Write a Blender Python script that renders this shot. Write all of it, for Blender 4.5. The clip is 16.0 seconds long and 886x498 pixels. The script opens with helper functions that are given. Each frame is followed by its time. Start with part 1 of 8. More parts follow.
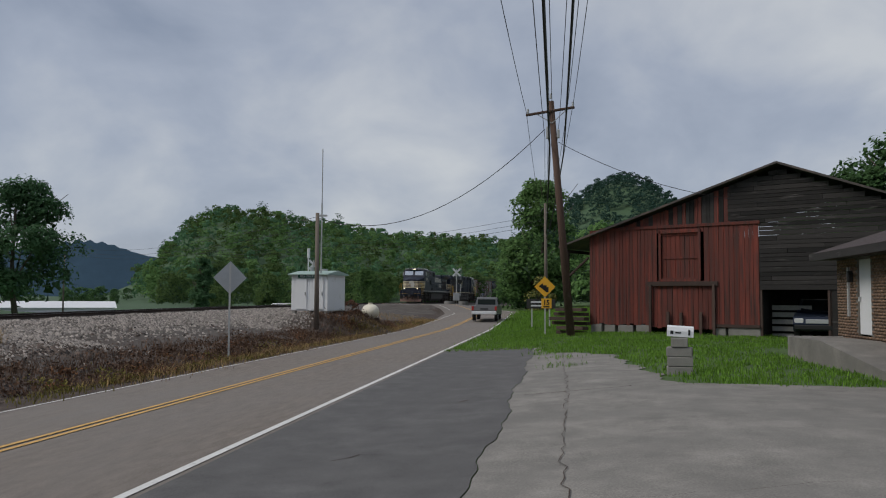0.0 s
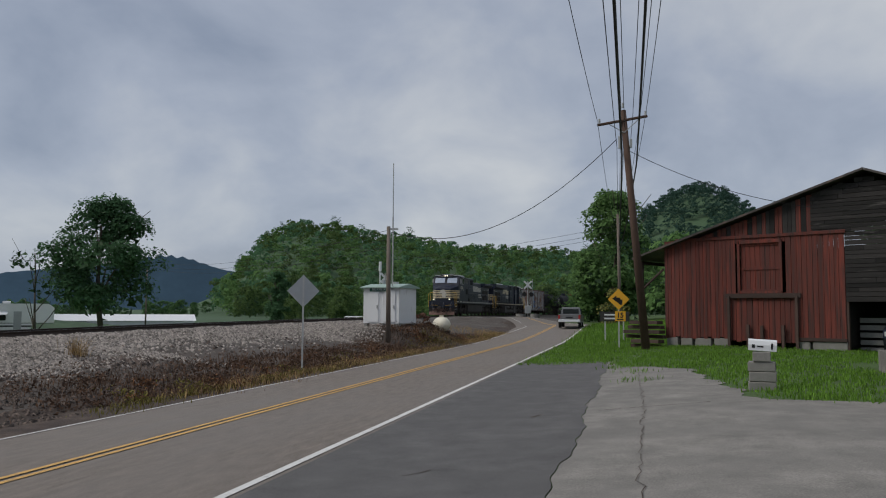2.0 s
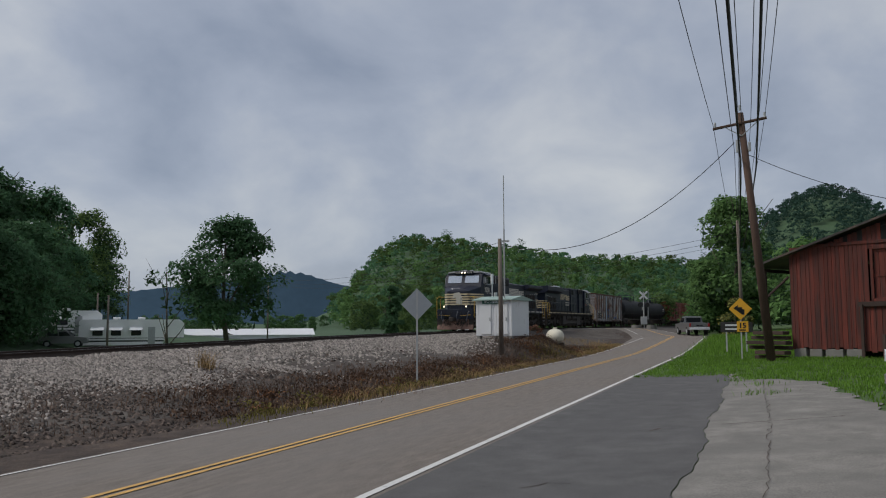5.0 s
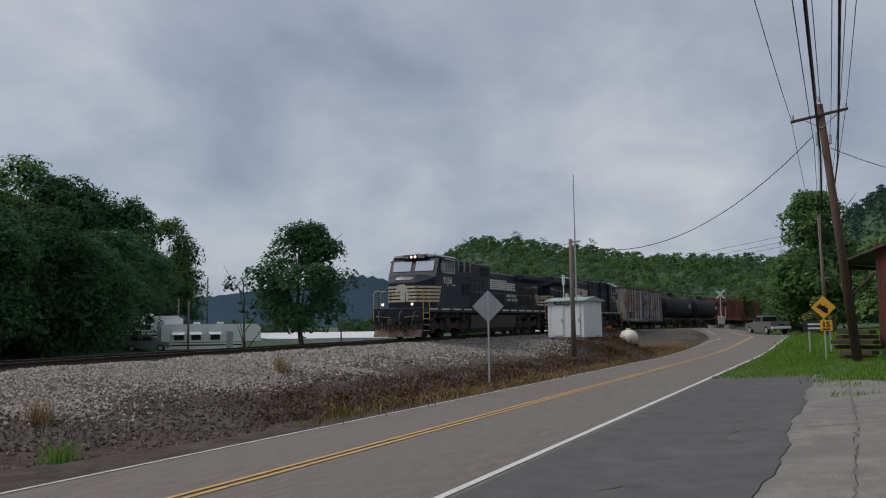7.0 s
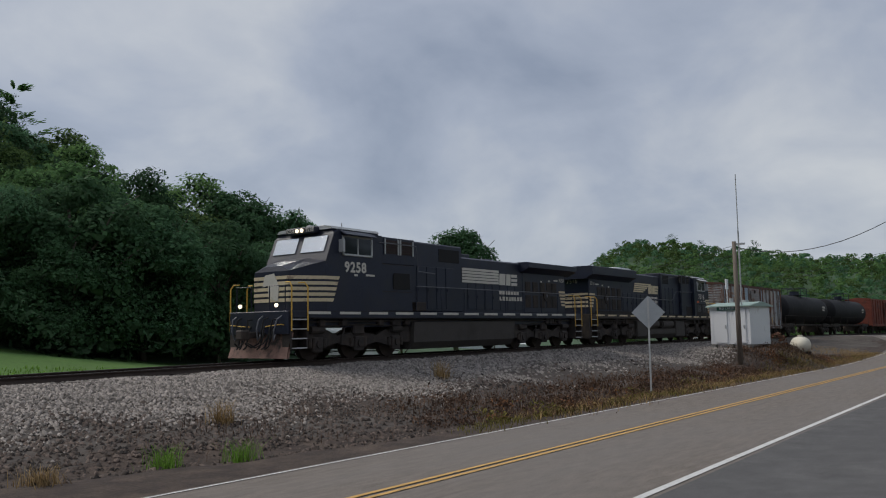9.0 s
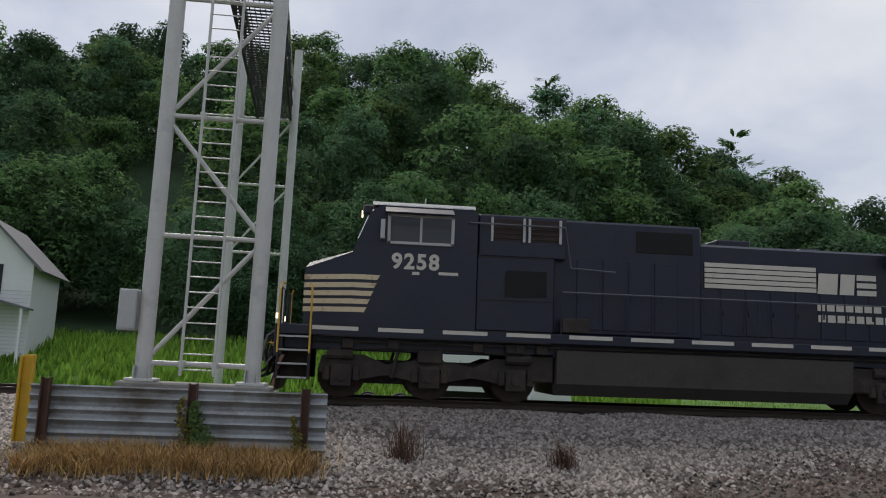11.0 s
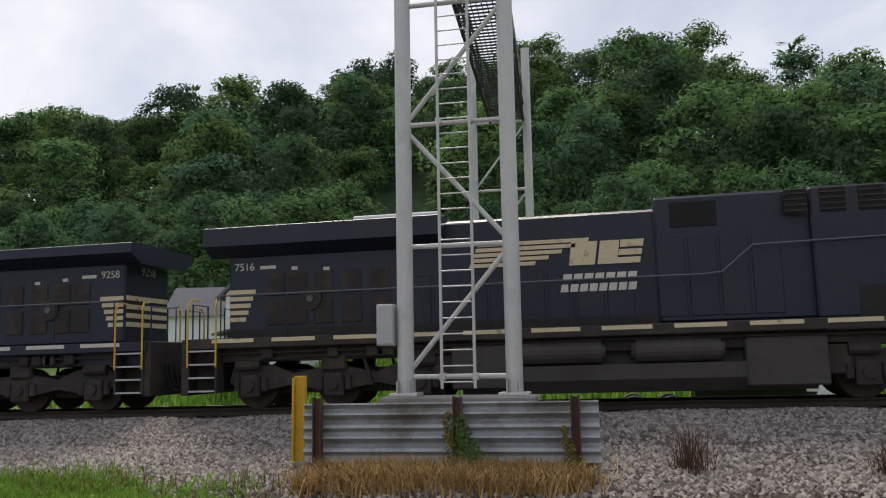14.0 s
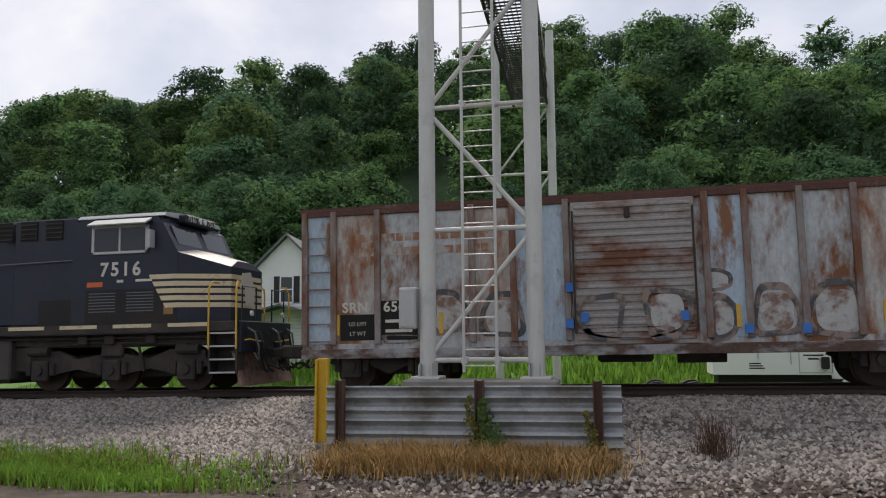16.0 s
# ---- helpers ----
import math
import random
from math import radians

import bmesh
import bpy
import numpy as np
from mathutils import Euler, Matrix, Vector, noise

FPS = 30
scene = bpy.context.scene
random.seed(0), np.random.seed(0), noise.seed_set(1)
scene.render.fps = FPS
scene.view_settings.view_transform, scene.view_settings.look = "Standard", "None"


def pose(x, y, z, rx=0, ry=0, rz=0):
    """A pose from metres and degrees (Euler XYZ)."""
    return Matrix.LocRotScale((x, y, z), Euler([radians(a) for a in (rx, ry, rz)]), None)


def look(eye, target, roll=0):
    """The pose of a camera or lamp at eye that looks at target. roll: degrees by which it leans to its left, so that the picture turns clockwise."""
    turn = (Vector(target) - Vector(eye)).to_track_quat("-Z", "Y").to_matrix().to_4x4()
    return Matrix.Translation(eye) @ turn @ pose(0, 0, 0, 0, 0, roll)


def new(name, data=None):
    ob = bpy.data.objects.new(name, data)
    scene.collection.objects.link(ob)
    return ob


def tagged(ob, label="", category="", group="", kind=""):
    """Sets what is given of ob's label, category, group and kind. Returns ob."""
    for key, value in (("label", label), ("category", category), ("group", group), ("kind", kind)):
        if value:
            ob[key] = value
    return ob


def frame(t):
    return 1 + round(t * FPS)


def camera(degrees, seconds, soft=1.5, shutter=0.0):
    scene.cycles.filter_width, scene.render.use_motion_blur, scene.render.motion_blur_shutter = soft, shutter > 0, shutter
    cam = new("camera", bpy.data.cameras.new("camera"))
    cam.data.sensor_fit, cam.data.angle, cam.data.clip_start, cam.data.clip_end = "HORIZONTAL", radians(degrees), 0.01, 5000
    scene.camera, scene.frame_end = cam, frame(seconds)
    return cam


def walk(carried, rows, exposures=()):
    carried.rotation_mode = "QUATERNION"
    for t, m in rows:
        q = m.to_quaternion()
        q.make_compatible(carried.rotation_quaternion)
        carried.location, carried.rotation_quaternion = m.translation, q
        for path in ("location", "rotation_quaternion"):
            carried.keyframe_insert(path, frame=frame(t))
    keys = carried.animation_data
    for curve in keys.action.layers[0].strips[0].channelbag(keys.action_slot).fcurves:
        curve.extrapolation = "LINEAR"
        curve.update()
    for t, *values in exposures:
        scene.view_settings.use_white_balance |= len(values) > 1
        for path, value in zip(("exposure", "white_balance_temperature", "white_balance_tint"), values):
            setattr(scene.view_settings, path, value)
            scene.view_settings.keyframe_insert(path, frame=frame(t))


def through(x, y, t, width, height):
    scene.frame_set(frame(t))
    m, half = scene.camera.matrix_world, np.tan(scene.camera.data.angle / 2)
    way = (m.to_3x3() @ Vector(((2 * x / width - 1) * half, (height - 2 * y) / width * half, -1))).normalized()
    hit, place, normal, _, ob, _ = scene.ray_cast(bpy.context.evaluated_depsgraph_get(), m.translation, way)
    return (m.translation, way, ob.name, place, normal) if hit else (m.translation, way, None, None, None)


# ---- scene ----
cam = camera(57.17, 16.0, 1.1)
EYE_Z = 1.95

def view(yaw, pitch, roll, dx, dy, dz):
    """The camera pose from its heading, tilt and lean in degrees and its small sway in metres."""
    y, p = radians(yaw), radians(pitch)
    eye = Vector((dx, dy, EYE_Z + dz))
    aim = Vector((math.cos(p) * math.cos(y), math.cos(p) * math.sin(y), math.sin(p)))
    return look(eye, eye + aim, roll)

CAMERA_ROWS = [
    (0.0, view(8.00, 3.49, 0.38, 0.11, -0.05, -0.00)),
    (0.5, view(8.81, 3.99, 0.28, 0.16, -0.05, 0.00)),
    (1.0, view(9.28, 4.02, 0.29, 0.18, -0.04, 0.01)),
    (1.5, view(9.71, 4.05, 0.27, 0.20, -0.04, -0.01)),
    (2.0, view(13.00, 4.36, 0.31, 0.24, -0.03, 0.00)),
    (2.5, view(15.17, 4.82, 0.35, 0.26, -0.01, -0.00)),
    (3.0, view(16.80, 5.19, 0.02, 0.25, -0.03, 0.00)),
    (3.5, view(17.05, 5.16, -0.20, 0.23, -0.02, 0.00)),
    (3.7, view(17.83, 5.17, -0.21, 0.21, -0.03, 0.01)),
    (6.0, view(22.66, 5.26, -0.46, 0.17, -0.05, -0.01)),
    (6.5, view(24.41, 5.33, -0.50, 0.15, -0.07, -0.00)),
    (7.0, view(25.81, 5.40, -0.73, 0.17, -0.05, 0.00)),
    (7.5, view(28.59, 5.53, -0.89, 0.15, -0.05, 0.01)),
    (8.0, view(30.59, 5.71, -0.90, 0.14, 0.00, 0.01)),
    (8.5, view(32.44, 5.80, -0.86, 0.15, 0.07, 0.02)),
    (9.0, view(36.42, 5.98, -0.70, 0.12, 0.12, 0.01)),
    (9.5, view(46.70, 6.51, 0.07, 0.06, 0.19, 0.01)),
    (10.0, view(59.55, 7.14, 1.24, 0.01, 0.21, 0.01)),
    (10.2, view(64.99, 7.24, 1.62, 0.05, 0.23, 0.00)),
    (12.3, view(101.94, 7.64, 0.94, -0.33, 1.97, -0.01)),
    (12.5, view(102.57, 7.69, 0.21, -0.33, 1.98, -0.01)),
    (13.0, view(103.03, 7.72, -0.62, -0.33, 1.98, -0.02)),
    (13.5, view(101.99, 7.72, -0.93, -0.32, 1.98, -0.01)),
    (14.0, view(101.44, 7.67, -1.02, -0.32, 1.97, -0.01)),
    (14.5, view(101.28, 7.53, -0.97, -0.32, 1.98, -0.01)),
    (15.0, view(101.29, 7.41, -0.94, -0.33, 1.98, -0.01)),
    (15.5, view(101.47, 7.17, -0.80, -0.33, 1.99, -0.01)),
    (16.0, view(102.98, 6.55, -0.48, -0.35, 1.99, -0.01)),
]
walk(cam, CAMERA_ROWS, exposures=[(0.0, -0.1, 6580, 10), (7.0, -0.1, 6580, 10), (9.5, -0.03, 6600, 10), (12.3, 0.71, 7100, 14), (16.0, 0.70, 7150, 14)])

# ---- light ----
def nodes_of(tree):
    return tree.nodes, tree.links


SUN_WAY = (-0.23, 0.63, 0.74)


def make_world():
    w = bpy.data.worlds.new("overcast_sky")
    scene.world = w
    w.use_nodes = True
    n, l = nodes_of(w.node_tree)
    n.clear()
    out = n.new("ShaderNodeOutputWorld")
    bg = n.new("ShaderNodeBackground")
    sky = n.new("ShaderNodeTexSky")
    sky.sky_type = "NISHITA"
    sky.sun_disc = False
    sky.sun_elevation = radians(48)
    sky.sun_rotation = radians(-15)
    dim = n.new("ShaderNodeMix")
    dim.data_type = "RGBA"
    dim.blend_type = "MULTIPLY"
    dim.inputs[0].default_value = 1.0
    dim.inputs[7].default_value = (0.09, 0.09, 0.09, 1)
    l.new(sky.outputs[0], dim.inputs[6])
    co = n.new("ShaderNodeTexCoord")
    sep = n.new("ShaderNodeSeparateXYZ")
    l.new(co.outputs["Generated"], sep.inputs[0])
    # clouds lie on a flat layer: direction divided by its height
    up = n.new("ShaderNodeMath")
    up.operation = "MAXIMUM"
    up.inputs[1].default_value = 0.0
    l.new(sep.outputs[2], up.inputs[0])
    add = n.new("ShaderNodeMath")
    add.operation = "ADD"
    add.inputs[1].default_value = 0.5
    l.new(up.outputs[0], add.inputs[0])
    flat = []
    for k in (0, 1):
        d = n.new("ShaderNodeMath")
        d.operation = "DIVIDE"
        l.new(sep.outputs[k], d.inputs[0])
        l.new(add.outputs[0], d.inputs[1])
        flat.append(d)
    com = n.new("ShaderNodeCombineXYZ")
    l.new(flat[0].outputs[0], com.inputs[0])
    l.new(flat[1].outputs[0], com.inputs[1])

    def layer(scale, detail, rough, dist, off):
        m = n.new("ShaderNodeMapping")
        m.inputs["Location"].default_value = (off, off * 0.7, off * 1.3)
        l.new(com.outputs[0], m.inputs[0])
        t = n.new("ShaderNodeTexNoise")
        t.inputs["Scale"].default_value = scale
        t.inputs["Detail"].default_value = detail
        t.inputs["Roughness"].default_value = rough
        t.inputs["Distortion"].default_value = dist
        l.new(m.outputs[0], t.inputs["Vector"])
        return t

    big = layer(1.35, 5, 0.46, 0.15, 5.3)
    small = layer(3.8, 6, 0.52, 0.25, 9.4)
    mix = n.new("ShaderNodeMix")
    mix.data_type = "FLOAT"
    mix.inputs[0].default_value = 0.42
    l.new(big.outputs[0], mix.inputs[2])
    l.new(small.outputs[0], mix.inputs[3])
    ramp = n.new("ShaderNodeValToRGB")
    e = ramp.color_ramp.elements
    e[0].position, e[0].color = 0.37, (0.28, 0.33, 0.43, 1)
    e[1].position, e[1].color = 0.62, (0.62, 0.65, 0.69, 1)
    m = e.new(0.48)
    m.color = (0.40, 0.45, 0.55, 1)
    l.new(mix.outputs[0], ramp.inputs[0])
    both = n.new("ShaderNodeMix")
    both.data_type = "RGBA"
    both.inputs[0].default_value = 0.85
    l.new(dim.outputs[2], both.inputs[6])
    l.new(ramp.outputs[0], both.inputs[7])
    bg.inputs[1].default_value = 1.0
    l.new(both.outputs[2], bg.inputs[0])
    l.new(bg.outputs[0], out.inputs[0])


make_world()
sun_data = bpy.data.lights.new("sun", "SUN")
sun_data.energy = 2.0
sun_data.angle = radians(25)
sun_data.color = (1.0, 0.96, 0.9)
sun = new("sun", sun_data)
# the veiled sun stands high over the wooded hill behind the line
sun.matrix_world = look((0, 0, 60), Vector((0, 0, 60)) - Vector(SUN_WAY))

# ---- materials ----
MATS = {}


def mat(name, color, rough=0.8, metal=0.0, vary=0.25, scale=3.0, fine=40.0, bump=0.2, dirt=None, dirt_at=0.6, dirt_scale=1.2,
        emit=0.0, island=0.0, per_object=0.0, stretch=(1, 1, 1), spec=0.5, dirt_width=0.12):
    """A surface with a base colour that varies at two scales, stains of another colour, and a fine relief."""
    if name in MATS:
        return MATS[name]
    m = bpy.data.materials.new(name)
    MATS[name] = m
    m.use_nodes = True
    n, l = nodes_of(m.node_tree)
    b = n["Principled BSDF"]
    b.inputs["Roughness"].default_value = rough
    b.inputs["Metallic"].default_value = metal
    b.inputs["Specular IOR Level"].default_value = spec
    co = n.new("ShaderNodeTexCoord")
    mp = n.new("ShaderNodeMapping")
    mp.inputs["Scale"].default_value = stretch
    l.new(co.outputs["Object"], mp.inputs[0])

    def noise_at(s, d=6, r=0.6):
        t = n.new("ShaderNodeTexNoise")
        t.inputs["Scale"].default_value = s
        t.inputs["Detail"].default_value = d
        t.inputs["Roughness"].default_value = r
        l.new(mp.outputs[0], t.inputs["Vector"])
        return t

    a, f = noise_at(scale), noise_at(fine, 3)
    s1 = n.new("ShaderNodeMath")
    s1.operation = "ADD"
    l.new(a.outputs[0], s1.inputs[0])
    l.new(f.outputs[0], s1.inputs[1])
    last = s1.outputs[0]
    low, high = 1 - vary, 1 + vary
    mr = n.new("ShaderNodeMapRange")
    mr.inputs[1].default_value, mr.inputs[2].default_value = 0.6, 1.4
    mr.inputs[3].default_value, mr.inputs[4].default_value = low, high
    l.new(last, mr.inputs[0])
    val = mr.outputs[0]
    for amount, kind in ((island, 0), (per_object, 1)):
        if amount:
            src = n.new("ShaderNodeNewGeometry") if kind == 0 else n.new("ShaderNodeObjectInfo")
            r2 = n.new("ShaderNodeMapRange")
            r2.inputs[3].default_value, r2.inputs[4].default_value = 1 - amount, 1 + amount
            l.new(src.outputs["Random Per Island" if kind == 0 else "Random"], r2.inputs[0])
            mu = n.new("ShaderNodeMath")
            mu.operation = "MULTIPLY"
            l.new(val, mu.inputs[0])
            l.new(r2.outputs[0], mu.inputs[1])
            val = mu.outputs[0]
    vm = n.new("ShaderNodeVectorMath")
    vm.operation = "SCALE"
    vm.inputs[0].default_value = color
    l.new(val, vm.inputs["Scale"])
    col = vm.outputs[0]
    if dirt:
        d = noise_at(dirt_scale, 8, 0.65)
        rp = n.new("ShaderNodeMapRange")
        rp.inputs[1].default_value, rp.inputs[2].default_value = dirt_at - dirt_width / 2, dirt_at + dirt_width / 2
        l.new(d.outputs[0], rp.inputs[0])
        mx = n.new("ShaderNodeMix")
        mx.data_type = "RGBA"
        l.new(rp.outputs[0], mx.inputs[0])
        l.new(col, mx.inputs[6])
        mx.inputs[7].default_value = (*dirt, 1)
        col = mx.outputs[2]
    l.new(col, b.inputs["Base Color"])
    if bump:
        bp = n.new("ShaderNodeBump")
        bp.inputs["Strength"].default_value = bump
        bp.inputs["Distance"].default_value = 0.02
        l.new(s1.outputs[0], bp.inputs["Height"])
        l.new(bp.outputs[0], b.inputs["Normal"])
    if emit:
        b.inputs["Emission Color"].default_value = (*color, 1)
        b.inputs["Emission Strength"].default_value = emit
    return m


def leaf_mat(name, color, island=0.22, per_object=0.25, through=0.45):
    m = mat(name, color, 0.85, vary=0.22, scale=0.25, fine=2.0, bump=0, island=island, per_object=per_object, spec=0.06)
    n, l = nodes_of(m.node_tree)
    b = n["Principled BSDF"]
    tr = n.new("ShaderNodeBsdfTranslucent")
    l.new(b.inputs["Base Color"].links[0].from_socket, tr.inputs[0])
    mx = n.new("ShaderNodeMixShader")
    mx.inputs[0].default_value = through
    l.new(b.outputs[0], mx.inputs[1])
    l.new(tr.outputs[0], mx.inputs[2])
    l.new(mx.outputs[0], n["Material Output"].inputs[0])
    return m


def glass_mat(name, color, rough=0.05, metal=0.0):
    if name in MATS:
        return MATS[name]
    m = bpy.data.materials.new(name)
    MATS[name] = m
    m.use_nodes = True
    b = m.node_tree.nodes["Principled BSDF"]
    b.inputs["Base Color"].default_value = (*color, 1)
    b.inputs["Roughness"].default_value = rough
    b.inputs["Specular IOR Level"].default_value = 0.45
    b.inputs["Metallic"].default_value = metal
    return m


ASPHALT = mat("road_asphalt", (0.166, 0.14, 0.118), 0.9, vary=0.5, scale=7, fine=90, bump=0.35, dirt=(0.175, 0.158, 0.144), dirt_at=0.55, dirt_scale=0.4, dirt_width=0.4, stretch=(0.25, 1, 1))
LOT = mat("lot_asphalt", (0.098, 0.094, 0.092), 0.9, vary=0.6, scale=1.8, fine=60, bump=0.1, dirt=(0.08, 0.077, 0.076), dirt_at=0.55, dirt_scale=0.6, dirt_width=0.4)
CONCRETE = mat("old_concrete", (0.21, 0.196, 0.176), 0.92, vary=0.6, scale=1.6, fine=48, bump=0.12, dirt=(0.155, 0.146, 0.133), dirt_at=0.55, dirt_scale=0.7, dirt_width=0.35)
BLOCK = mat("concrete_block", (0.25, 0.24, 0.22), 0.95, vary=0.2, fine=50, bump=0.4, dirt=(0.2, 0.19, 0.17), dirt_at=0.58)
WHITE_LINE = mat("white_road_paint", (0.62, 0.61, 0.59), 0.8, vary=0.15, scale=2, fine=25, dirt=(0.25, 0.24, 0.23), dirt_at=0.66, dirt_scale=6)
YELLOW_LINE = mat("yellow_road_paint", (0.58, 0.34, 0.1), 0.8, vary=0.25, scale=2, fine=25, dirt=(0.25, 0.18, 0.1), dirt_at=0.64, dirt_scale=6)
GRASS = mat("lawn_soil", (0.055, 0.1, 0.022), 0.95, vary=0.4, scale=0.3, fine=9, bump=1.0)
FIELD = mat("meadow", (0.075, 0.16, 0.026), 0.95, vary=0.3, scale=0.12, fine=4, bump=1.0)
# bed darker than the stones, which paints shade into their gaps
BALLAST = mat("ballast_bed", (0.08, 0.068, 0.058), 0.95, vary=0.75, scale=1.2, fine=9, bump=1.0, dirt=(0.06, 0.045, 0.036), dirt_at=0.55, dirt_scale=0.35, dirt_width=0.25)
DIRT = mat("dark_cinder_soil", (0.068, 0.047, 0.034), 0.95, vary=0.8, scale=1.0, fine=16, bump=1.0, dirt=(0.035, 0.022, 0.017), dirt_at=0.5, dirt_scale=2.2, dirt_width=0.2)
STONE = mat("crushed_stone", (0.235, 0.208, 0.186), 0.9, vary=0.3, scale=6, fine=60, bump=0.3, island=0.6)
SOILED_STONE = mat("soiled_stone", (0.075, 0.056, 0.046), 0.95, vary=0.5, scale=3, fine=40, bump=0.3, island=0.9)
RUST = mat("rusty_steel", (0.05, 0.035, 0.028), 0.75, 0.3, vary=0.3, scale=4, fine=40)
RAIL = mat("rail_steel", (0.16, 0.15, 0.145), 0.4, 0.8, vary=0.2)
TIE = mat("creosoted_timber", (0.035, 0.028, 0.024), 0.9, vary=0.4, scale=3, fine=20, stretch=(1, 6, 1))
LEAF = leaf_mat("leaves", (0.096, 0.182, 0.07))
LEAF_LIGHT = leaf_mat("light_leaves", (0.13, 0.23, 0.08))
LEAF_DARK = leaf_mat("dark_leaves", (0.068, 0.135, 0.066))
# darker, bluer leaves: the far hill's haze is put into their colour
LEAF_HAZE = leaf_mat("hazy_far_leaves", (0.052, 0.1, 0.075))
LEAF_BLUE = leaf_mat("bluish_leaves", (0.084, 0.17, 0.088))
LEAF_OLIVE = leaf_mat("olive_leaves", (0.115, 0.18, 0.062))
# green kept dark, so the shade inside the crowns is painted
FOLIAGE_SHADE = mat("inner_foliage", (0.045, 0.088, 0.038), 0.95, vary=0.4, scale=0.4, fine=3, bump=0)
BARK = mat("bark", (0.09, 0.075, 0.06), 0.95, vary=0.35, scale=5, fine=30, bump=0.8, stretch=(1, 1, 0.25))
LOCO_BLACK = mat("loco_black_paint", (0.0105, 0.0145, 0.031), 0.45, vary=0.35, scale=0.6, fine=12, bump=0.03, dirt=(0.02, 0.021, 0.028), dirt_at=0.6, dirt_scale=0.8, dirt_width=0.25, spec=0.4)
LOCO_DUST = mat("dusty_brown_black_paint", (0.026, 0.021, 0.018), 0.7, vary=0.35, scale=0.8, fine=14, bump=0.03, dirt=(0.014, 0.015, 0.02), dirt_at=0.55, dirt_scale=0.9, dirt_width=0.3, spec=0.3)
DULL_RAIL = mat("dull_grey_handrail", (0.1, 0.105, 0.12), 0.5, vary=0.1)
LOCO_GRIME = mat("loco_underframe_grime", (0.032, 0.026, 0.023), 0.85, vary=0.4, scale=2, fine=20, dirt=(0.055, 0.042, 0.034), dirt_at=0.55, dirt_scale=1.5)
LOCO_WHITE = mat("loco_white_paint", (0.55, 0.52, 0.46), 0.6, vary=0.15, scale=2, dirt=(0.3, 0.26, 0.22), dirt_at=0.66, dirt_scale=2)
CREAM = mat("cream_stripe_paint", (0.6, 0.5, 0.33), 0.6, vary=0.15, dirt=(0.3, 0.22, 0.15), dirt_at=0.62, dirt_scale=3)
HANDRAIL = mat("yellow_handrail_paint", (0.6, 0.36, 0.05), 0.6, vary=0.2)
STEEL = mat("galvanised_steel", (0.52, 0.52, 0.5), 0.55, 0.2, vary=0.08, scale=2, fine=25, bump=0.04, dirt=(0.43, 0.435, 0.43), dirt_at=0.62, dirt_scale=1.5)
GREY_METAL = mat("grey_painted_metal", (0.42, 0.43, 0.43), 0.6, 0.2, vary=0.1)
# near black: painted shade of openings, also black hoses and stencil panels
DARK = mat("recess_shade_and_black", (0.012, 0.012, 0.012), 0.95, vary=0.2, bump=0)
TRAILER_WHITE = mat("white_trailer_shell", (0.86, 0.86, 0.85), 0.4, vary=0.04, scale=1)
WHITE_PAINT = mat("white_paint", (0.72, 0.73, 0.74), 0.5, vary=0.05, scale=1, dirt=(0.5, 0.49, 0.47), dirt_at=0.68, dirt_scale=1.0)
WINDOW = glass_mat("window_glass", (0.02, 0.024, 0.028))
# pale metallic colour that paints the sky's reflection on the windshield
PALE_GLASS = glass_mat("windshield_sky_reflection", (0.75, 0.77, 0.78), 0.15, 0.8)
# ---- mesh helpers ----
def part(name, bm, material, parent=None, label="", smooth=False):
    me = bpy.data.meshes.new(name)
    bm.to_mesh(me)
    bm.free()
    me.materials.append(material)
    if smooth:
        me.shade_smooth()
    ob = new(name, me)
    if parent:
        ob.parent = parent
    if label:
        ob["label"] = label
    return ob


def empty(name, m, label, category, group="", kind=""):
    e = new(name)
    e.empty_display_size = 0.2
    e.matrix_basis = m
    return tagged(e, label, category, group, kind)


def bx(bm, x0, x1, y0, y1, z0, z1, bevel=0.0, m=None):
    """An axis-aligned block, with its edges rounded off."""
    r = bmesh.ops.create_cube(bm, size=1)
    vs = r["verts"]
    for v in vs:
        v.co = Vector(((x0 + x1) / 2 + v.co.x * (x1 - x0), (y0 + y1) / 2 + v.co.y * (y1 - y0), (z0 + z1) / 2 + v.co.z * (z1 - z0)))
    if bevel:
        es = list({e for v in vs for e in v.link_edges})
        r2 = bmesh.ops.bevel(bm, geom=es, offset=bevel, segments=1, affect="EDGES")
        vs = list({v for f in r2["faces"] for v in f.verts} | {v for v in vs if v.is_valid})
    if m is not None:
        bmesh.ops.transform(bm, matrix=m, verts=vs)
    return vs


def cy(bm, p0, p1, r, seg=10, r2=None):
    """A round bar or cone from p0 to p1."""
    p0, p1 = Vector(p0), Vector(p1)
    d = p1 - p0
    m = Matrix.Translation((p0 + p1) / 2) @ d.to_track_quat("Z", "Y").to_matrix().to_4x4()
    return bmesh.ops.create_cone(bm, cap_ends=True, segments=seg, radius1=r, radius2=r if r2 is None else r2, depth=d.length, matrix=m)["verts"]


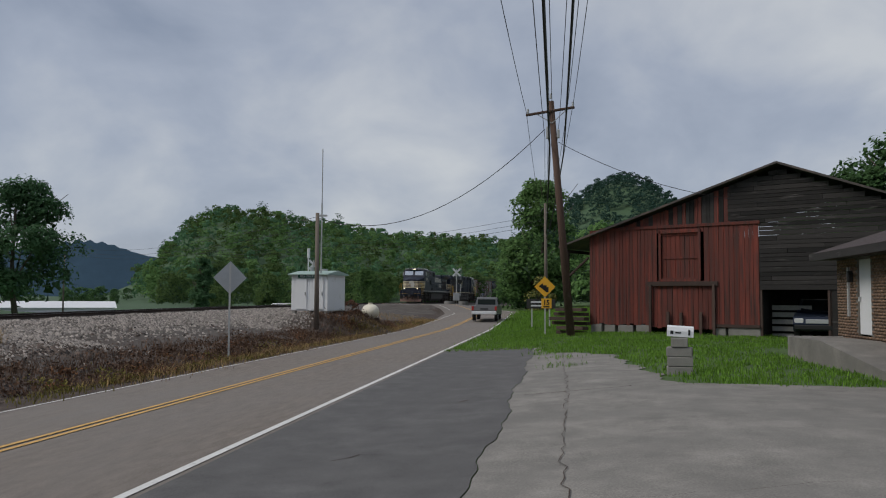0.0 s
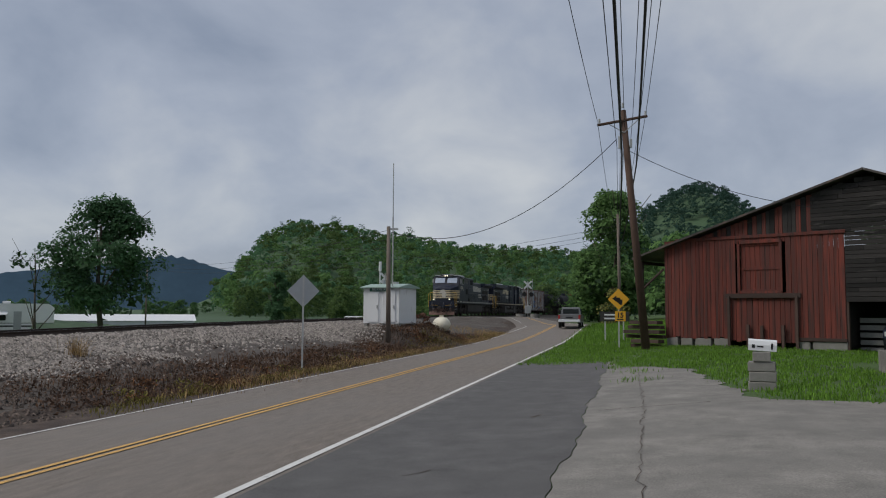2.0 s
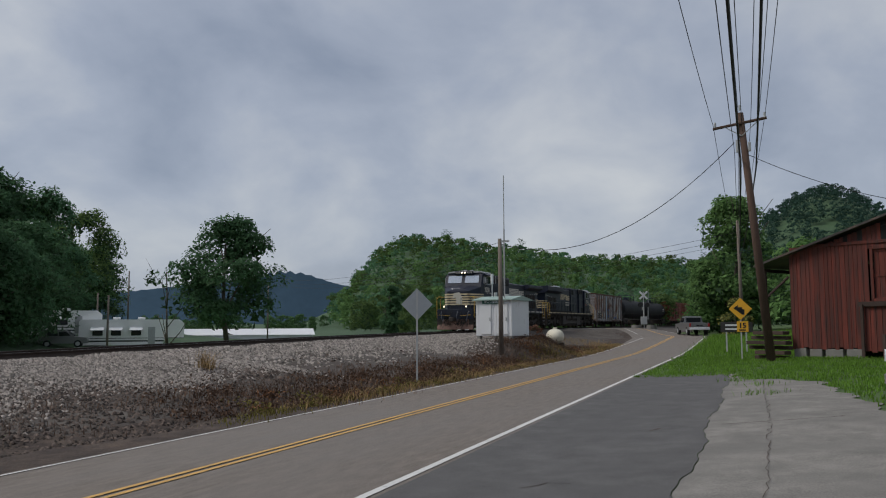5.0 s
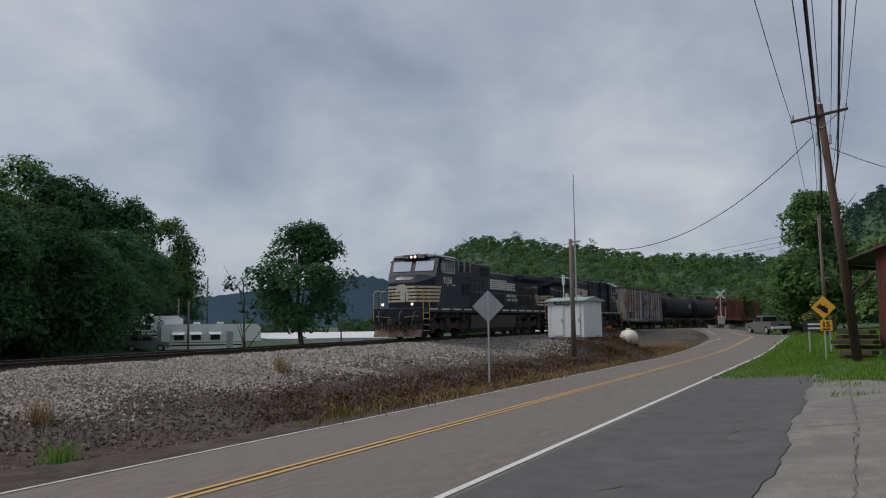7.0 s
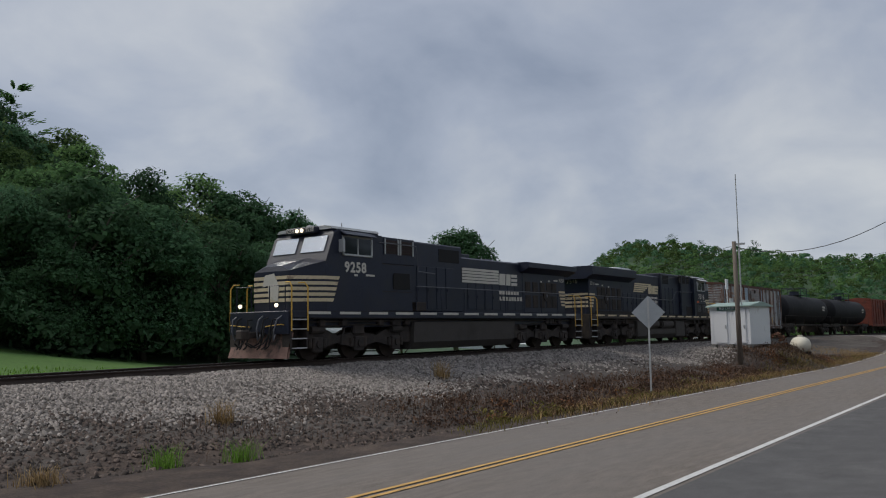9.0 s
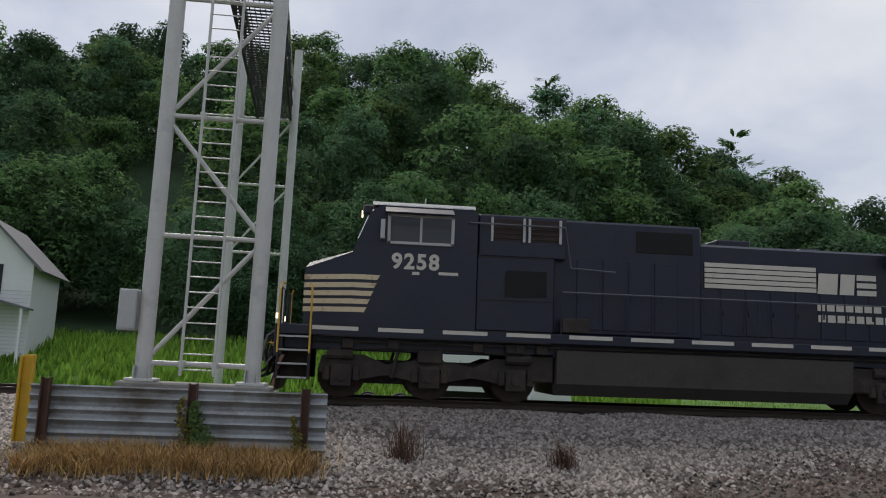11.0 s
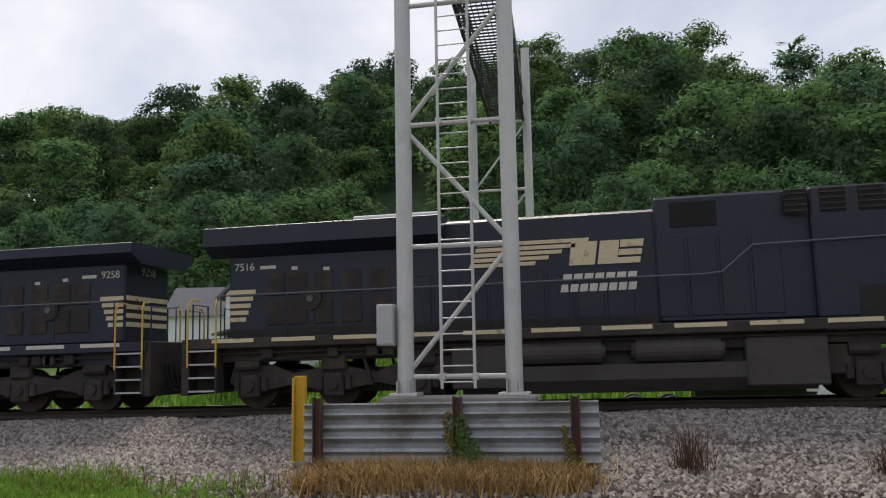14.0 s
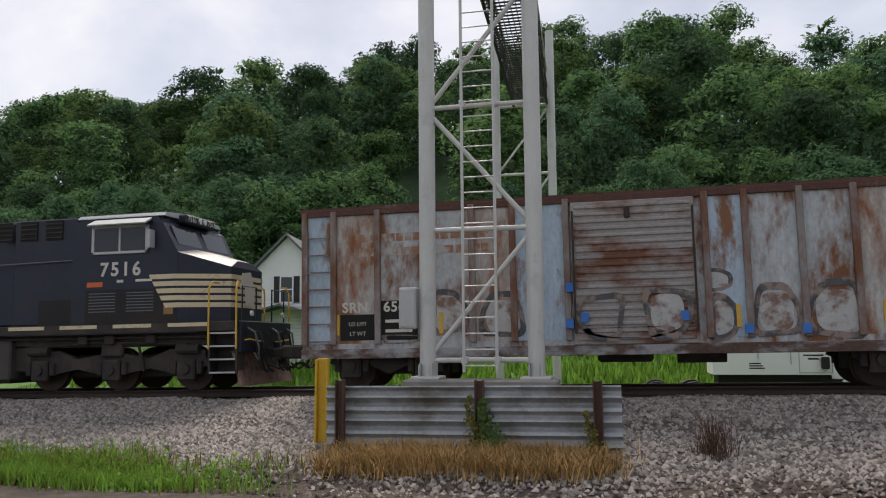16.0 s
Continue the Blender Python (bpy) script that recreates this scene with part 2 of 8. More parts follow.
def tube(bm, pts, r, seg=6):
    """One bent bar through all the points."""
    P = [Vector(p) for p in pts]
    rings = []
    for i, p in enumerate(P):
        d = (P[min(i + 1, len(P) - 1)] - P[max(i - 1, 0)]).normalized()
        q = d.to_track_quat("Z", "Y")
        rings.append([bm.verts.new(p + q @ Vector((r * math.cos(6.2832 * k / seg), r * math.sin(6.2832 * k / seg), 0))) for k in range(seg)])
    for a, b in zip(rings[:-1], rings[1:]):
        best = min(range(seg), key=lambda o: sum((a[k].co - b[(k + o) % seg].co).length for k in range(seg)))
        for k in range(seg):
            bm.faces.new((a[k], a[(k + 1) % seg], b[(k + 1 + best) % seg], b[(k + best) % seg]))
    bm.faces.new(rings[0][::-1])
    bm.faces.new(rings[-1])


def prism(bm, pts, axis, lo, hi):
    """A flat outline, extruded along an axis: pts are (x, z) for axis y, (y, z) for axis x, (x, y) for axis z."""
    def at(p, v):
        return {"y": (p[0], v, p[1]), "x": (v, p[0], p[1]), "z": (p[0], p[1], v)}[axis]
    a = [bm.verts.new(at(p, lo)) for p in pts]
    b = [bm.verts.new(at(p, hi)) for p in pts]
    n = len(pts)
    fs = [bm.faces.new(a[::-1]), bm.faces.new(b)]
    for i in range(n):
        fs.append(bm.faces.new((a[i], a[(i + 1) % n], b[(i + 1) % n], b[i])))
    bmesh.ops.recalc_face_normals(bm, faces=fs)
    return a + b


def BM():
    return bmesh.new()


def words(name, text, size, m, material, parent=None, depth=0.004, bold=0.0, spacing=1.0):
    """Raised lettering in the built-in font, centred at m, reading along its x axis, with z out of the sign."""
    cu = bpy.data.curves.new(name, "FONT")
    cu.body, cu.size, cu.extrude, cu.offset, cu.space_character = text, size, depth, bold, spacing
    cu.align_x, cu.align_y = "CENTER", "CENTER"
    tmp = new(name, cu)
    bpy.context.view_layer.update()
    me = bpy.data.meshes.new_from_object(tmp.evaluated_get(bpy.context.evaluated_depsgraph_get()))
    bpy.data.objects.remove(tmp)
    bpy.data.curves.remove(cu)
    me.materials.clear()
    me.materials.append(material)
    ob = new(name, me)
    ob.parent = parent
    ob.matrix_basis = m
    return ob


def mesh_from(name, verts, faces, material, kind="", label="", category="", parent=None):
    """A mesh out of numpy arrays of places and quads or triangles."""
    me = bpy.data.meshes.new(name)
    nv, nf, k = len(verts), len(faces), faces.shape[1]
    me.vertices.add(nv)
    me.vertices.foreach_set("co", np.ascontiguousarray(verts, dtype=np.float32).ravel())
    me.loops.add(nf * k)
    me.loops.foreach_set("vertex_index", np.ascontiguousarray(faces, dtype=np.int32).ravel())
    me.polygons.add(nf)
    me.polygons.foreach_set("loop_start", np.arange(0, nf * k, k, dtype=np.int32))
    me.update(calc_edges=True)
    me.validate()
    me.materials.append(material)
    ob = new(name, me)
    ob.parent = parent
    return tagged(ob, label, category, "", kind)


# ---- the lie of the land ----
TRACK_Y = 21.2


def sm(a, b, x):
    t = np.clip((x - a) / (b - a), 0, 1)
    return t * t * (3 - 2 * t)


RAIL_X = [-120, -45, -15, 0, 15, 30, 45, 60, 85, 400]
RAIL_Z = [0.1, 0.42, 0.775, 0.935, 1.085, 1.22, 1.31, 1.36, 1.40, 1.42]


def rail_z(x):
    """The height of the rail top: the line climbs gently towards the crossing."""
    x = np.asarray(x, float)
    return sum(np.interp(x + d, RAIL_X, RAIL_Z) for d in (-9, -6, -3, 0, 3, 6, 9)) / 7


def track_y(x):
    """The line is straight past the camera and bends away in a wide curve towards the crossing."""
    return TRACK_Y - np.clip(x - 45.0, 0, 400) ** 2 / 2300.0


def bank_toe(x):
    """The foot of the gravel bank; it comes nearer to the road as the road nears the line."""
    return track_y(x) - 8.6 - 2.0 * sm(1, 15, x)


def on_bank(x, y):
    """Moves places laid out across a plain bank, foot at 10.6 and crest at 17.45, on to the real one."""
    toe, crest = bank_toe(x), track_y(x) - 1.75
    f = (y - 10.6) / 6.85
    return np.where(y < 10.6, y + (toe - 10.6) * np.clip((y - 9.6) / 1.0, 0, 1), np.where(y > 17.45, y - 17.45 + crest, toe + f * (crest - toe)))


def road_z(x):
    return 0.75 * sm(48, 88, x)


HILL_X = [-400, -200, -130, -66, -20, 0, 25, 53, 80, 105, 130, 160]
HILL_A = [14, 22, 26, 29.5, 32.5, 34.5, 29.5, 22, 12, 5, 1, 0]
FAR_AZ = [-60, -14, -9, -2, 4, 7.4, 11, 15.3, 19, 23, 25.5, 27.7, 31, 60]
FAR_A = [16, 19, 21, 21.5, 25, 27.5, 29.5, 34, 38, 42, 34, 12, 1, 1]


def ground_z(x, y):
    x, y = np.asarray(x, float), np.asarray(y, float)
    rz, rw = rail_z(x), road_z(x)
    ty = track_y(x)
    z = rw - 0.045 * np.clip(y - 7.1, 0, 2.7)
    z = z + 0.42 * sm(4.0, -3.5, y)
    toe, crest = bank_toe(x), ty - 1.75
    f = np.clip((y - toe) / (crest - toe), 0, 1)
    bank = rw - 0.14 + (rz - 0.2 - rw + 0.14) * (0.3 * f + 0.7 * f * f * (1.6 - 0.6 * f))
    z = np.where(y > toe, bank, z)
    ditch = np.exp(-((y - toe - 0.7) / 0.5) ** 2) * 0.1 * (x < 60)
    z = z - ditch
    back = -0.5 - 0.9 * sm(34, 62, x) + 1.4 * sm(110, 150, x)
    g = np.clip((y - ty - 1.75) / 3.0, 0, 1)
    z = np.where(y > ty + 1.75, (rz - 0.2) * (1 - g) + back * g, z)
    z = z + 2.6 * sm(36, 56, y) * sm(46, 12, x)
    hill = np.interp(x, HILL_X, HILL_A) * sm(54, 128, y)
    z = z + hill
    rho, az = np.hypot(x, y), np.degrees(np.arctan2(y, x))
    z = z + np.interp(az, FAR_AZ, FAR_A) * sm(230, 440, rho) * (x > 0)
    dx, dy = x - 640, y + 47
    z = z + 70 * np.exp(-((dx / 150) ** 2 + (dy / 62) ** 2)) * (x > 0)
    # a gravel pad carries the shelter
    pad = sm(5.0, 2.6, np.hypot((x - 48.0) / 1.2, y - 14.6))
    z = z * (1 - pad) + np.maximum(z, 0.96) * pad
    # the crossing lies level with the rails
    w = sm(9, 4, np.hypot((x - 88) / 1.35, np.clip(np.abs(y - 20) - 5, 0, 99)))
    z = z * (1 - w) + 1.3 * w
    bump = 0.03 * np.sin(x * 1.7 + y * 0.9) * np.sin(y * 1.3 - x * 0.4) * ((y > 11) | ((y < -3) & (x > 17)))
    return z + bump


def axis_steps(lo, hi, marks):
    out = [lo]
    while out[-1] < hi:
        out.append(out[-1] + np.interp(out[-1], *marks))
    return np.array(out)


def grid(name, xs, ys, material, zfun, lift=0.0, keep=None, **tags):
    X, Y = np.meshgrid(xs, ys, indexing="ij")
    Z = zfun(X, Y) + lift
    v = np.stack([X, Y, Z], -1).reshape(-1, 3)
    nx, ny = len(xs), len(ys)
    i = (np.arange(nx - 1)[:, None] * ny + np.arange(ny - 1)[None, :]).ravel()
    f = np.stack([i, i + ny, i + ny + 1, i + 1], -1)
    if keep is not None:
        c = v[f].mean(1)
        f = f[keep(c[:, 0], c[:, 1])]
    return mesh_from(name, v, f, material, **tags)


GX = axis_steps(-1500, 2600, ([-1500, -200, -40, -10, 110, 300, 2600], [150, 12, 1.5, 0.6, 0.6, 12, 150]))
GY = axis_steps(-1500, 2600, ([-1500, -150, -15, 0, 30, 60, 150, 400, 2600], [150, 15, 1.0, 0.5, 0.5, 2, 6, 25, 150]))


def make_ground():
    """One sheet of land out to the horizon; its cover changes by zone."""
    ob = grid("ground", GX, GY, GRASS, ground_z, 0.0, kind="structure", label="grassy valley ground with gravel railway bank", category="ground")
    me = ob.data
    for m in (FIELD, BALLAST, DIRT, FOLIAGE_SHADE):
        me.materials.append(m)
    n = len(me.polygons)
    c = np.zeros(n * 3, np.float32)
    me.polygons.foreach_get("center", c)
    c = c.reshape(-1, 3)
    x, y = c[:, 0], c[:, 1]
    ty = track_y(x)
    idx = np.zeros(n, np.int32)
    wob = 0.5 * np.sin(x * 0.8) + 0.3 * np.sin(x * 2.3 + 1)
    toe = bank_toe(x)
    idx[(y > toe - 0.1) & (y <= ty + 3.4)] = 2
    idx[(y > toe - 0.6) & (y <= toe + 1.7 + wob * 0.8)] = 3
    idx[(y > 9.0) & (y <= toe + 0.1) & (x < 76)] = 3
    idx[np.hypot((x - 48.0) / 1.2, y - 14.6) < 4] = 2
    idx[(y > ty + 3.4)] = 1
    idx[(y > ty + 3.4) & (x > 64) & (y < 60)] = 0
    # land under the woods takes the painted shade green of the inner crowns
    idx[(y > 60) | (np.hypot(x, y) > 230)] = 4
    idx[(y < 60) & (np.hypot(x, y) > 230) & (x < 0)] = 1
    idx[(y > ty + 3.4) & (y < 58) & (x < 30)] = 1
    idx[(y < -40) & (x < 150)] = 1
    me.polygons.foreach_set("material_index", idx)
    me.shade_smooth()


make_ground()


# ---- road ----
def road_line(s, off):
    """A point of the road s metres on from the camera, off metres to the left of the yellow line; it turns left at the end to cross the rails."""
    yc, xs, R = 7.1, 76.0, 13.4
    if s < xs:
        return s, yc + off, 0.0
    a = min((s - xs) / R, radians(84))
    cx, cyy = xs, yc + R
    x, y = cx + (R - off) * math.sin(a), cyy - (R - off) * math.cos(a)
    extra = (s - xs) - R * a
    return x + extra * math.cos(a), y + extra * math.sin(a), a


def road_strip(name, material, s0, s1, a, b, lift, step=1.0, label="", category="", parent=None, flare=0.0):
    rows, s = [], s0
    while s <= s1:
        rows.append(s)
        s += step if s > 60 or step > 2 else step
    v = []
    for s in rows:
        k = flare * sm(60, 80, s) * sm(112, 84, s)
        for off in np.linspace(a + (k if a > 0 else -k) * (abs(a) > 2), b + (k if b > 0 else -k) * (abs(b) > 2), 7):
            x, y, _ = road_line(s, off)
            v.append((x, y, float(ground_z(x, y)) + lift))
    n = len(rows)
    i = (np.arange(n - 1)[:, None] * 7 + np.arange(6)[None, :]).ravel()
    f = np.stack([i, i + 7, i + 8, i + 1], -1)
    return mesh_from(name, np.array(v), f, material, kind="" if parent else "structure", label=label, category=category, parent=parent)


road = road_strip("road", ASPHALT, -90, 128, -3.14, 2.62, 0.02, 1.0, "worn grey two-lane asphalt road bending left", "road", flare=0.8)
road_strip("edge_line", WHITE_LINE, -90, 96, -3.05, -2.94, 0.03, 0.5, parent=road)
road_strip("edge_line", WHITE_LINE, -90, 96, 2.43, 2.50, 0.03, 0.5, parent=road)
road_strip("centre_line", YELLOW_LINE, -90, 96, -0.355, -0.27, 0.03, 0.5, parent=road)
road_strip("centre_line", YELLOW_LINE, -90, 96, -0.175, -0.09, 0.03, 0.5, parent=road)


def edge_noise(x):
    return 0.75 + 0.06 * math.sin(x * 0.9) + 0.03 * math.sin(x * 2.7 + 1) + 0.018 * math.sin(x * 7.1)


def lot_patch(name, material, lift, lo, hi, x0, x1, label, category, step=0.2):
    v, rows = [], np.arange(x0, x1 + step, step)
    for x in rows:
        a, b = lo(x), hi(x)
        for k in np.linspace(0, 1, 24):
            y = a + (b - a) * k
            v.append((x, y, float(ground_z(x, y)) + lift))
    n = len(rows)
    i = (np.arange(n - 1)[:, None] * 24 + np.arange(23)[None, :]).ravel()
    f = np.stack([i, i + 24, i + 25, i + 1], -1)
    return mesh_from(name, np.array(v), f, material, kind="structure", label=label, category=category)


lot_patch("pavement", LOT, 0.024, edge_noise, lambda x: 3.97, -20, 31, "dark patched asphalt shoulder with a broken edge", "pavement")


def slab_edge(x):
    """The lawn's rounded corner eats into the concrete."""
    return -14.0 if x < 14.9 else -14.0 + 11.8 * float(sm(14.9, 15.9, x)) ** 0.7 + 0.5 * float(sm(16, 23, x)) + 2.2 * float(sm(23.5, 28, x)) + 0.12 * math.sin(x * 3.1) + 0.06 * math.sin(x * 7.7)


lot_patch("concrete_apron", CONCRETE, 0.018, slab_edge, lambda x: edge_noise(x) - 0.012, -20, 30, "cracked weathered grey concrete parking apron", "pavement")
# ---- trees and woods ----
def crown_arrays(seed, radius, height, lobes, leaves, leaf, flat=0.55, skirt=0.35, tri=False):
    """Leaf quads on many uneven lobes, and dark inner lobes that close the crown."""
    rng = np.random.default_rng(seed)
    quads, cores = [], []
    for i in range(lobes):
        a, h = rng.uniform(0, 2 * np.pi), rng.uniform(0, 1)
        w = radius * (math.sin(math.pi * (0.16 + 0.78 * h)) ** 0.8)
        r = w * math.sqrt(rng.uniform(0.1, 0.75))
        c = np.array([r * math.cos(a), r * math.sin(a), height * (skirt + (1 - skirt) * h * 0.92)])
        s = radius * rng.uniform(0.26, 0.46) * (1.1 - 0.35 * h)
        cores.append((c, s * 0.55))
        n = leaves // lobes
        d = rng.normal(size=(n, 3))
        d /= np.linalg.norm(d, axis=1)[:, None]
        d[:, 2] = np.where(d[:, 2] < -0.5, -d[:, 2], d[:, 2])
        p = c + d * s * np.array([1, 1, flat + 0.25]) * rng.uniform(0.72, 1.16, (n, 1))
        nrm = d * 0.8 + rng.normal(size=(n, 3)) * 0.42 + np.array([0, 0, 0.55])
        nrm /= np.linalg.norm(nrm, axis=1)[:, None]
        u = np.cross(nrm, rng.normal(size=(n, 3)))
        u /= np.linalg.norm(u, axis=1)[:, None]
        w2 = np.cross(nrm, u)
        l = leaf * rng.uniform(0.6, 1.3, (n, 1))
        k = rng.uniform(0.7, 1.1, (n, 1))
        droop = np.array([0, 0, 1.0]) * l * -0.25
        quads.append(np.stack([p - u * l, p - w2 * l * k + droop * 0.3, p + u * l + droop, p + w2 * l * k], 1))
    q = np.concatenate(quads)
    if tri:
        q = q[:, :3]
        return q.reshape(-1, 3), np.arange(len(q) * 3).reshape(-1, 3), cores
    return q.reshape(-1, 3), np.arange(len(q) * 4).reshape(-1, 4), cores


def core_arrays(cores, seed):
    # small triangles within each lobe carry the painted inner shade
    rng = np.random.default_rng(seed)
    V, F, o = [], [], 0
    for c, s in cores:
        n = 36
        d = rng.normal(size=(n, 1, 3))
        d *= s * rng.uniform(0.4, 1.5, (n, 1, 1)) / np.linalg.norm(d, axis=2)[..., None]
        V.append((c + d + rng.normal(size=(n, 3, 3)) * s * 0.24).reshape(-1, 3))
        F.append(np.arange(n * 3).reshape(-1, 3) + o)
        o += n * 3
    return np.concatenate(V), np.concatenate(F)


def limb_mesh(bm, seed, height, radius, trunk_r, bare=0.25, forks=7):
    rng = random.Random(seed)
    p, r = Vector((0, 0, -0.3)), trunk_r
    pts = [p.copy()]
    for i in range(5):
        q = p + Vector((rng.uniform(-0.05, 0.05) * height * 0.4, rng.uniform(-0.05, 0.05) * height * 0.4, height * 0.17))
        cy(bm, p, q, r, 9, r * 0.8)
        p, r = q, r * 0.8
        pts.append(p.copy())
    for i in range(forks):
        k = rng.randint(1, 4)
        a = rng.uniform(0, 6.28)
        b = pts[k]
        mid = b + Vector((math.cos(a) * radius * 0.4, math.sin(a) * radius * 0.4, height * 0.13))
        tip = mid + Vector((math.cos(a + rng.uniform(-0.5, 0.5)) * radius * 0.4, math.sin(a) * radius * 0.4, height * 0.16))
        r0 = trunk_r * 0.5 * (1 - k * 0.12)
        cy(bm, b, mid, r0, 7, r0 * 0.7)
        cy(bm, mid, tip, r0 * 0.7, 6, r0 * 0.3)


def tree(name, x, y, height, radius, seed, leaf_m, leaves=5000, leaf=0.22, lobes=34, trunk=0.25, skirt=0.28, label="", spin=0.0, sink=0.0):
    e = empty(name, pose(x, y, float(ground_z(x, y)) - sink, 0, 0, spin), label, "tree")
    bm = BM()
    limb_mesh(bm, seed, height, radius, trunk)
    part("trunk", bm, BARK, e, smooth=True)
    v, f, cores = crown_arrays(seed, radius, height, lobes, leaves, leaf, skirt=skirt)
    cr = mesh_from("crown", v, f, leaf_m, parent=e)
    cv, cf = core_arrays(cores, seed)
    mesh_from("inner_crown", cv, cf, FOLIAGE_SHADE, parent=e)
    return e


def woods(name, spots, protos, material, label, core=True):
    """A wood of trees that nobody could count, as one mesh of leaves and one of the shade inside."""
    V, F, CV, CF, o, co = [], [], [], [], 0, 0
    rng = np.random.default_rng(len(spots))
    for x, y, h, k in spots:
        v, f, cv, cf = protos[k % len(protos)]
        a = rng.uniform(0, 6.28)
        R = np.array([[math.cos(a), -math.sin(a), 0], [math.sin(a), math.cos(a), 0], [0, 0, 1]])
        s = np.array([h * rng.uniform(0.85, 1.2)] * 2 + [h])
        at = np.array([x, y, float(ground_z(x, y)) - 0.5])
        V.append((v * s) @ R.T + at)
        F.append(f + o)
        o += len(v)
        CV.append((cv * s) @ R.T + at)
        CF.append(cf + co)
        co += len(cv)
    ob = mesh_from(name, np.concatenate(V), np.concatenate(F), material, kind="stuff", label=label, category="woods")
    if core:
        mesh_from("inner_foliage", np.concatenate(CV), np.concatenate(CF), FOLIAGE_SHADE, parent=ob)
    return ob


def proto(seed, leaves, leaf, lobes, radius=0.38, skirt=0.2):
    v, f, cores = crown_arrays(seed, radius, 1.0, lobes, leaves, leaf, skirt=skirt, tri=True)
    cv, cf = core_arrays(cores, seed)
    return v, f, cv, cf


def pine_proto(seed, tiers=13, per=70):
    """A ragged pine: flat whorls of drooping needle sprays with sky between."""
    rng = np.random.default_rng(seed)
    quads = []
    for t in range(tiers):
        z = 0.3 + 0.7 * t / tiers
        r = 0.3 * (1 - 0.75 * (t / tiers) ** 1.6) * rng.uniform(0.7, 1.25)
        for k in range(5):
            a = rng.uniform(0, 6.28)
            for j in range(per // 5):
                d = r * (0.3 + 0.7 * (j + 1) / (per // 5))
                p = np.array([math.cos(a) * d, math.sin(a) * d, z + 0.012 * math.sin(j * 2.1) + 0.22 * d])
                u = np.array([math.cos(a + rng.uniform(-.7, .7)), math.sin(a + rng.uniform(-.7, .7)), rng.uniform(-0.1, 0.4)]) * 0.024
                w = np.array([-u[1], u[0], rng.uniform(-0.01, 0.01)]) * 0.4
                quads.append([p - u, p - w, p + u, p + w])
    q = np.array(quads).reshape(-1, 3)
    q3 = q.reshape(-1, 4, 3)
    q = np.concatenate([q3[:, [0, 1, 2]], q3[:, [0, 2, 3]]]).reshape(-1, 3)
    cv, cf = core_arrays([(np.array([0, 0, 0.3 + 0.06 * i]), 0.02) for i in range(11)], seed)
    return q, np.arange(len(q)).reshape(-1, 3), cv, cf


def scatter(seed, n, ok, box, hmin, hmax, gap):
    """Tree places at least gap metres apart, where ok(x, y) holds."""
    rng = np.random.default_rng(seed)
    out, cells = [], {}
    for _ in range(n * 30):
        if len(out) >= n:
            break
        x, y = rng.uniform(box[0], box[1]), rng.uniform(box[2], box[3])
        if not ok(x, y):
            continue
        key = (int(x // gap), int(y // gap))
        if key in cells:
            continue
        cells[key] = 1
        out.append((x, y, rng.uniform(hmin, hmax), int(rng.integers(0, 99))))
    return out


def az_of(x, y):
    return math.degrees(math.atan2(y, x))


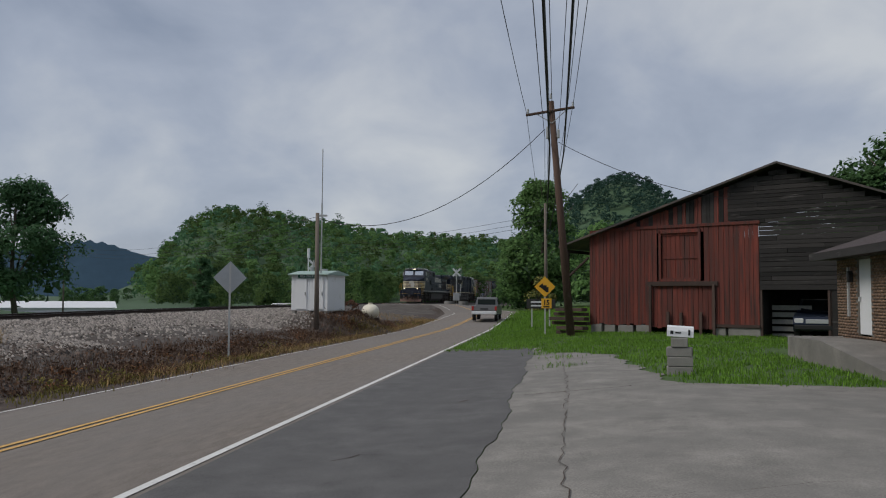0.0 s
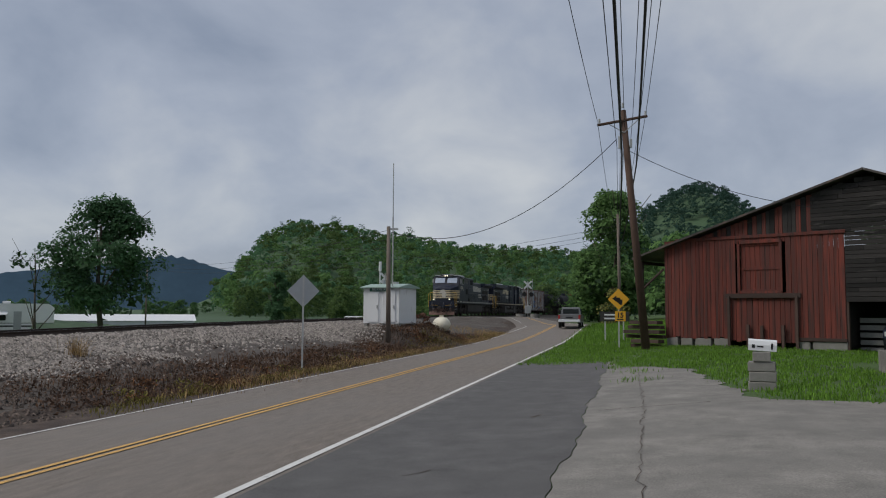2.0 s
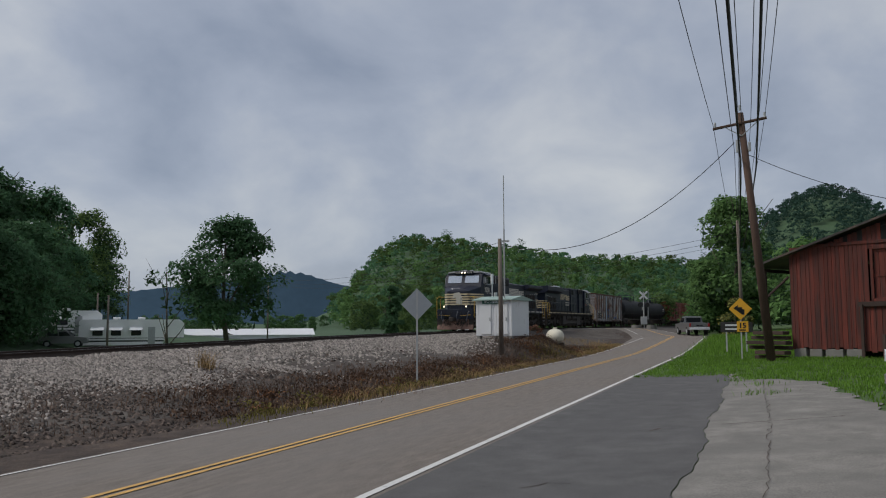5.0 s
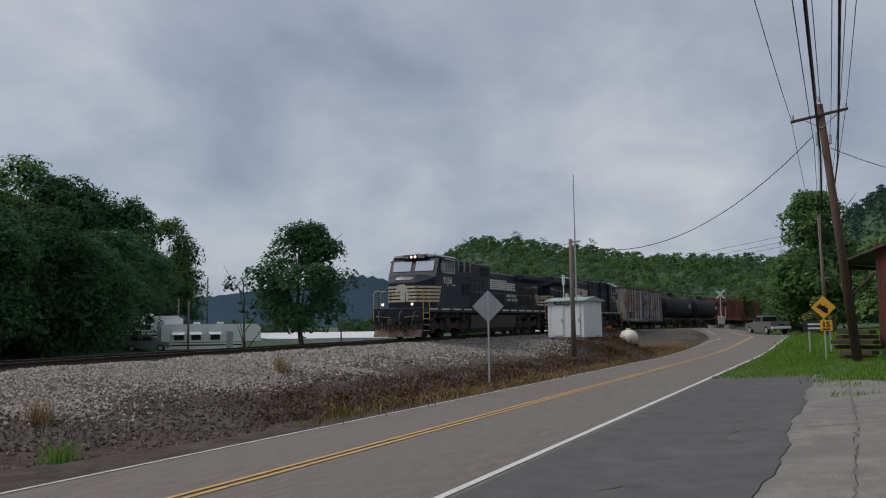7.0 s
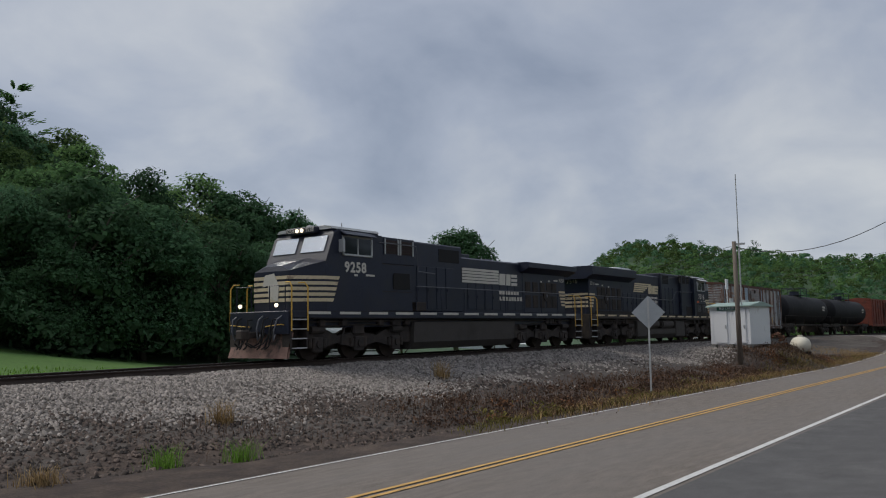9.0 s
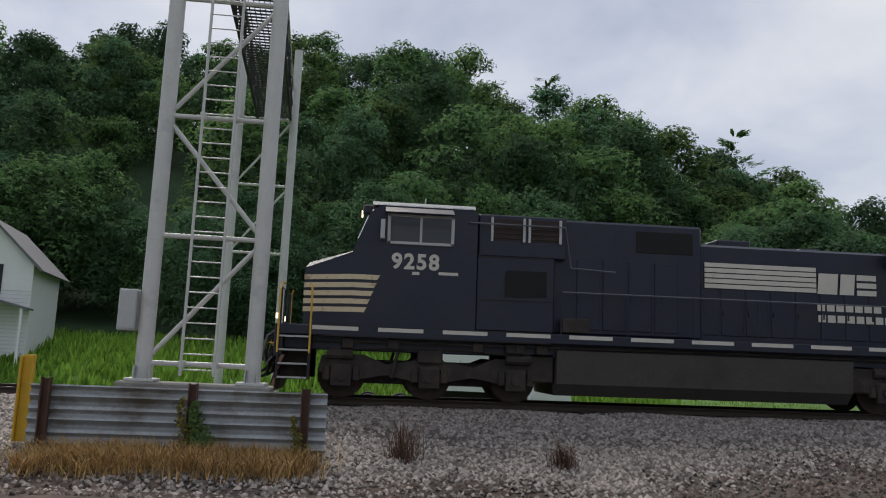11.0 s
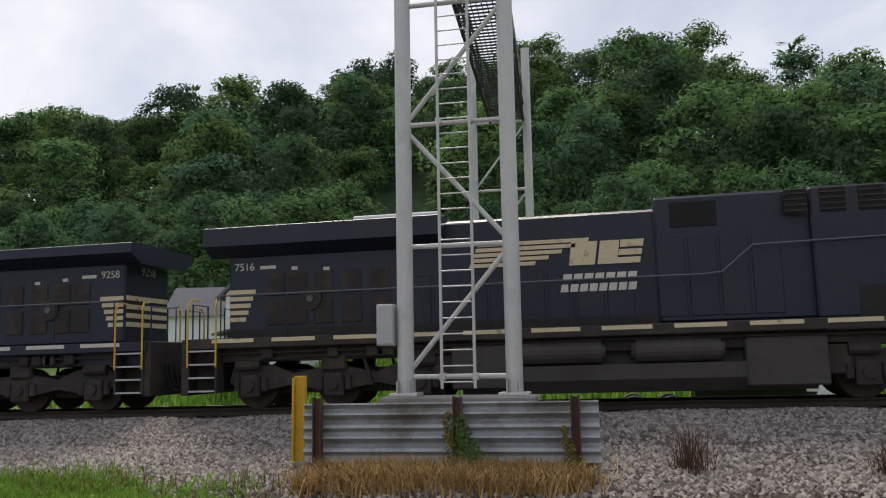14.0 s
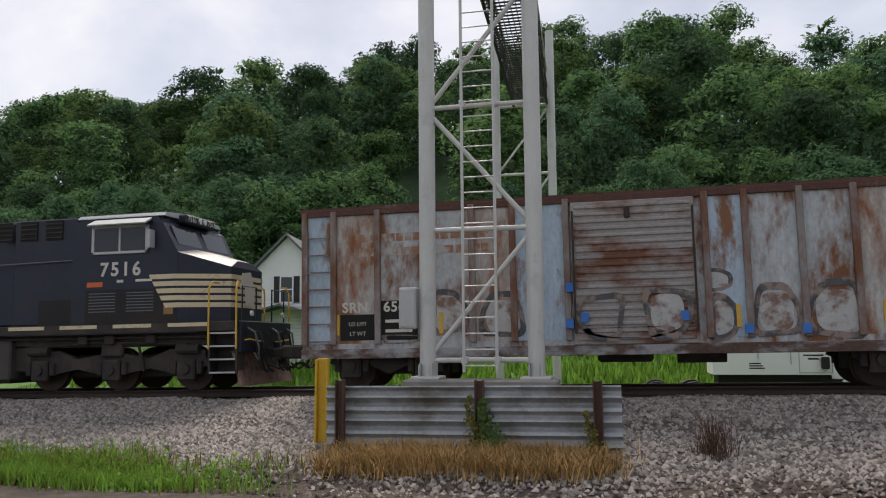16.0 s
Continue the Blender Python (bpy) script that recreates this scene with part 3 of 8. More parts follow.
def make_woods():
    near = [proto(s, 6400, 0.0145, 38) for s in (1, 2, 3, 4)]
    mid = [proto(s, 3500, 0.0175, 30) for s in (11, 12, 13)]
    thin = [proto(s, 1500, 0.034, 24) for s in (14, 15, 16)]
    far = [proto(s, 160, 0.08, 9, 0.42, 0.1) for s in (21, 22, 23)]
    pines = [pine_proto(s) for s in (31, 32)]
    # edge of the wooded slope behind the line
    def on_slope(x, y):
        return np.interp(x, HILL_X, HILL_A) > 1.5 and y > 57 - 0.04 * max(0, x) and az_of(x, y) > (47.5 if y < 80 else 42)
    edge = scatter(5, 86, lambda x, y: on_slope(x, y) and -75 < x < 112, (-75, 112, 56, 70), 7, 13, 4.2)
    woods("woods", edge[::3], near, LEAF, "dense dark green broadleaf wood along the meadow edge")
    woods("woods", edge[1::3], near, LEAF_BLUE, "bluish green broadleaf trees along the meadow edge")
    woods("woods", edge[2::3], near, LEAF_DARK, "dark green trees along the meadow edge")
    slope = scatter(6, 275, on_slope, (-120, 135, 70, 142), 10, 17, 5.8)
    for k, (m, text) in enumerate(((LEAF, "broadleaf trees climbing the wooded hillside"), (LEAF_LIGHT, "lighter green trees on the wooded hillside"), (LEAF_DARK, "dark green trees on the wooded hillside"), (LEAF_BLUE, "bluish green trees on the wooded hillside"), (LEAF_OLIVE, "olive green trees on the wooded hillside"))):
        woods("woods", slope[k::5], mid, m, text)
    crest = [(53, 112, 19.5, 1), (-66, 121, 17, 1), (66, 108, 15, 1), (27, 122, 18, 0)]
    woods("pine_wood", crest, pines, LEAF, "ragged dark pines standing above the ridge")
    # flat valley woods beyond the crossing
    def valley(x, y):
        a, r = az_of(x, y), math.hypot(x, y)
        return (3.5 < a < 27 and y > track_y(x) + (20 if x < 100 else 9) and r > 128) or (-2 < a <= 6 and r > 150)
    v1 = scatter(7, 150, valley, (100, 290, -20, 120), 5, 8.5, 5.5)
    woods("woods", v1[::2], thin, LEAF_OLIVE, "green valley trees beyond the level crossing")
    woods("woods", v1[1::2], thin, LEAF_LIGHT, "light green valley trees beyond the level crossing")
    v2 = scatter(8, 40, lambda x, y: 29 < az_of(x, y) < 41 and math.hypot(x, y) > 200, (140, 260, 100, 190), 3, 5.5, 6)
    woods("woods", v2, thin, LEAF, "hedgerow trees across the meadow")
    # the far hills
    def hills(x, y):
        a, r = az_of(x, y), math.hypot(x, y)
        return -11 < a < 28.5 and 240 < r < 720
    h = scatter(9, 2500, hills, (180, 700, -130, 330), 6.5, 10.5, 6.2)
    behind = [q for q in h if az_of(q[0], q[1]) < 1.5 and math.hypot(q[0], q[1]) > 420]
    h = [q for q in h if not (az_of(q[0], q[1]) < 1.5 and math.hypot(q[0], q[1]) > 420)]
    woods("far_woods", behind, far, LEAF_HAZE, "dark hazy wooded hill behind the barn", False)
    woods("far_woods", h[::3], far, LEAF_LIGHT, "wooded far hill above the crossing", False)
    woods("far_woods", h[1::3], far, LEAF_BLUE, "wooded far hill in bluish green", False)
    woods("far_woods", h[2::3], far, LEAF_OLIVE, "wooded far hill with mixed crowns", False)
    side = scatter(15, 26, lambda x, y: -9 < az_of(x, y) < -2 and math.hypot(x, y) > 75, (70, 130, -22, -3), 6, 9, 5)
    woods("woods", side, thin, LEAF_LIGHT, "light green trees behind the old barn")
    hp = [(x, y, hh * 1.25, k) for x, y, hh, k in h if math.hypot(x, y) > 400 and k % 24 == 0]
    woods("far_pines", hp, pines, LEAF_DARK, "pines standing above the far ridge")


make_woods()
# ---- railway ----
RAIL_XS = np.concatenate([np.arange(-120, -40, 4.0), np.arange(-40, 90, 1.5), np.arange(90, 230, 3.0)])


def make_track():
    t = empty("railway_track", pose(0, 0, 0), "single railway track on wooden sleepers and stone ballast", "railway track", kind="structure")
    prof = [(-0.075, 0), (0.075, 0), (0.07, 0.015), (0.012, 0.035), (0.012, 0.12), (0.037, 0.13), (0.037, 0.165), (-0.037, 0.165), (-0.037, 0.13), (-0.012, 0.12), (-0.012, 0.035), (-0.07, 0.015)]
    k = len(prof)
    for side in (-0.755, 0.755):
        v, f = [], []
        for x in RAIL_XS:
            for a, b in prof:
                v.append((x, track_y(x) + side + a, rail_z(x) - 0.165 + b))
        for i in range(len(RAIL_XS) - 1):
            for j in range(k):
                a, b = i * k + j, i * k + (j + 1) % k
                f.append((a, a + k, b + k, b))
        mesh_from("rail", np.array(v), np.array(f), RUST, parent=t)
        mesh_from("rail_head", np.array([(x, track_y(x) + side + d, rail_z(x) + 0.004) for x in RAIL_XS for d in (-0.034, 0.034)]),
                  np.array([(2 * i, 2 * i + 2, 2 * i + 3, 2 * i + 1) for i in range(len(RAIL_XS) - 1)]), RAIL, parent=t)
    bm = BM()
    bx(bm, -0.115, 0.115, -1.3, 1.3, -0.37, -0.172, 0.012)
    proto_tie = part("sleeper", bm, TIE, t)
    xs = np.arange(-40, 96, 0.54)
    for i, x in enumerate(xs):
        o = proto_tie if i == 0 else proto_tie.copy()
        if i:
            scene.collection.objects.link(o)
        o.matrix_basis = pose(x, float(track_y(x)) + random.uniform(-0.04, 0.04), float(rail_z(x)) + random.uniform(-0.01, 0.01), 0, 0, random.uniform(-1.5, 1.5) - math.degrees(max(0, x - 45) / 1150))
    return t


make_track()


def make_stones():
    """Loose ballast along the line: sharp broken stones, thousands of them."""
    rng = np.random.default_rng(3)
    n = 110000
    x = np.concatenate([rng.uniform(-26, 22, 38000), rng.uniform(22, 60, 14000), rng.uniform(-20, 25, 16000), rng.uniform(-16, 26, 32000), rng.uniform(41, 60, 10000)])
    y0 = np.concatenate([rng.normal(16.7, 1.35, 38000), rng.normal(16.7, 1.2, 14000), rng.uniform(10.6, 18.2, 16000), 10.55 + 4.5 * rng.uniform(0, 1, 32000) ** 0.7, rng.normal(13.8, 0.9, 10000)])
    y = np.where((y0 < 10.5), 11.2 + rng.uniform(0, 4, n), y0)
    y = np.where(y > 18.25, 18.25 - rng.uniform(0, 2.2, n), y)
    thin_out = (y < 13.9) & (x > 16) & (rng.uniform(0, 1, n) < 0.6)
    y = np.where(thin_out, 15.2 + rng.uniform(0, 2.6, n), y)
    s = rng.uniform(0.022, 0.075, n) * (1 + 0.5 * (np.abs(x) > 22))
    base = np.array([[1, 0, -.3], [-.4, .9, -.2], [-.6, -.8, -.3], [.1, .0, .62], [.5, .6, .42]])
    faces = np.array([[0, 1, 4], [1, 3, 4], [0, 4, 3], [0, 3, 2], [1, 2, 3]])
    a = rng.uniform(0, 6.28, n)
    c, d = np.cos(a), np.sin(a)
    J = base[None] * rng.uniform(0.6, 1.3, (n, 5, 3)) * s[:, None, None]
    X = J[..., 0] * c[:, None] - J[..., 1] * d[:, None] + x[:, None]
    yb = on_bank(x, y)
    Y = J[..., 0] * d[:, None] + J[..., 1] * c[:, None] + yb[:, None]
    Z = J[..., 2] + (ground_z(x, yb) + 0.012)[:, None]
    v = np.stack([X, Y, Z], -1).reshape(-1, 3)
    # soiled rubble low on the bank, cleaner stone near the rails
    low = y < 13.6 + 0.7 * np.sin(x * 0.9) + rng.normal(0, 0.7, n) - 2.2 * (x < 5) + 0.7 * (x > 9)
    low &= ~((x > 40) & (y > 12.7))
    gone = low & (rng.uniform(0, 1, n) < 0.45)
    f = np.arange(n)[:, None, None] * 5 + faces[None]
    mesh_from("rubble", v, f[low & ~gone].reshape(-1, 3), SOILED_STONE, kind="stuff", label="brown soiled rubble at the foot of the bank", category="gravel")
    f = f[~low].reshape(-1, 3)
    mesh_from("ballast", v, f, STONE, kind="stuff", label="grey and brown crushed ballast stones on the bank", category="gravel")


make_stones()


# ---- the train ----
def wheelset_truck(thing, x, side_frame, axles, r=0.53, brand=0):
    """A bogie: side frames with axle boxes and springs, and wheels, under one part."""
    bm = BM()
    span = max(axles) - min(axles)
    for s in (-1, 1):
        y0, y1 = s * 0.98, s * 1.16
        lo, hi = min(y0, y1), max(y0, y1)
        pts = [(-span / 2 - 0.55, 0.62), (-span / 2 - 0.45, 0.98), (-span / 2 + 0.5, 1.02), (-span / 4, 0.8), (0, 0.98), (span / 4, 0.8), (span / 2 - 0.5, 1.02), (span / 2 + 0.45, 0.98), (span / 2 + 0.55, 0.62), (span / 2, 0.36), (span / 4, 0.56), (0, 0.36), (-span / 4, 0.56), (-span / 2, 0.36)]
        prism(bm, pts, "y", lo, hi)
        for a in axles:
            bx(bm, a - 0.24, a + 0.24, min(s * 1.1, s * 1.28), max(s * 1.1, s * 1.28), 0.26, 0.78, 0.04)
            cy(bm, (a, s * 1.28, 0.54), (a, s * 1.34, 0.54), 0.13, 12)
            for q in (-0.34, 0.34):
                cy(bm, (a + q, s * 1.18, 0.42), (a + q, s * 1.18, 0.72), 0.085, 8)
        cy(bm, (-span / 2 - 0.35, s * 1.2, 1.02), (-span / 2 + 0.25, s * 1.2, 1.02), 0.13, 10)
        cy(bm, (span / 2 - 0.25, s * 1.2, 1.02), (span / 2 + 0.35, s * 1.2, 1.02), 0.13, 10)
        bx(bm, -0.3, 0.3, min(s * 1.1, s * 1.26), max(s * 1.1, s * 1.26), 0.85, 1.22, 0.04)
        cy(bm, (0.9, s * 1.22, 0.5), (0.75, s * 1.22, 1.1), 0.04, 6)
        tube(bm, [(-span / 2, s * 1.24, 1.12), (-0.6, s * 1.26, 1.2), (0.6, s * 1.26, 1.18), (span / 2, s * 1.24, 1.14)], 0.025)
    # centre mass added to darken the gaps between the wheels
    bx(bm, -span / 2 - 0.4, span / 2 + 0.4, -0.62, 0.62, 0.34, 0.9)
    t = part("bogie", bm, side_frame, thing, "grimy cast bogie frame")
    t.matrix_basis = pose(x, 0, 0)
    for a in axles:
        bm = BM()
        for s in (-1, 1):
            cy(bm, (0, s * 0.69, 0), (0, s * 0.82, 0), r, 24)
            cy(bm, (0, s * 0.66, 0), (0, s * 0.69, 0), r + 0.03, 24)
        cy(bm, (0, -0.7, 0), (0, 0.7, 0), 0.09, 10)
        w = part("wheelset", bm, RUST, t)
        w.matrix_basis = pose(a, 0, r)
        WHEELS.append((w, a, r))
    return t


WHEELS = []


def coupler(thing, x, way):
    bm = BM()
    bx(bm, min(x, x + way * 0.75), max(x, x + way * 0.75), -0.1, 0.1, 0.78, 1.0, 0.03)
    bx(bm, x + way * 0.62 - 0.17, x + way * 0.62 + 0.17, -0.2, 0.14, 0.72, 1.06, 0.05)
    part("coupler", bm, LOCO_GRIME, thing)
    for y in (-0.5, 0.35, 0.6):
        bm = BM()
        pts = [(x, y, 0.95), (x + way * 0.25, y * 0.9, 0.6), (x + way * 0.5, y * 0.75, 0.48), (x + way * 0.72, y * 0.6, 0.62)]
        tube(bm, pts, 0.025, 6)
        part("air_hose", bm, DARK, thing)


def sy(s, a, b):
    """The span from a to b metres out, on the side s."""
    return min(s * a, s * b), max(s * a, s * b)


def side_text(thing, name, text, size, x, z, y, material, bold=0.0, spacing=1.0):
    """Lettering on the left side (+y) and on the right side."""
    words(name, text, size, pose(x, y, z, 90, 0, 180), material, thing, 0.004, bold, spacing)
    words(name, text, size, pose(x, -y, z, 90, 0, 0), material, thing, 0.004, bold, spacing)


def side_bars(thing, name, bars, y, material, shear=0.0):
    """Painted bars on both sides: (x0, x1, z0, z1) each."""
    for s in (-1, 1):
        for x0, x1, z0, z1 in bars:
            bm = BM()
            d = shear * (z1 - z0)
            prism(bm, [(x0, z0), (x1, z0), (x1 + d, z1), (x0 + d, z1)], "y", *sy(s, y, y + 0.006))
            part(name, bm, material, thing)


def locomotive(label, number, newer):
    """A six-axle wide-cab diesel, front towards +x, with its origin at mid length on the rail top."""
    e = empty("locomotive", pose(0, 0, 0), label, "locomotive", "train")
    # frame and walkways
    bm = BM()
    bx(bm, -10.3, 10.2, -1.5, 1.5, 1.42, 1.66, 0.02)
    bx(bm, -10.2, 10.1, -1.2, 1.2, 1.1, 1.45, 0.02)
    part("frame", bm, LOCO_BLACK if not newer else LOCO_GRIME, e)
    # white sill reflectors along the frame
    side_bars(e, "sill_stripe", [(x, x + 1.05, 1.55, 1.64) for x in np.arange(-9.6, 9.2, 1.5)], 1.502, LOCO_WHITE if not newer else CREAM)
    low = -0.27 if newer else -0.05
    # cab and nose: full width, with cut corners at the front
    bm = BM()
    w = 1.5
    prism(bm, [(5.7, 1.66), (8.62, 1.66), (8.62, 3.4), (8.2, 4.5 + low), (8.1, 4.6 + low), (5.7, 4.6 + low)], "y", -w, w)
    bmesh.ops.bevel(bm, geom=[ed for ed in bm.edges if ed.verts[0].co.z > 4.15 and ed.verts[1].co.z > 4.15], offset=0.1, segments=2, affect="EDGES")
    part("cab", bm, LOCO_BLACK, e)
    plan = [(8.6, -1.5), (9.72, -0.86), (9.72, 0.86), (8.6, 1.5)]
    bm = BM()
    foot = [bm.verts.new((x, y, 1.66)) for x, y in plan]
    top = [bm.verts.new((x, y, 3.38 if x < 9 else 3.02)) for x, y in plan]
    ridge = [bm.verts.new((8.6, -0.55, 3.52)), bm.verts.new((9.66, -0.4, 3.2)), bm.verts.new((9.66, 0.4, 3.2)), bm.verts.new((8.6, 0.55, 3.52))]
    for i in range(3):
        bm.faces.new((foot[i], foot[i + 1], top[i + 1], top[i]))
        bm.faces.new((top[i], top[i + 1], ridge[i + 1], ridge[i]))
    bm.faces.new(ridge)
    bmesh.ops.recalc_face_normals(bm, faces=bm.faces)
    part("nose", bm, LOCO_BLACK, e)
    bm = BM()
    prism(bm, [(-1.42, 4.58 + low), (1.42, 4.58 + low), (1.3, 4.68 + low), (0.5, 4.74 + low), (-0.5, 4.74 + low), (-1.3, 4.68 + low)], "x", 5.75, 8.2)
    part("cab_roof", bm, GREY_METAL, e, "grey cab roof")
    bm = BM()
    bx(bm, 8.12, 8.42, -0.75, 0.75, 4.46 + low, 4.7 + low, 0.04)
    part("number_board", bm, LOCO_BLACK, e)
    for y in (-0.12, 0.12):
        bm = BM()
        cy(bm, (8.42, y, 4.58 + low), (8.46, y, 4.58 + low), 0.07, 14)
        part("headlight", bm, LENS if newer else LAMP_GLOW, e, "round headlight")
    for y in (-0.5, 0.5):
        words("board_digits", number, 0.2, pose(8.425, y, 4.58 + low, 90, 0, 90), LOCO_WHITE, e)
    # windshields and side windows
    bm = BM()
    for s in (-1, 1):
        a = [(8.49, s * 0.14, 3.74 + low * 0.6), (8.49, s * 1.28, 3.74 + low * 0.6), (8.27, s * 1.28, 4.32 + low), (8.27, s * 0.14, 4.32 + low)]
        vs = [bm.verts.new(Vector(p) + Vector((0.035, 0, 0.015))) for p in a]
        vs2 = [bm.verts.new(Vector(p) + Vector((-0.05, 0, -0.02))) for p in a]
        bm.faces.new(vs)
        for i in range(4):
            bm.faces.new((vs[i], vs[(i + 1) % 4], vs2[(i + 1) % 4], vs2[i]))
    bmesh.ops.recalc_face_normals(bm, faces=bm.faces)
    part("windshield", bm, WINDOW if newer else PALE_GLASS, e, "dark windshield" if newer else "windshield with a pale sky reflection painted in")
    for s in (-1, 1):
        for x0, x1 in ((6.35, 7.02), (7.08, 7.75)):
            bm = BM()
            bx(bm, x0, x1, *sy(s, 1.5 - 0.03, 1.5 + 0.03), 3.72 + low, 4.3 + low)
            part("side_window", bm, WINDOW, e)
        bm = BM()
        for x0, x1, z0, z1 in ((6.26, 7.84, 4.3, 4.37), (6.26, 7.84, 3.65, 3.72), (6.26, 6.34, 3.65, 4.37), (7.76, 7.84, 3.65, 4.37), (7.02, 7.08, 3.7, 4.32)):
            bx(bm, x0, x1, *sy(s, 1.5 - 0.035, 1.5 + 0.05), z0 + low, z1 + low, 0.01)
        bx(bm, 7.9, 8.0, *sy(s, 1.48, 1.72), 3.75 + low, 4.2 + low, 0.01)
        part("window_frame", bm, GREY_METAL, e, "bare metal window frame")
        bm = BM()
        prism(bm, [(s * 1.48, 4.48 + low), (s * 1.78, 4.34 + low), (s * 1.8, 4.37 + low), (s * 1.48, 4.53 + low)], "x", 6.3, 7.9)
        part("sunshade", bm, GREY_METAL if newer else LOCO_BLACK, e)
    # nose stripes wrap round the cut corners
    ang = math.atan2(0.64, 1.12)
    run = math.hypot(0.64, 1.12)
    bm = BM()
    for i in range(5):
        z0 = (1.98 + i * 0.19) if not newer else (2.02 + i * 0.175)
        z1 = z0 + 0.115
        bx(bm, 9.7, 9.735, -0.87, 0.87, z0, z1)
        for s in (-1, 1):
            m = Matrix.Translation((8.6, s * 1.5, 0)) @ Matrix.Rotation(-s * ang, 4, "Z")
            bx(bm, -0.01, run + 0.01, -0.014, 0.014, z0, z1, 0, m)
            back = (8.3 - 0.07 * i) if not newer else (8.32 - 0.1 * i)
            prism(bm, [(back, z0), (8.61, z0), (8.61, z1), (back - 0.06, z1)], "y", *sy(s, 1.49, 1.512))
    part("nose_stripe", bm, CREAM, e, "cream nose stripes")
    bm = BM()
    prism(bm, [(-0.1, 2.1), (0.35, 2.0), (0.4, 2.5), (0.15, 2.95), (-0.3, 2.9), (-0.42, 2.5), (-0.15, 2.55)], "x", 9.735, 9.75)
    part("nose_emblem", bm, LOCO_WHITE, e, "white nose emblem")
    if newer:
        side_text(e, "road_number", number, 0.47, 7.07, 2.99, 1.508, LOCO_WHITE, 0.012, 1.28)
        side_bars(e, "cab_marking", [(7.5, 7.95, 2.68, 2.74), (6.98, 7.16, 2.67, 2.74)], 1.504, LOCO_WHITE)
        side_bars(e, "cab_louvre", [(x0, x0 + 0.75, 1.95 + 0.075 * i, 1.975 + 0.075 * i) for x0 in (6.2, 7.25) for i in range(7)], 1.503, DULL_RAIL)
    else:
        side_text(e, "road_number", number, 0.5, 7.15, 3.19, 1.508, LOCO_WHITE, 0.016, 1.16)
        side_bars(e, "cab_marking", [(6.14, 6.6, 2.92, 2.99), (7.05, 7.22, 2.9, 2.97)], 1.504, LOCO_WHITE)
    side_bars(e, "small_decal", [(4.6, 4.75, 2.05, 2.11), (5.2, 5.35, 2.05, 2.11), (3.0, 3.18, 3.45, 3.51), (1.6, 1.78, 3.45, 3.51), (-5.3, -5.0, 3.7, 3.76), (-7.0, -6.85, 3.2, 3.28), (-7.8, -7.65, 3.25, 3.33), (-8.6, -8.2, 3.3, 3.38)], 1.02, LOCO_WHITE)
    if newer:
        side_bars(e, "warning_plate", [(6.14, 6.58, 2.58, 2.7)], 1.505, ORANGE)
        side_bars(e, "builder_plate", [(8.28, 8.53, 1.86, 2.05)], 1.503, BRASS)
        side_bars(e, "dusty_panel", [(4.6, 6.1, 1.67, 2.3), (-9.3, 0.6, 1.67, 1.85)], 1.304, LOCO_DUST)
        side_bars(e, "dusty_panel", [(6.1, 8.6, 1.67, 2.5)], 1.5008, LOCO_DUST)
    # long hood in its sections
    hw = 1.0
    bm = BM()
    bx(bm, 3.8, 5.7, -1.42 if not newer else -1.3, 1.42 if not newer else 1.3, 1.66, 3.45 if not newer else 4.4, 0.04)
    bx(bm, 0.02 if not newer else 0.63, 5.7, -hw - 0.12, hw + 0.12, 1.66, 4.47 if not newer else 4.42, 0.06)
    part("inverter_hood", bm, LOCO_BLACK, e)
    for s in (-1, 1):
        bm = BM()
        bx(bm, 3.88, 9.2, *sy(s, 1.4, 1.498), 1.4, 1.67, 0.01)
        part("side_skirt", bm, LOCO_DUST, e, "dusty skirt below the cab")
        if not newer:
            bm = BM()
            bx(bm, 4.0, 4.95, *sy(s, 1.42, 1.436), 2.52, 3.12, 0.006)
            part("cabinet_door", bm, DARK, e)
            for z in (2.4, 3.42):
                bm = BM()
                bx(bm, 3.9, 5.68, *sy(s, 1.42, 1.44), z, z + 0.02)
                part("cabinet_rim", bm, LOCO_GRIME, e)
            bm = BM()
            bx(bm, 2.95, 3.6, *sy(s, 1.2, 1.42), 1.7, 2.05, 0.02)
            part("battery_vent", bm, LOCO_GRIME, e)
    bm = BM()
    rise = 0.0 if not newer else 0.13
    prism(bm, [(-hw, 1.66), (hw, 1.66), (hw, 4.0 + rise), (0.88, 4.07 + rise), (-0.88, 4.07 + rise), (-hw, 4.0 + rise)], "x", -5.1, 0.1 if not newer else 0.7)
    part("engine_hood", bm, LOCO_BLACK, e)
    bm = BM()
    bx(bm, -9.4, -5.1, -hw - 0.02, hw + 0.02, 1.66, 3.85, 0.05)
    part("radiator_hood", bm, LOCO_BLACK, e)
    bm = BM()
    up, hi = (0.0, -4.95) if not newer else (0.2, -4.05)
    prism(bm, [(-1.03, 3.6), (1.03, 3.6), (1.5, 3.84), (1.5, 4.07 + up), (1.4, 4.1 + up), (-1.4, 4.1 + up), (-1.5, 4.07 + up), (-1.5, 3.84)], "x", -9.85, hi)
    part("radiator_wing", bm, LOCO_BLACK, e, "overhanging black radiator housing")
    bm = BM()
    if newer:
        bx(bm, -6.2, -4.15, -1.2, 1.2, 4.29, 4.42, 0.03)
        part("roof_fan_cover", bm, WHITE_PAINT, e, "white roof fan cover")
        bm = BM()
    bx(bm, -1.6, -0.7, -0.4, 0.4, 4.08, 4.3, 0.03)
    part("exhaust_stack", bm, LOCO_BLACK, e)
    bm = BM()
    bx(bm, -3.6, -3.0, -0.3, 0.3, 4.08, 4.2, 0.03)
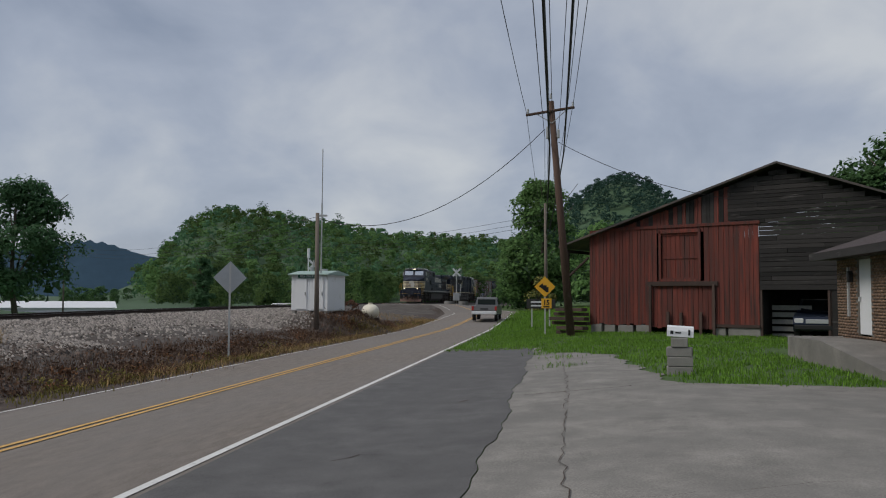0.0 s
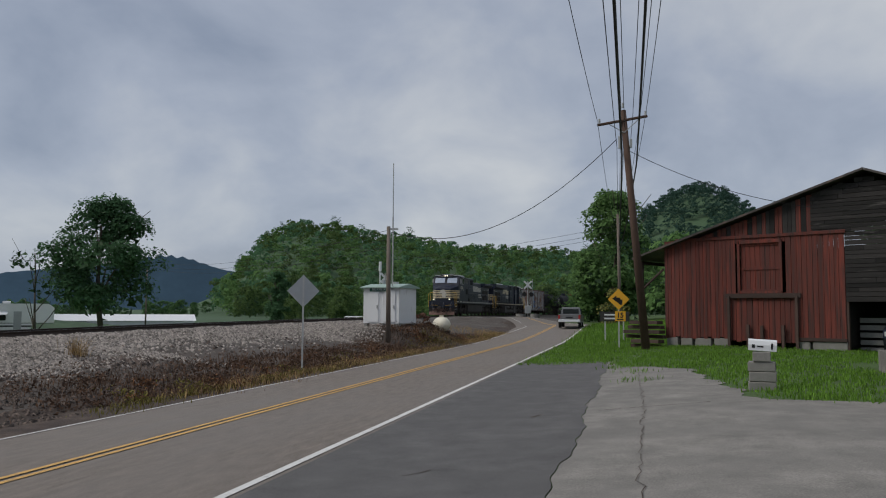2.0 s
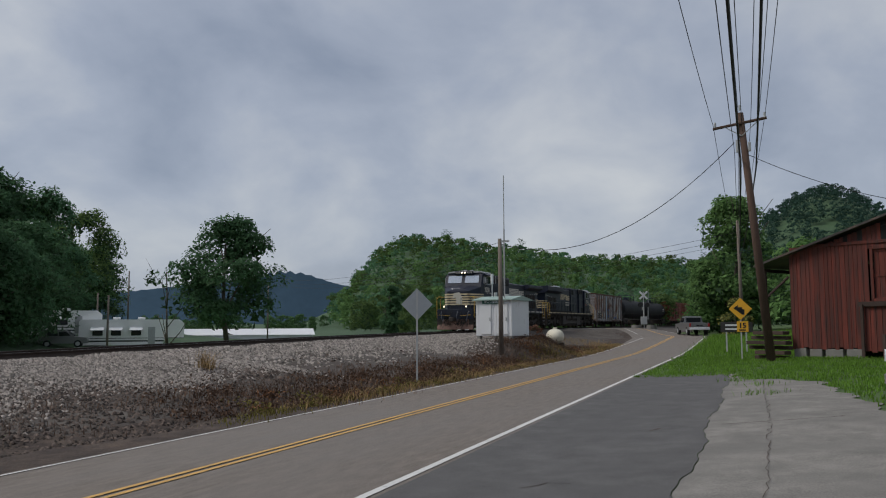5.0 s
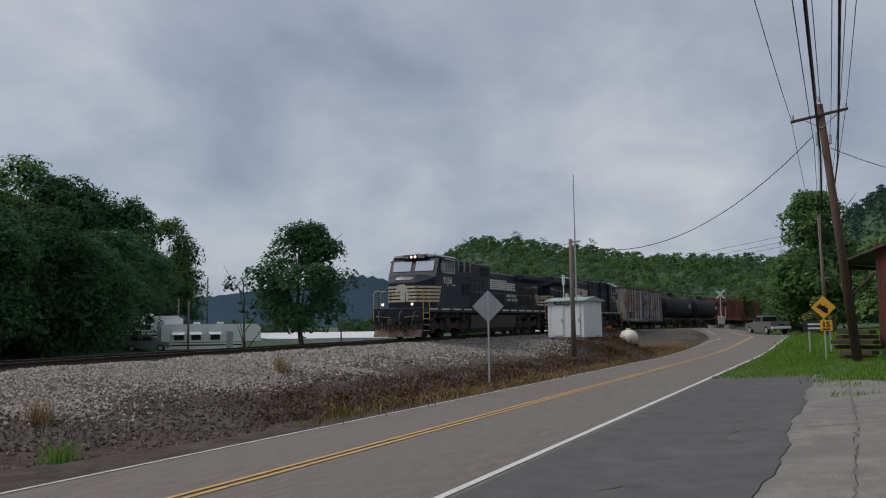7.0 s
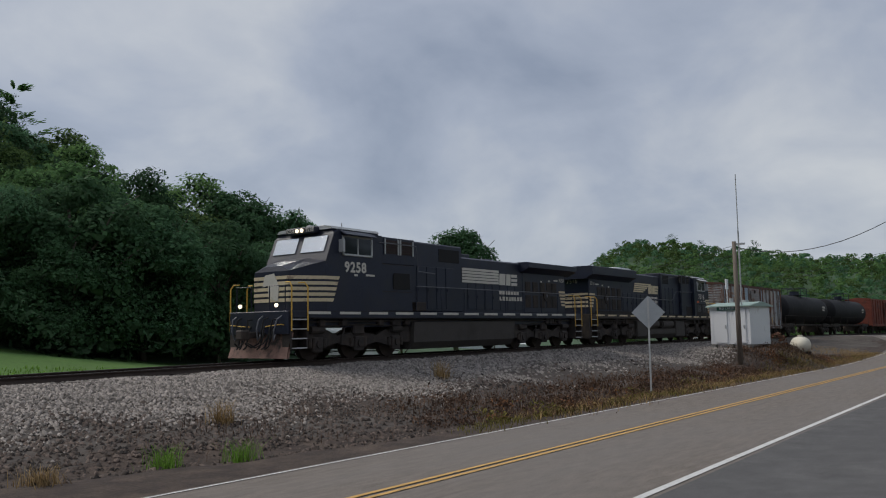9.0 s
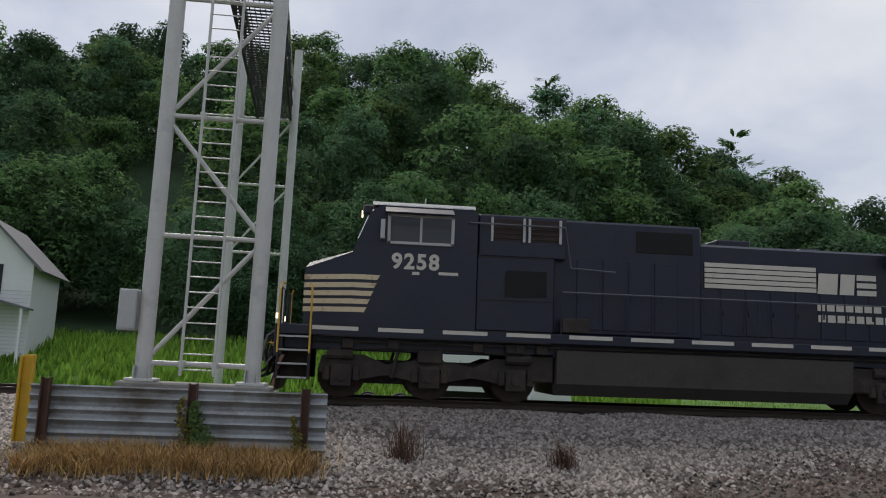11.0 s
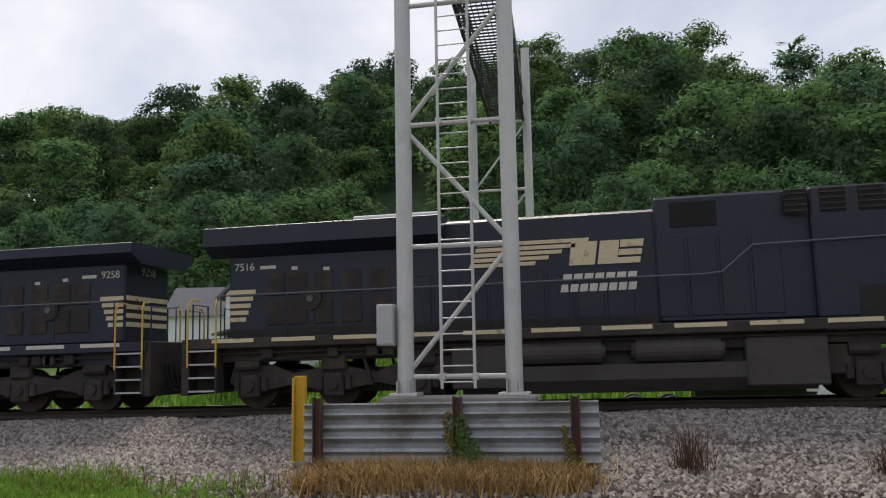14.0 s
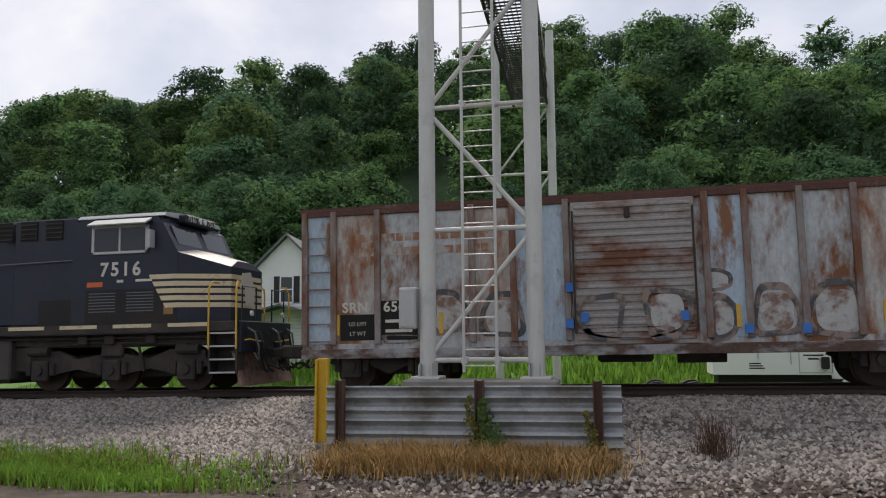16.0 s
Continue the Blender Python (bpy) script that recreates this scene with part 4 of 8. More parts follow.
    part("roof_hatch", bm, LOCO_BLACK, e)
    # intakes, doors and grilles
    for s in (-1, 1):
        y = 1.3 if not newer else 1.31
        if not newer:
            bm = BM()
            bx(bm, 3.5, 5.65, *sy(s, 1.0, y), 3.45, 4.47, 0.03)
            part("intake_housing", bm, LOCO_BLACK, e)
        # flat plates: the dark inside of the intakes is put into their colour
        for x0, x1 in ((4.55, 5.33), (3.66, 4.42)) if not newer else ((4.75, 5.25), (4.0, 4.5), (3.3, 3.75)):
            bm = BM()
            bx(bm, x0, x1, *sy(s, y, y + 0.012), 3.85, 4.36)
            intake = part("air_intake", bm, INTAKE_DARK if not newer else DARK, e, "dark louvred air intake")
            for i in range(4):
                bm = BM()
                bx(bm, x0, x1, *sy(s, y + 0.012, y + 0.03), 3.9 + i * 0.12, 3.93 + i * 0.12)
                part("louvre", bm, LOCO_GRIME, intake)
            for x in (x0, x1) if not newer else ():
                bm = BM()
                bx(bm, x - 0.03, x + 0.03, *sy(s, y + 0.012, y + 0.05), 3.82, 4.4)
                part("intake_post", bm, GREY_METAL, intake)
        for x in (2.9, 2.25, 1.6, 0.95):
            bm = BM()
            bx(bm, x - 0.29, x + 0.29, *sy(s, 1.12 - 0.02, 1.12 + 0.025), 1.8, 3.5, 0.012)
            bx(bm, x + 0.2, x + 0.24, *sy(s, 1.12, 1.17), 2.5, 2.62)
            part("hood_door", bm, LOCO_BLACK, e)
        for x in (-0.15, -0.8, -1.45, -2.1, -2.75, -3.4, -4.05, -4.7):
            bm = BM()
            bx(bm, x - 0.29, x + 0.29, *sy(s, hw - 0.02, hw + 0.022), 1.8, 2.95, 0.012)
            bx(bm, x + 0.2, x + 0.24, *sy(s, hw, hw + 0.05), 2.3, 2.42)
            part("hood_door", bm, LOCO_BLACK, e)
        for x in (-5.6, -6.3, -7.0, -7.65, -8.2):
            bm = BM()
            for z0, z1 in ((1.95, 2.55), (2.65, 3.2)):
                bx(bm, x - 0.24, x + 0.24, *sy(s, 1.02 - 0.02, 1.02 + 0.03), z0, z1, 0.015)
                for i in range(6):
                    bx(bm, x - 0.19, x + 0.19, *sy(s, 1.045, 1.06), z0 + 0.06 + i * (z1 - z0 - 0.1) / 6, z0 + 0.1 + i * (z1 - z0 - 0.1) / 6)
            part("radiator_grille", bm, LOCO_GRIME, e)
        # the grille opening's shade is painted as a near-black plate
        bm = BM()
        if newer:
            bx(bm, 0.97, 1.95, *sy(s, 1.1, 1.135), 3.72, 4.28, 0.01)
        else:
            bx(bm, 0.26, 1.71, *sy(s, 1.1, 1.135), 3.74, 4.28, 0.01)
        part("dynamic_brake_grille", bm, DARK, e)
        if not newer:
            bm = BM()
            bx(bm, 4.2, 5.0, *sy(s, 1.41, 1.45), 2.5, 3.05)
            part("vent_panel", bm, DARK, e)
    # painted emblem on the hood: a striped band, a blank block and bars for the name
    if newer:
        side_bars(e, "emblem_stripe", [(-3.5 + 0.05 * i, -2.0 + 0.3 * i, 3.07 + i * 0.118, 3.155 + i * 0.118) for i in range(5)], 1.03, CREAM, 0.3)
        side_bars(e, "emblem_block", [(-1.25, -0.68, 3.02, 3.54), (-0.62, -0.2, 3.02, 3.54), (-0.12, 0.38, 3.38, 3.54), (-0.16, 0.34, 3.2, 3.33), (-0.2, 0.3, 3.02, 3.15)], 1.03, CREAM, 0.16)
        side_bars(e, "name_bar", [(-1.4 + 0.235 * i, -1.21 + 0.235 * i, 2.68, 2.83) for i in range(7)] + [(-1.46 + 0.21 * i, -1.29 + 0.21 * i, 2.43, 2.6) for i in range(8)], 1.03, LOCO_WHITE, 0.2)
    else:
        side_bars(e, "emblem_stripe", [(-3.0, -0.08, 2.97 + i * 0.132, 3.075 + i * 0.132) for i in range(5)], 1.03, LOCO_WHITE)
        side_bars(e, "emblem_block", [(-3.55, -3.03, 2.95, 3.47), (-4.0, -3.62, 2.95, 3.47), (-4.6, -4.08, 3.33, 3.47), (-4.6, -4.08, 3.14, 3.27), (-4.6, -4.08, 2.95, 3.08)], 1.03, LOCO_WHITE, -0.08)
        side_bars(e, "name_bar", [(-4.72 + 0.25 * i, -4.52 + 0.25 * i, 2.52, 2.7) for i in range(7)] + [(-5.02 + 0.255 * i, -4.82 + 0.255 * i, 2.24, 2.42) for i in range(8)], 1.03, LOCO_WHITE)
    # radiator fan behind a round guard
    for s in (-1, 1):
        bm = BM()
        cy(bm, (-7.31, s * 1.03, 2.54), (-7.31, s * 1.1, 2.54), 0.27, 20)
        part("fan_guard", bm, LOCO_GRIME, e, "round fan guard")
        bm = BM()
        cy(bm, (-7.31, s * 1.1, 2.54), (-7.31, s * 1.13, 2.54), 0.08, 12)
        part("fan_hub", bm, DULL_RAIL, e)
    # rear stripes
    side_bars(e, "rear_stripe", [(-9.37, -8.72 - 0.06 * i, 2.72 - i * 0.165, 2.82 - i * 0.165) for i in range(5)], 1.022, CREAM)
    bm = BM()
    for i in range(4):
        bx(bm, -9.43, -9.4, -0.95, 0.95, 2.06 + i * 0.22, 2.18 + i * 0.22)
    part("rear_end_stripe", bm, CREAM, e)
    words("rear_number", number, 0.34, pose(-9.43, 0.0, 3.5, 90, 0, -90), LOCO_WHITE, e)
    side_text(e, "rear_side_number", number, 0.26, -9.0, 3.36, 1.03, LOCO_WHITE)
    # fuel tank and air reservoirs
    bm = BM()
    if not newer:
        prism(bm, [(-1.35, 0.5), (-1.1, 0.22), (1.1, 0.22), (1.35, 0.5), (1.4, 1.28), (-1.4, 1.28)], "x", -3.7, 3.7)
    else:
        prism(bm, [(-1.35, 0.5), (-1.1, 0.22), (1.1, 0.22), (1.35, 0.5), (1.35, 0.82), (-1.35, 0.82)], "x", -3.7, 3.7)
        bx(bm, -3.9, -2.6, -1.4, 1.4, 0.35, 1.3, 0.04)
        bx(bm, 2.3, 3.9, -1.4, 1.4, 0.3, 1.3, 0.04)
        # inner block added to close the gap between reservoirs, in place of dark piping
        bx(bm, -2.6, 2.3, -0.95, 0.95, 0.78, 1.44)
    part("fuel_tank", bm, TANK_GREY, e, "dusty grey fuel tank")
    for s in (-1, 1) if newer else ():
        for x0, x1 in ((-2.5, -0.55), (0.0, 1.9)):
            bm = BM()
            cy(bm, (x0 + 0.08, s * 1.2, 1.1), (x1 - 0.08, s * 1.2, 1.1), 0.26, 18)
            cy(bm, (x0, s * 1.2, 1.1), (x1, s * 1.2, 1.1), 0.19, 18)
            part("air_reservoir", bm, TANK_GREY, e, "dusty cylindrical air reservoir")
    bm = BM()
    for i in range(16):
        x = random.uniform(-9, 9)
        if abs(x) > 4:
            for s in (-1, 1):
                bx(bm, x - 0.12, x + 0.15, *sy(s, 1.25 - 0.12, 1.25 + 0.12), 1.15, 1.4, 0.03)
    for s in (-1, 1):
        tube(bm, [(-9.5, s * 1.3, 1.3), (-4, s * 1.32, 1.33), (0, s * 1.3, 1.36), (5, s * 1.32, 1.32), (9.5, s * 1.3, 1.3)], 0.03)
    part("underframe_gear", bm, LOCO_GRIME, e)
    # dark blocks added only to fill the see-through gaps beside the tank
    for x in (-4.05, 4.05):
        bm = BM()
        bx(bm, x - 0.32, x + 0.32, -1.2, 1.2, 0.5, 1.2, 0.04)
        part("equipment_box", bm, LOCO_GRIME, e)
    # bogies
    for x in (-6.7, 6.7):
        wheelset_truck(e, x, LOCO_GRIME, (-2.05, 0, 2.05))
    # plow, pilots, couplers
    bm = BM()
    prism(bm, [(10.25, 0.12), (10.62, 0.12), (10.3, 0.95), (10.15, 0.95)], "y", -1.45, 1.45)
    for v in bm.verts:
        if abs(v.co.y) > 1 and v.co.x > 10.3:
            v.co.x -= 0.25
    part("snow_plow", bm, PLOW, e, "rust-brown snow plow")
    bm = BM()
    bx(bm, 10.1, 10.3, -1.45, 1.45, 0.9, 1.66, 0.02)
    part("pilot", bm, LOCO_BLACK, e)
    bm = BM()
    bx(bm, -10.4, -10.2, -1.45, 1.45, 0.35, 1.66, 0.02)
    part("pilot", bm, LOCO_GRIME, e)
    coupler(e, 10.3, 1)
    coupler(e, -10.3, -1)
    for k, y in enumerate((-1.1, -0.85, -0.3, 0.25, 0.5, 0.95, 1.15)):
        bm = BM()
        tube(bm, [(10.3, y, 1.5 - 0.05 * (k % 3)), (10.48, y * 0.97, 1.38), (10.56, y * 0.92, 1.0 + 0.06 * (k % 2)), (10.5, y * 0.85, 0.72), (10.36, y * 0.8, 0.9)], 0.026, 6)
        part("air_hose", bm, DARK if k % 3 else DULL_RAIL, e)
    for y in (-1.25, 1.25):
        bm = BM()
        tube(bm, [(10.3, y, 1.2), (10.42, y, 1.22), (10.42, y * 0.4, 1.16), (10.3, y * 0.35, 1.16)], 0.018, 6)
        part("uncoupling_lever", bm, HANDRAIL, e, "bent uncoupling lever")
    for s in (-0.9, 0.9):
        bm = BM()
        cy(bm, (10.28, s, 1.85), (10.34, s, 1.85), 0.065, 12)
        part("ditch_light", bm, LENS if newer else LAMP_GLOW, e, "round ditch light")
    # steps and rails at the four corners
    for xx, way in ((9.85, -1), (-9.85, 1)):
        for s in (-1, 1):
            for i in range(4):
                bm = BM()
                bx(bm, xx - 0.33, xx + 0.33, *sy(s, 1.3 - 0.18, 1.3 + 0.2), 0.42 + i * 0.31, 0.46 + i * 0.31)
                part("step_tread", bm, LOCO_GRIME, e)
            bm = BM()
            bx(bm, xx - 0.38, xx - 0.33, *sy(s, 1.3 - 0.2, 1.3 + 0.2), 0.4, 1.66)
            part("step_frame", bm, LOCO_GRIME, e)
            bm = BM()
            bx(bm, xx + 0.33, xx + 0.38, *sy(s, 1.3 - 0.2, 1.3 + 0.2), 0.4, 1.66)
            part("step_frame", bm, LOCO_GRIME, e)
            bm = BM()
            bx(bm, xx - 0.33, xx + 0.33, *sy(s, 1.08, 1.11), 0.4, 1.66)
            part("step_back", bm, LOCO_GRIME, e)
            for i in range(4):
                bm = BM()
                bx(bm, xx - 0.33, xx + 0.33, *sy(s, 1.5, 1.512), 0.425 + i * 0.31, 0.465 + i * 0.31)
                part("tread_edge", bm, GREY_METAL, e, "worn bright step edge")
            for dx in (-0.36, 0.36):
                bm = BM()
                tube(bm, [(xx + dx, s * 1.52, 1.0), (xx + dx, s * 1.52, 2.45), (xx + dx * 0.9, s * 1.4, 2.6), (xx + dx * 0.8, s * 1.15, 2.6)], 0.024)
                part("handrail", bm, HANDRAIL, e, "yellow step handrail")
    for x, yl in ((10.2, (-1.2, -0.45, 0.45, 1.2)), (-10.25, (-1.2, -0.45, 0.45, 1.2))):
        for y0, y1 in (yl[:2], yl[2:]):
            bm = BM()
            tube(bm, [(x, y0, 1.6), (x, y0, 2.5), (x, y1, 2.5), (x, y1, 1.6)], 0.022)
            part("end_handrail", bm, LOCO_BLACK, e)
        # brake and control hoses that sag between the ends
        for y in (-0.75, -0.6, -0.35, 0.35, 0.6, 0.75):
            d = 1 if x > 0 else -1
            bm = BM()
            tube(bm, [(x - d * 0.05, y, 1.25), (x + d * 0.14, y * 1.02, 1.12), (x + d * 0.22, y * 1.04, 0.8), (x + d * 0.3, y * 0.98, 0.5), (x + d * 0.42, y * 0.9, 0.42)], 0.028)
            part("air_hose", bm, DARK, e)
    for s in (-1, 1):
        bm = BM()
        tube(bm, [(3.6 if not newer else 1.6, s * 1.45, 2.66), (-9.5, s * 1.45, 2.66)], 0.02)
        part("walkway_handrail", bm, DULL_RAIL, e)
        for x in np.arange(-9.4, 3.7 if not newer else 1.6, 1.63):
            bm = BM()
            cy(bm, (x, s * 1.45, 1.62), (x, s * 1.45, 2.65), 0.016, 6)
            part("handrail_post", bm, LOCO_BLACK, e)
        bm = BM()
        if newer:
            tube(bm, [(6.1, s * 1.36, 3.3), (2.6, s * 1.36, 3.24), (1.95, s * 1.4, 2.7), (1.6, s * 1.45, 2.66)], 0.02)
        else:
            tube(bm, [(5.9, s * 1.54, 4.2), (3.55, s * 1.4, 4.22), (3.4, s * 1.38, 3.25), (2.3, s * 1.38, 3.2)], 0.02)
        part("side_grab_rail", bm, DULL_RAIL, e)
    # roof clutter
    for x, y in ((7.6, 0.4), (7.2, -0.5), (6.6, 0.1), (6.3, -0.2), (7.9, 0)):
        bm = BM()
        bx(bm, x - 0.1, x + 0.1, y - 0.1, y + 0.1, 4.66 + low, 4.82 + low, 0.02)
        part("antenna_dome", bm, GREY_METAL, e)
    bm = BM()
    cy(bm, (6.9, 0.6, 4.66 + low), (6.9, 0.6, 4.95 + low), 0.02, 6)
    part("antenna_whip", bm, GREY_METAL, e)
    return e


def boxcar(label, paint, rib_paint, detailed=False):
    """A fifty-foot boxcar with outside posts and a plug door."""
    e = empty("boxcar", pose(0, 0, 0), label, "boxcar", "train")
    L, W, z0, z1 = 7.6, 1.45, (0.84 if detailed else 1.0), (4.22 if detailed else 4.35)
    bm = BM()
    bx(bm, -L, L, -W, W, z0, z1, 0.02)
    part("body", bm, paint, e)
    bm = BM()
    prism(bm, [(-W - 0.04, z1 - 0.12), (W + 0.04, z1 - 0.12), (W + 0.04, z1), (0, z1 + 0.14), (-W - 0.04, z1)], "x", -L - 0.05, L + 0.05)
    part("roof", bm, RUST_ROOF if detailed else rib_paint, e, "rust-brown roof")
    for s in (-1, 1):
        for x in (-7.52, -6.81, -5.75, -4.65, -3.55, -2.63, -1.45, 1.45, 2.25, 3.32, 4.35, 5.45, 6.6, 7.52) if detailed else (-7.5, -6.6, -5.3, -4.0, -2.75, 2.75, 4.0, 5.3, 6.6, 7.5):
            bm = BM()
            bx(bm, x - 0.07, x + 0.07, *sy(s, W - 0.02, W + 0.09), z0 + 0.2, z1 - 0.1, 0.015)
            part("side_post", bm, rib_paint, e)
        bm = BM()
        bx(bm, -L, L, *sy(s, W - 0.03, W + 0.07), z0 - 0.12, z0 + (0.1 if detailed else 0.22), 0.01)
        part("side_sill", bm, SILL_GRIME if detailed else rib_paint, e)
        bm = BM()
        bx(bm, -L, L, *sy(s, W - 0.02, W + 0.06), z1 - 0.2, z1 - 0.05, 0.01)
        part("top_chord", bm, RUST_ROOF if detailed else rib_paint, e)
        bm = BM()
        bx(bm, -1.34, 1.24, *sy(s, W, W + 0.1), z0 + 0.1, z1 - 0.2, 0.015)
        if not detailed:
            for i in range(18):
                z = z0 + 0.42 + i * 0.15
                bx(bm, -1.42, 1.42, *sy(s, W + 0.08, W + 0.135), z, z + 0.07, 0.012)
        door = part("door", bm, DOOR_RUST if detailed else paint, e, "ribbed rusty plug door" if detailed else "")
        for i in range(19 if detailed else 0):
            z = z0 + 0.2 + i * 0.157
            bm = BM()
            bx(bm, -1.26, 1.16, *sy(s, W + 0.08, W + 0.135), z, z + (0.07 if i != 12 else 0.11), 0.012)
            part("door_rib", bm, DOOR_RUST, door)
        bm = BM()
        for x in (-1.3, 1.2) if detailed else (-1.3, -0.25, 0.25, 1.3):
            cy(bm, (x, s * (W + 0.17), z0 + 0.35), (x, s * (W + 0.17), z1 - 0.4), 0.025, 6)
        bx(bm, -0.2, -0.08, *sy(s, W + 0.1, W + 0.2), z1 - 0.6, z1 - 0.35, 0.02)
        part("lock_rod", bm, RUST, door)
    for x in (-L, L):
        bm = BM()
        for i in range(16):
            bx(bm, x - 0.03, x + 0.03, -W + 0.1, W - 0.1, z0 + 0.25 + i * 0.19, z0 + 0.34 + i * 0.19, 0.015)
        part("end_rib", bm, rib_paint, e)
    bm = BM()
    bx(bm, -L - 0.1, L + 0.1, -0.35, 0.35, 0.7, 1.0)
    for x in np.arange(-6.5, 6.6, 1.1):
        bx(bm, x - 0.05, x + 0.05, -1.3, 1.3, 0.8, 0.98)
    tube(bm, [(-4.2, -1.25, 0.86), (0, -1.28, 0.74), (4.2, -1.25, 0.86)], 0.03)
    tube(bm, [(-4.2, 1.25, 0.86), (0, 1.28, 0.74), (4.2, 1.25, 0.86)], 0.03)
    bx(bm, -0.9, 0.3, -0.8, -0.3, 0.55, 0.9, 0.06)
    cy(bm, (0.8, -0.8, 0.72), (1.8, -0.8, 0.72), 0.2, 12)
    part("underframe", bm, LOCO_GRIME, e)
    for s in (-1, 1):
        for xx in (-7.17, 7.17):
            bm = BM()
            bx(bm, xx - 0.3, xx - 0.27, *sy(s, W, W + 0.1), 1.0, 3.7)
            stile = part("ladder_stile", bm, rib_paint, e)
            for i in range(7):
                bm = BM()
                bx(bm, xx - 0.27, xx + 0.27, *sy(s, W + 0.06, W + 0.09), 1.1 + i * 0.4, 1.13 + i * 0.4)
                part("ladder_rung", bm, rib_paint, stile)
            bm = BM()
            tube(bm, [(xx - 0.22, s * (W + 0.02), 1.0), (xx - 0.22, s * (W + 0.03), 0.55), (xx + 0.22, s * (W + 0.03), 0.55), (xx + 0.22, s * (W + 0.02), 1.0)], 0.018)
            part("stirrup_step", bm, rib_paint, e)
    for x in (-5.6, 5.6):
        wheelset_truck(e, x, LOCO_GRIME, (-0.88, 0.88), 0.46)
    coupler(e, L + 0.05, 1)
    coupler(e, -L - 0.05, -1)
    if detailed:
        # stencilled panels and sprayed loops low on the side
        for a, b, m in ((-7.48, -6.86, BOX_PALE), (-2.58, -1.5, BOX_PALE), (1.5, 2.2, BOX_PALE), (6.65, 7.48, BOX_PALE), (-6.76, -5.8, BOX_RUSTY), (-3.5, -2.68, BOX_RUSTY), (4.4, 5.4, BOX_RUSTY)):
            bm = BM()
            bx(bm, a, b, -W - 0.006, -W - 0.001, z0 + 0.22, z1 - 0.2)
            part("side_panel", bm, m, e, "faded pale blue panel" if m is BOX_PALE else "rust-stained panel")
        for a, b in ((-6.66, -5.82), (-5.68, -4.82)):
            bm = BM()
            bx(bm, a, b, -W - 0.012, -W - 0.007, 1.13, 1.72 if a < -6 else 2.02)
            part("stencil_panel", bm, DARK, e, "black stencil panel")
        for x, t in ((-6.3, "SRN"), (-5.28, "6563")):
            words("number", t, 0.32, pose(x, -W - 0.016, 1.87, 90, 0, 0), LOCO_WHITE, e, bold=0.008, spacing=1.1)
        for z in (1.52, 1.3):
            bm = BM()
            bx(bm, -5.58, -4.95, -W - 0.016, -W - 0.012, z, z + 0.07)
            part("stencil_bar", bm, LOCO_WHITE, e)
        for x, t in ((-6.24, "LD LMT"), (-6.24, "LT WT")):
            z = 1.5 if t[1] == "D" else 1.28
            words("stencil", t, 0.13, pose(x, -W - 0.016, z, 90, 0, 0), LOCO_WHITE, e)
        for x in (-6.72, -4.28, 2.02, 4.8, 6.9):
            bm = BM()
            bx(bm, x - 0.045, x + 0.045, -W - 0.035, -W - 0.014, 1.25, 1.72)
            part("reflector", bm, HANDRAIL, e, "yellow reflector strip")
        for x, z in ((-1.4, 2.08), (-1.42, 1.3), (-1.1, 1.42), (2.2, 1.12), (3.3, 1.1), (0.95, 1.42)):
            bm = BM()
            bx(bm, x - 0.08, x + 0.08, -W - 0.152, -W - 0.09, z, z + 0.2)
            part("blue_paint_patch", bm, BLUE, e, "blue sprayed patch")
        bars = []
        for r in range(2):
            x = -6.2
            rng = random.Random(r)
            while x < -3.2:
                w = rng.uniform(0.12, 0.3)
                bars.append((x, x + w * 0.8, 3.38 - r * 0.33, 3.56 - r * 0.33))
                x += w
        for x0, x1, z0_, z1_ in bars:
            bm = BM()
            bx(bm, x0, x1, -W - 0.011, -W - 0.007, z0_, z1_)
            part("faded_name_bar", bm, FADED_RED, e, "faded rusty company lettering")
        for cx, cz, rx, rz in ((-4.1, 1.7, 0.42, 0.5), (-2.9, 1.6, 0.5, 0.5), (-0.75, 1.55, 0.5, 0.5), (0.6, 1.6, 0.5, 0.55), (1.72, 1.45, 0.27, 0.5), (2.75, 1.55, 0.48, 0.55), (3.9, 1.55, 0.55, 0.6), (5.6, 1.6, 0.5, 0.6), (1.66, 2.24, 0.26, 0.24), (6.6, 2.8, 0.26, 0.22), (-0.2, 1.2, 0.9, 0.12), (-5.2, 1.15, 0.5, 0.1)):
            y = -W - (0.15 if abs(cx) < 1.3 else 0.0135)
            bm = BM()
            ring = []
            for i in range(26):
                a = 6.283 * i / 26
                k = 1 + 0.12 * math.sin(3 * a + cx)
                ring.append([(cx + math.copysign(abs(math.cos(a)) ** 0.6, math.cos(a)) * rx * k * q, y, cz + math.copysign(abs(math.sin(a)) ** 0.7, math.sin(a)) * rz * k * q) for q in (0.86 - 0.05 / rx, 1.0)])
            vs = [[bm.verts.new(p) for p in r] for r in ring]
            for i in range(26):
                a, b = vs[i], vs[(i + 1) % 26]
                bm.faces.new((a[0], b[0], b[1], a[1]))
            part("sprayed_outline", bm, GRAFFITI, e, "dark sprayed looping outline")
        for cx, cz, rx, rz in ((-4.1, 1.7, 0.3, 0.36), (-2.9, 1.6, 0.36, 0.36), (0.6, 1.6, 0.34, 0.38), (1.72, 1.45, 0.18, 0.36), (2.75, 1.55, 0.34, 0.4), (3.9, 1.55, 0.4, 0.42), (5.6, 1.6, 0.36, 0.42), (1.66, 2.24, 0.17, 0.15)):
            y = -W - (0.147 if abs(cx) < 1.3 else 0.0095)
            bm = BM()
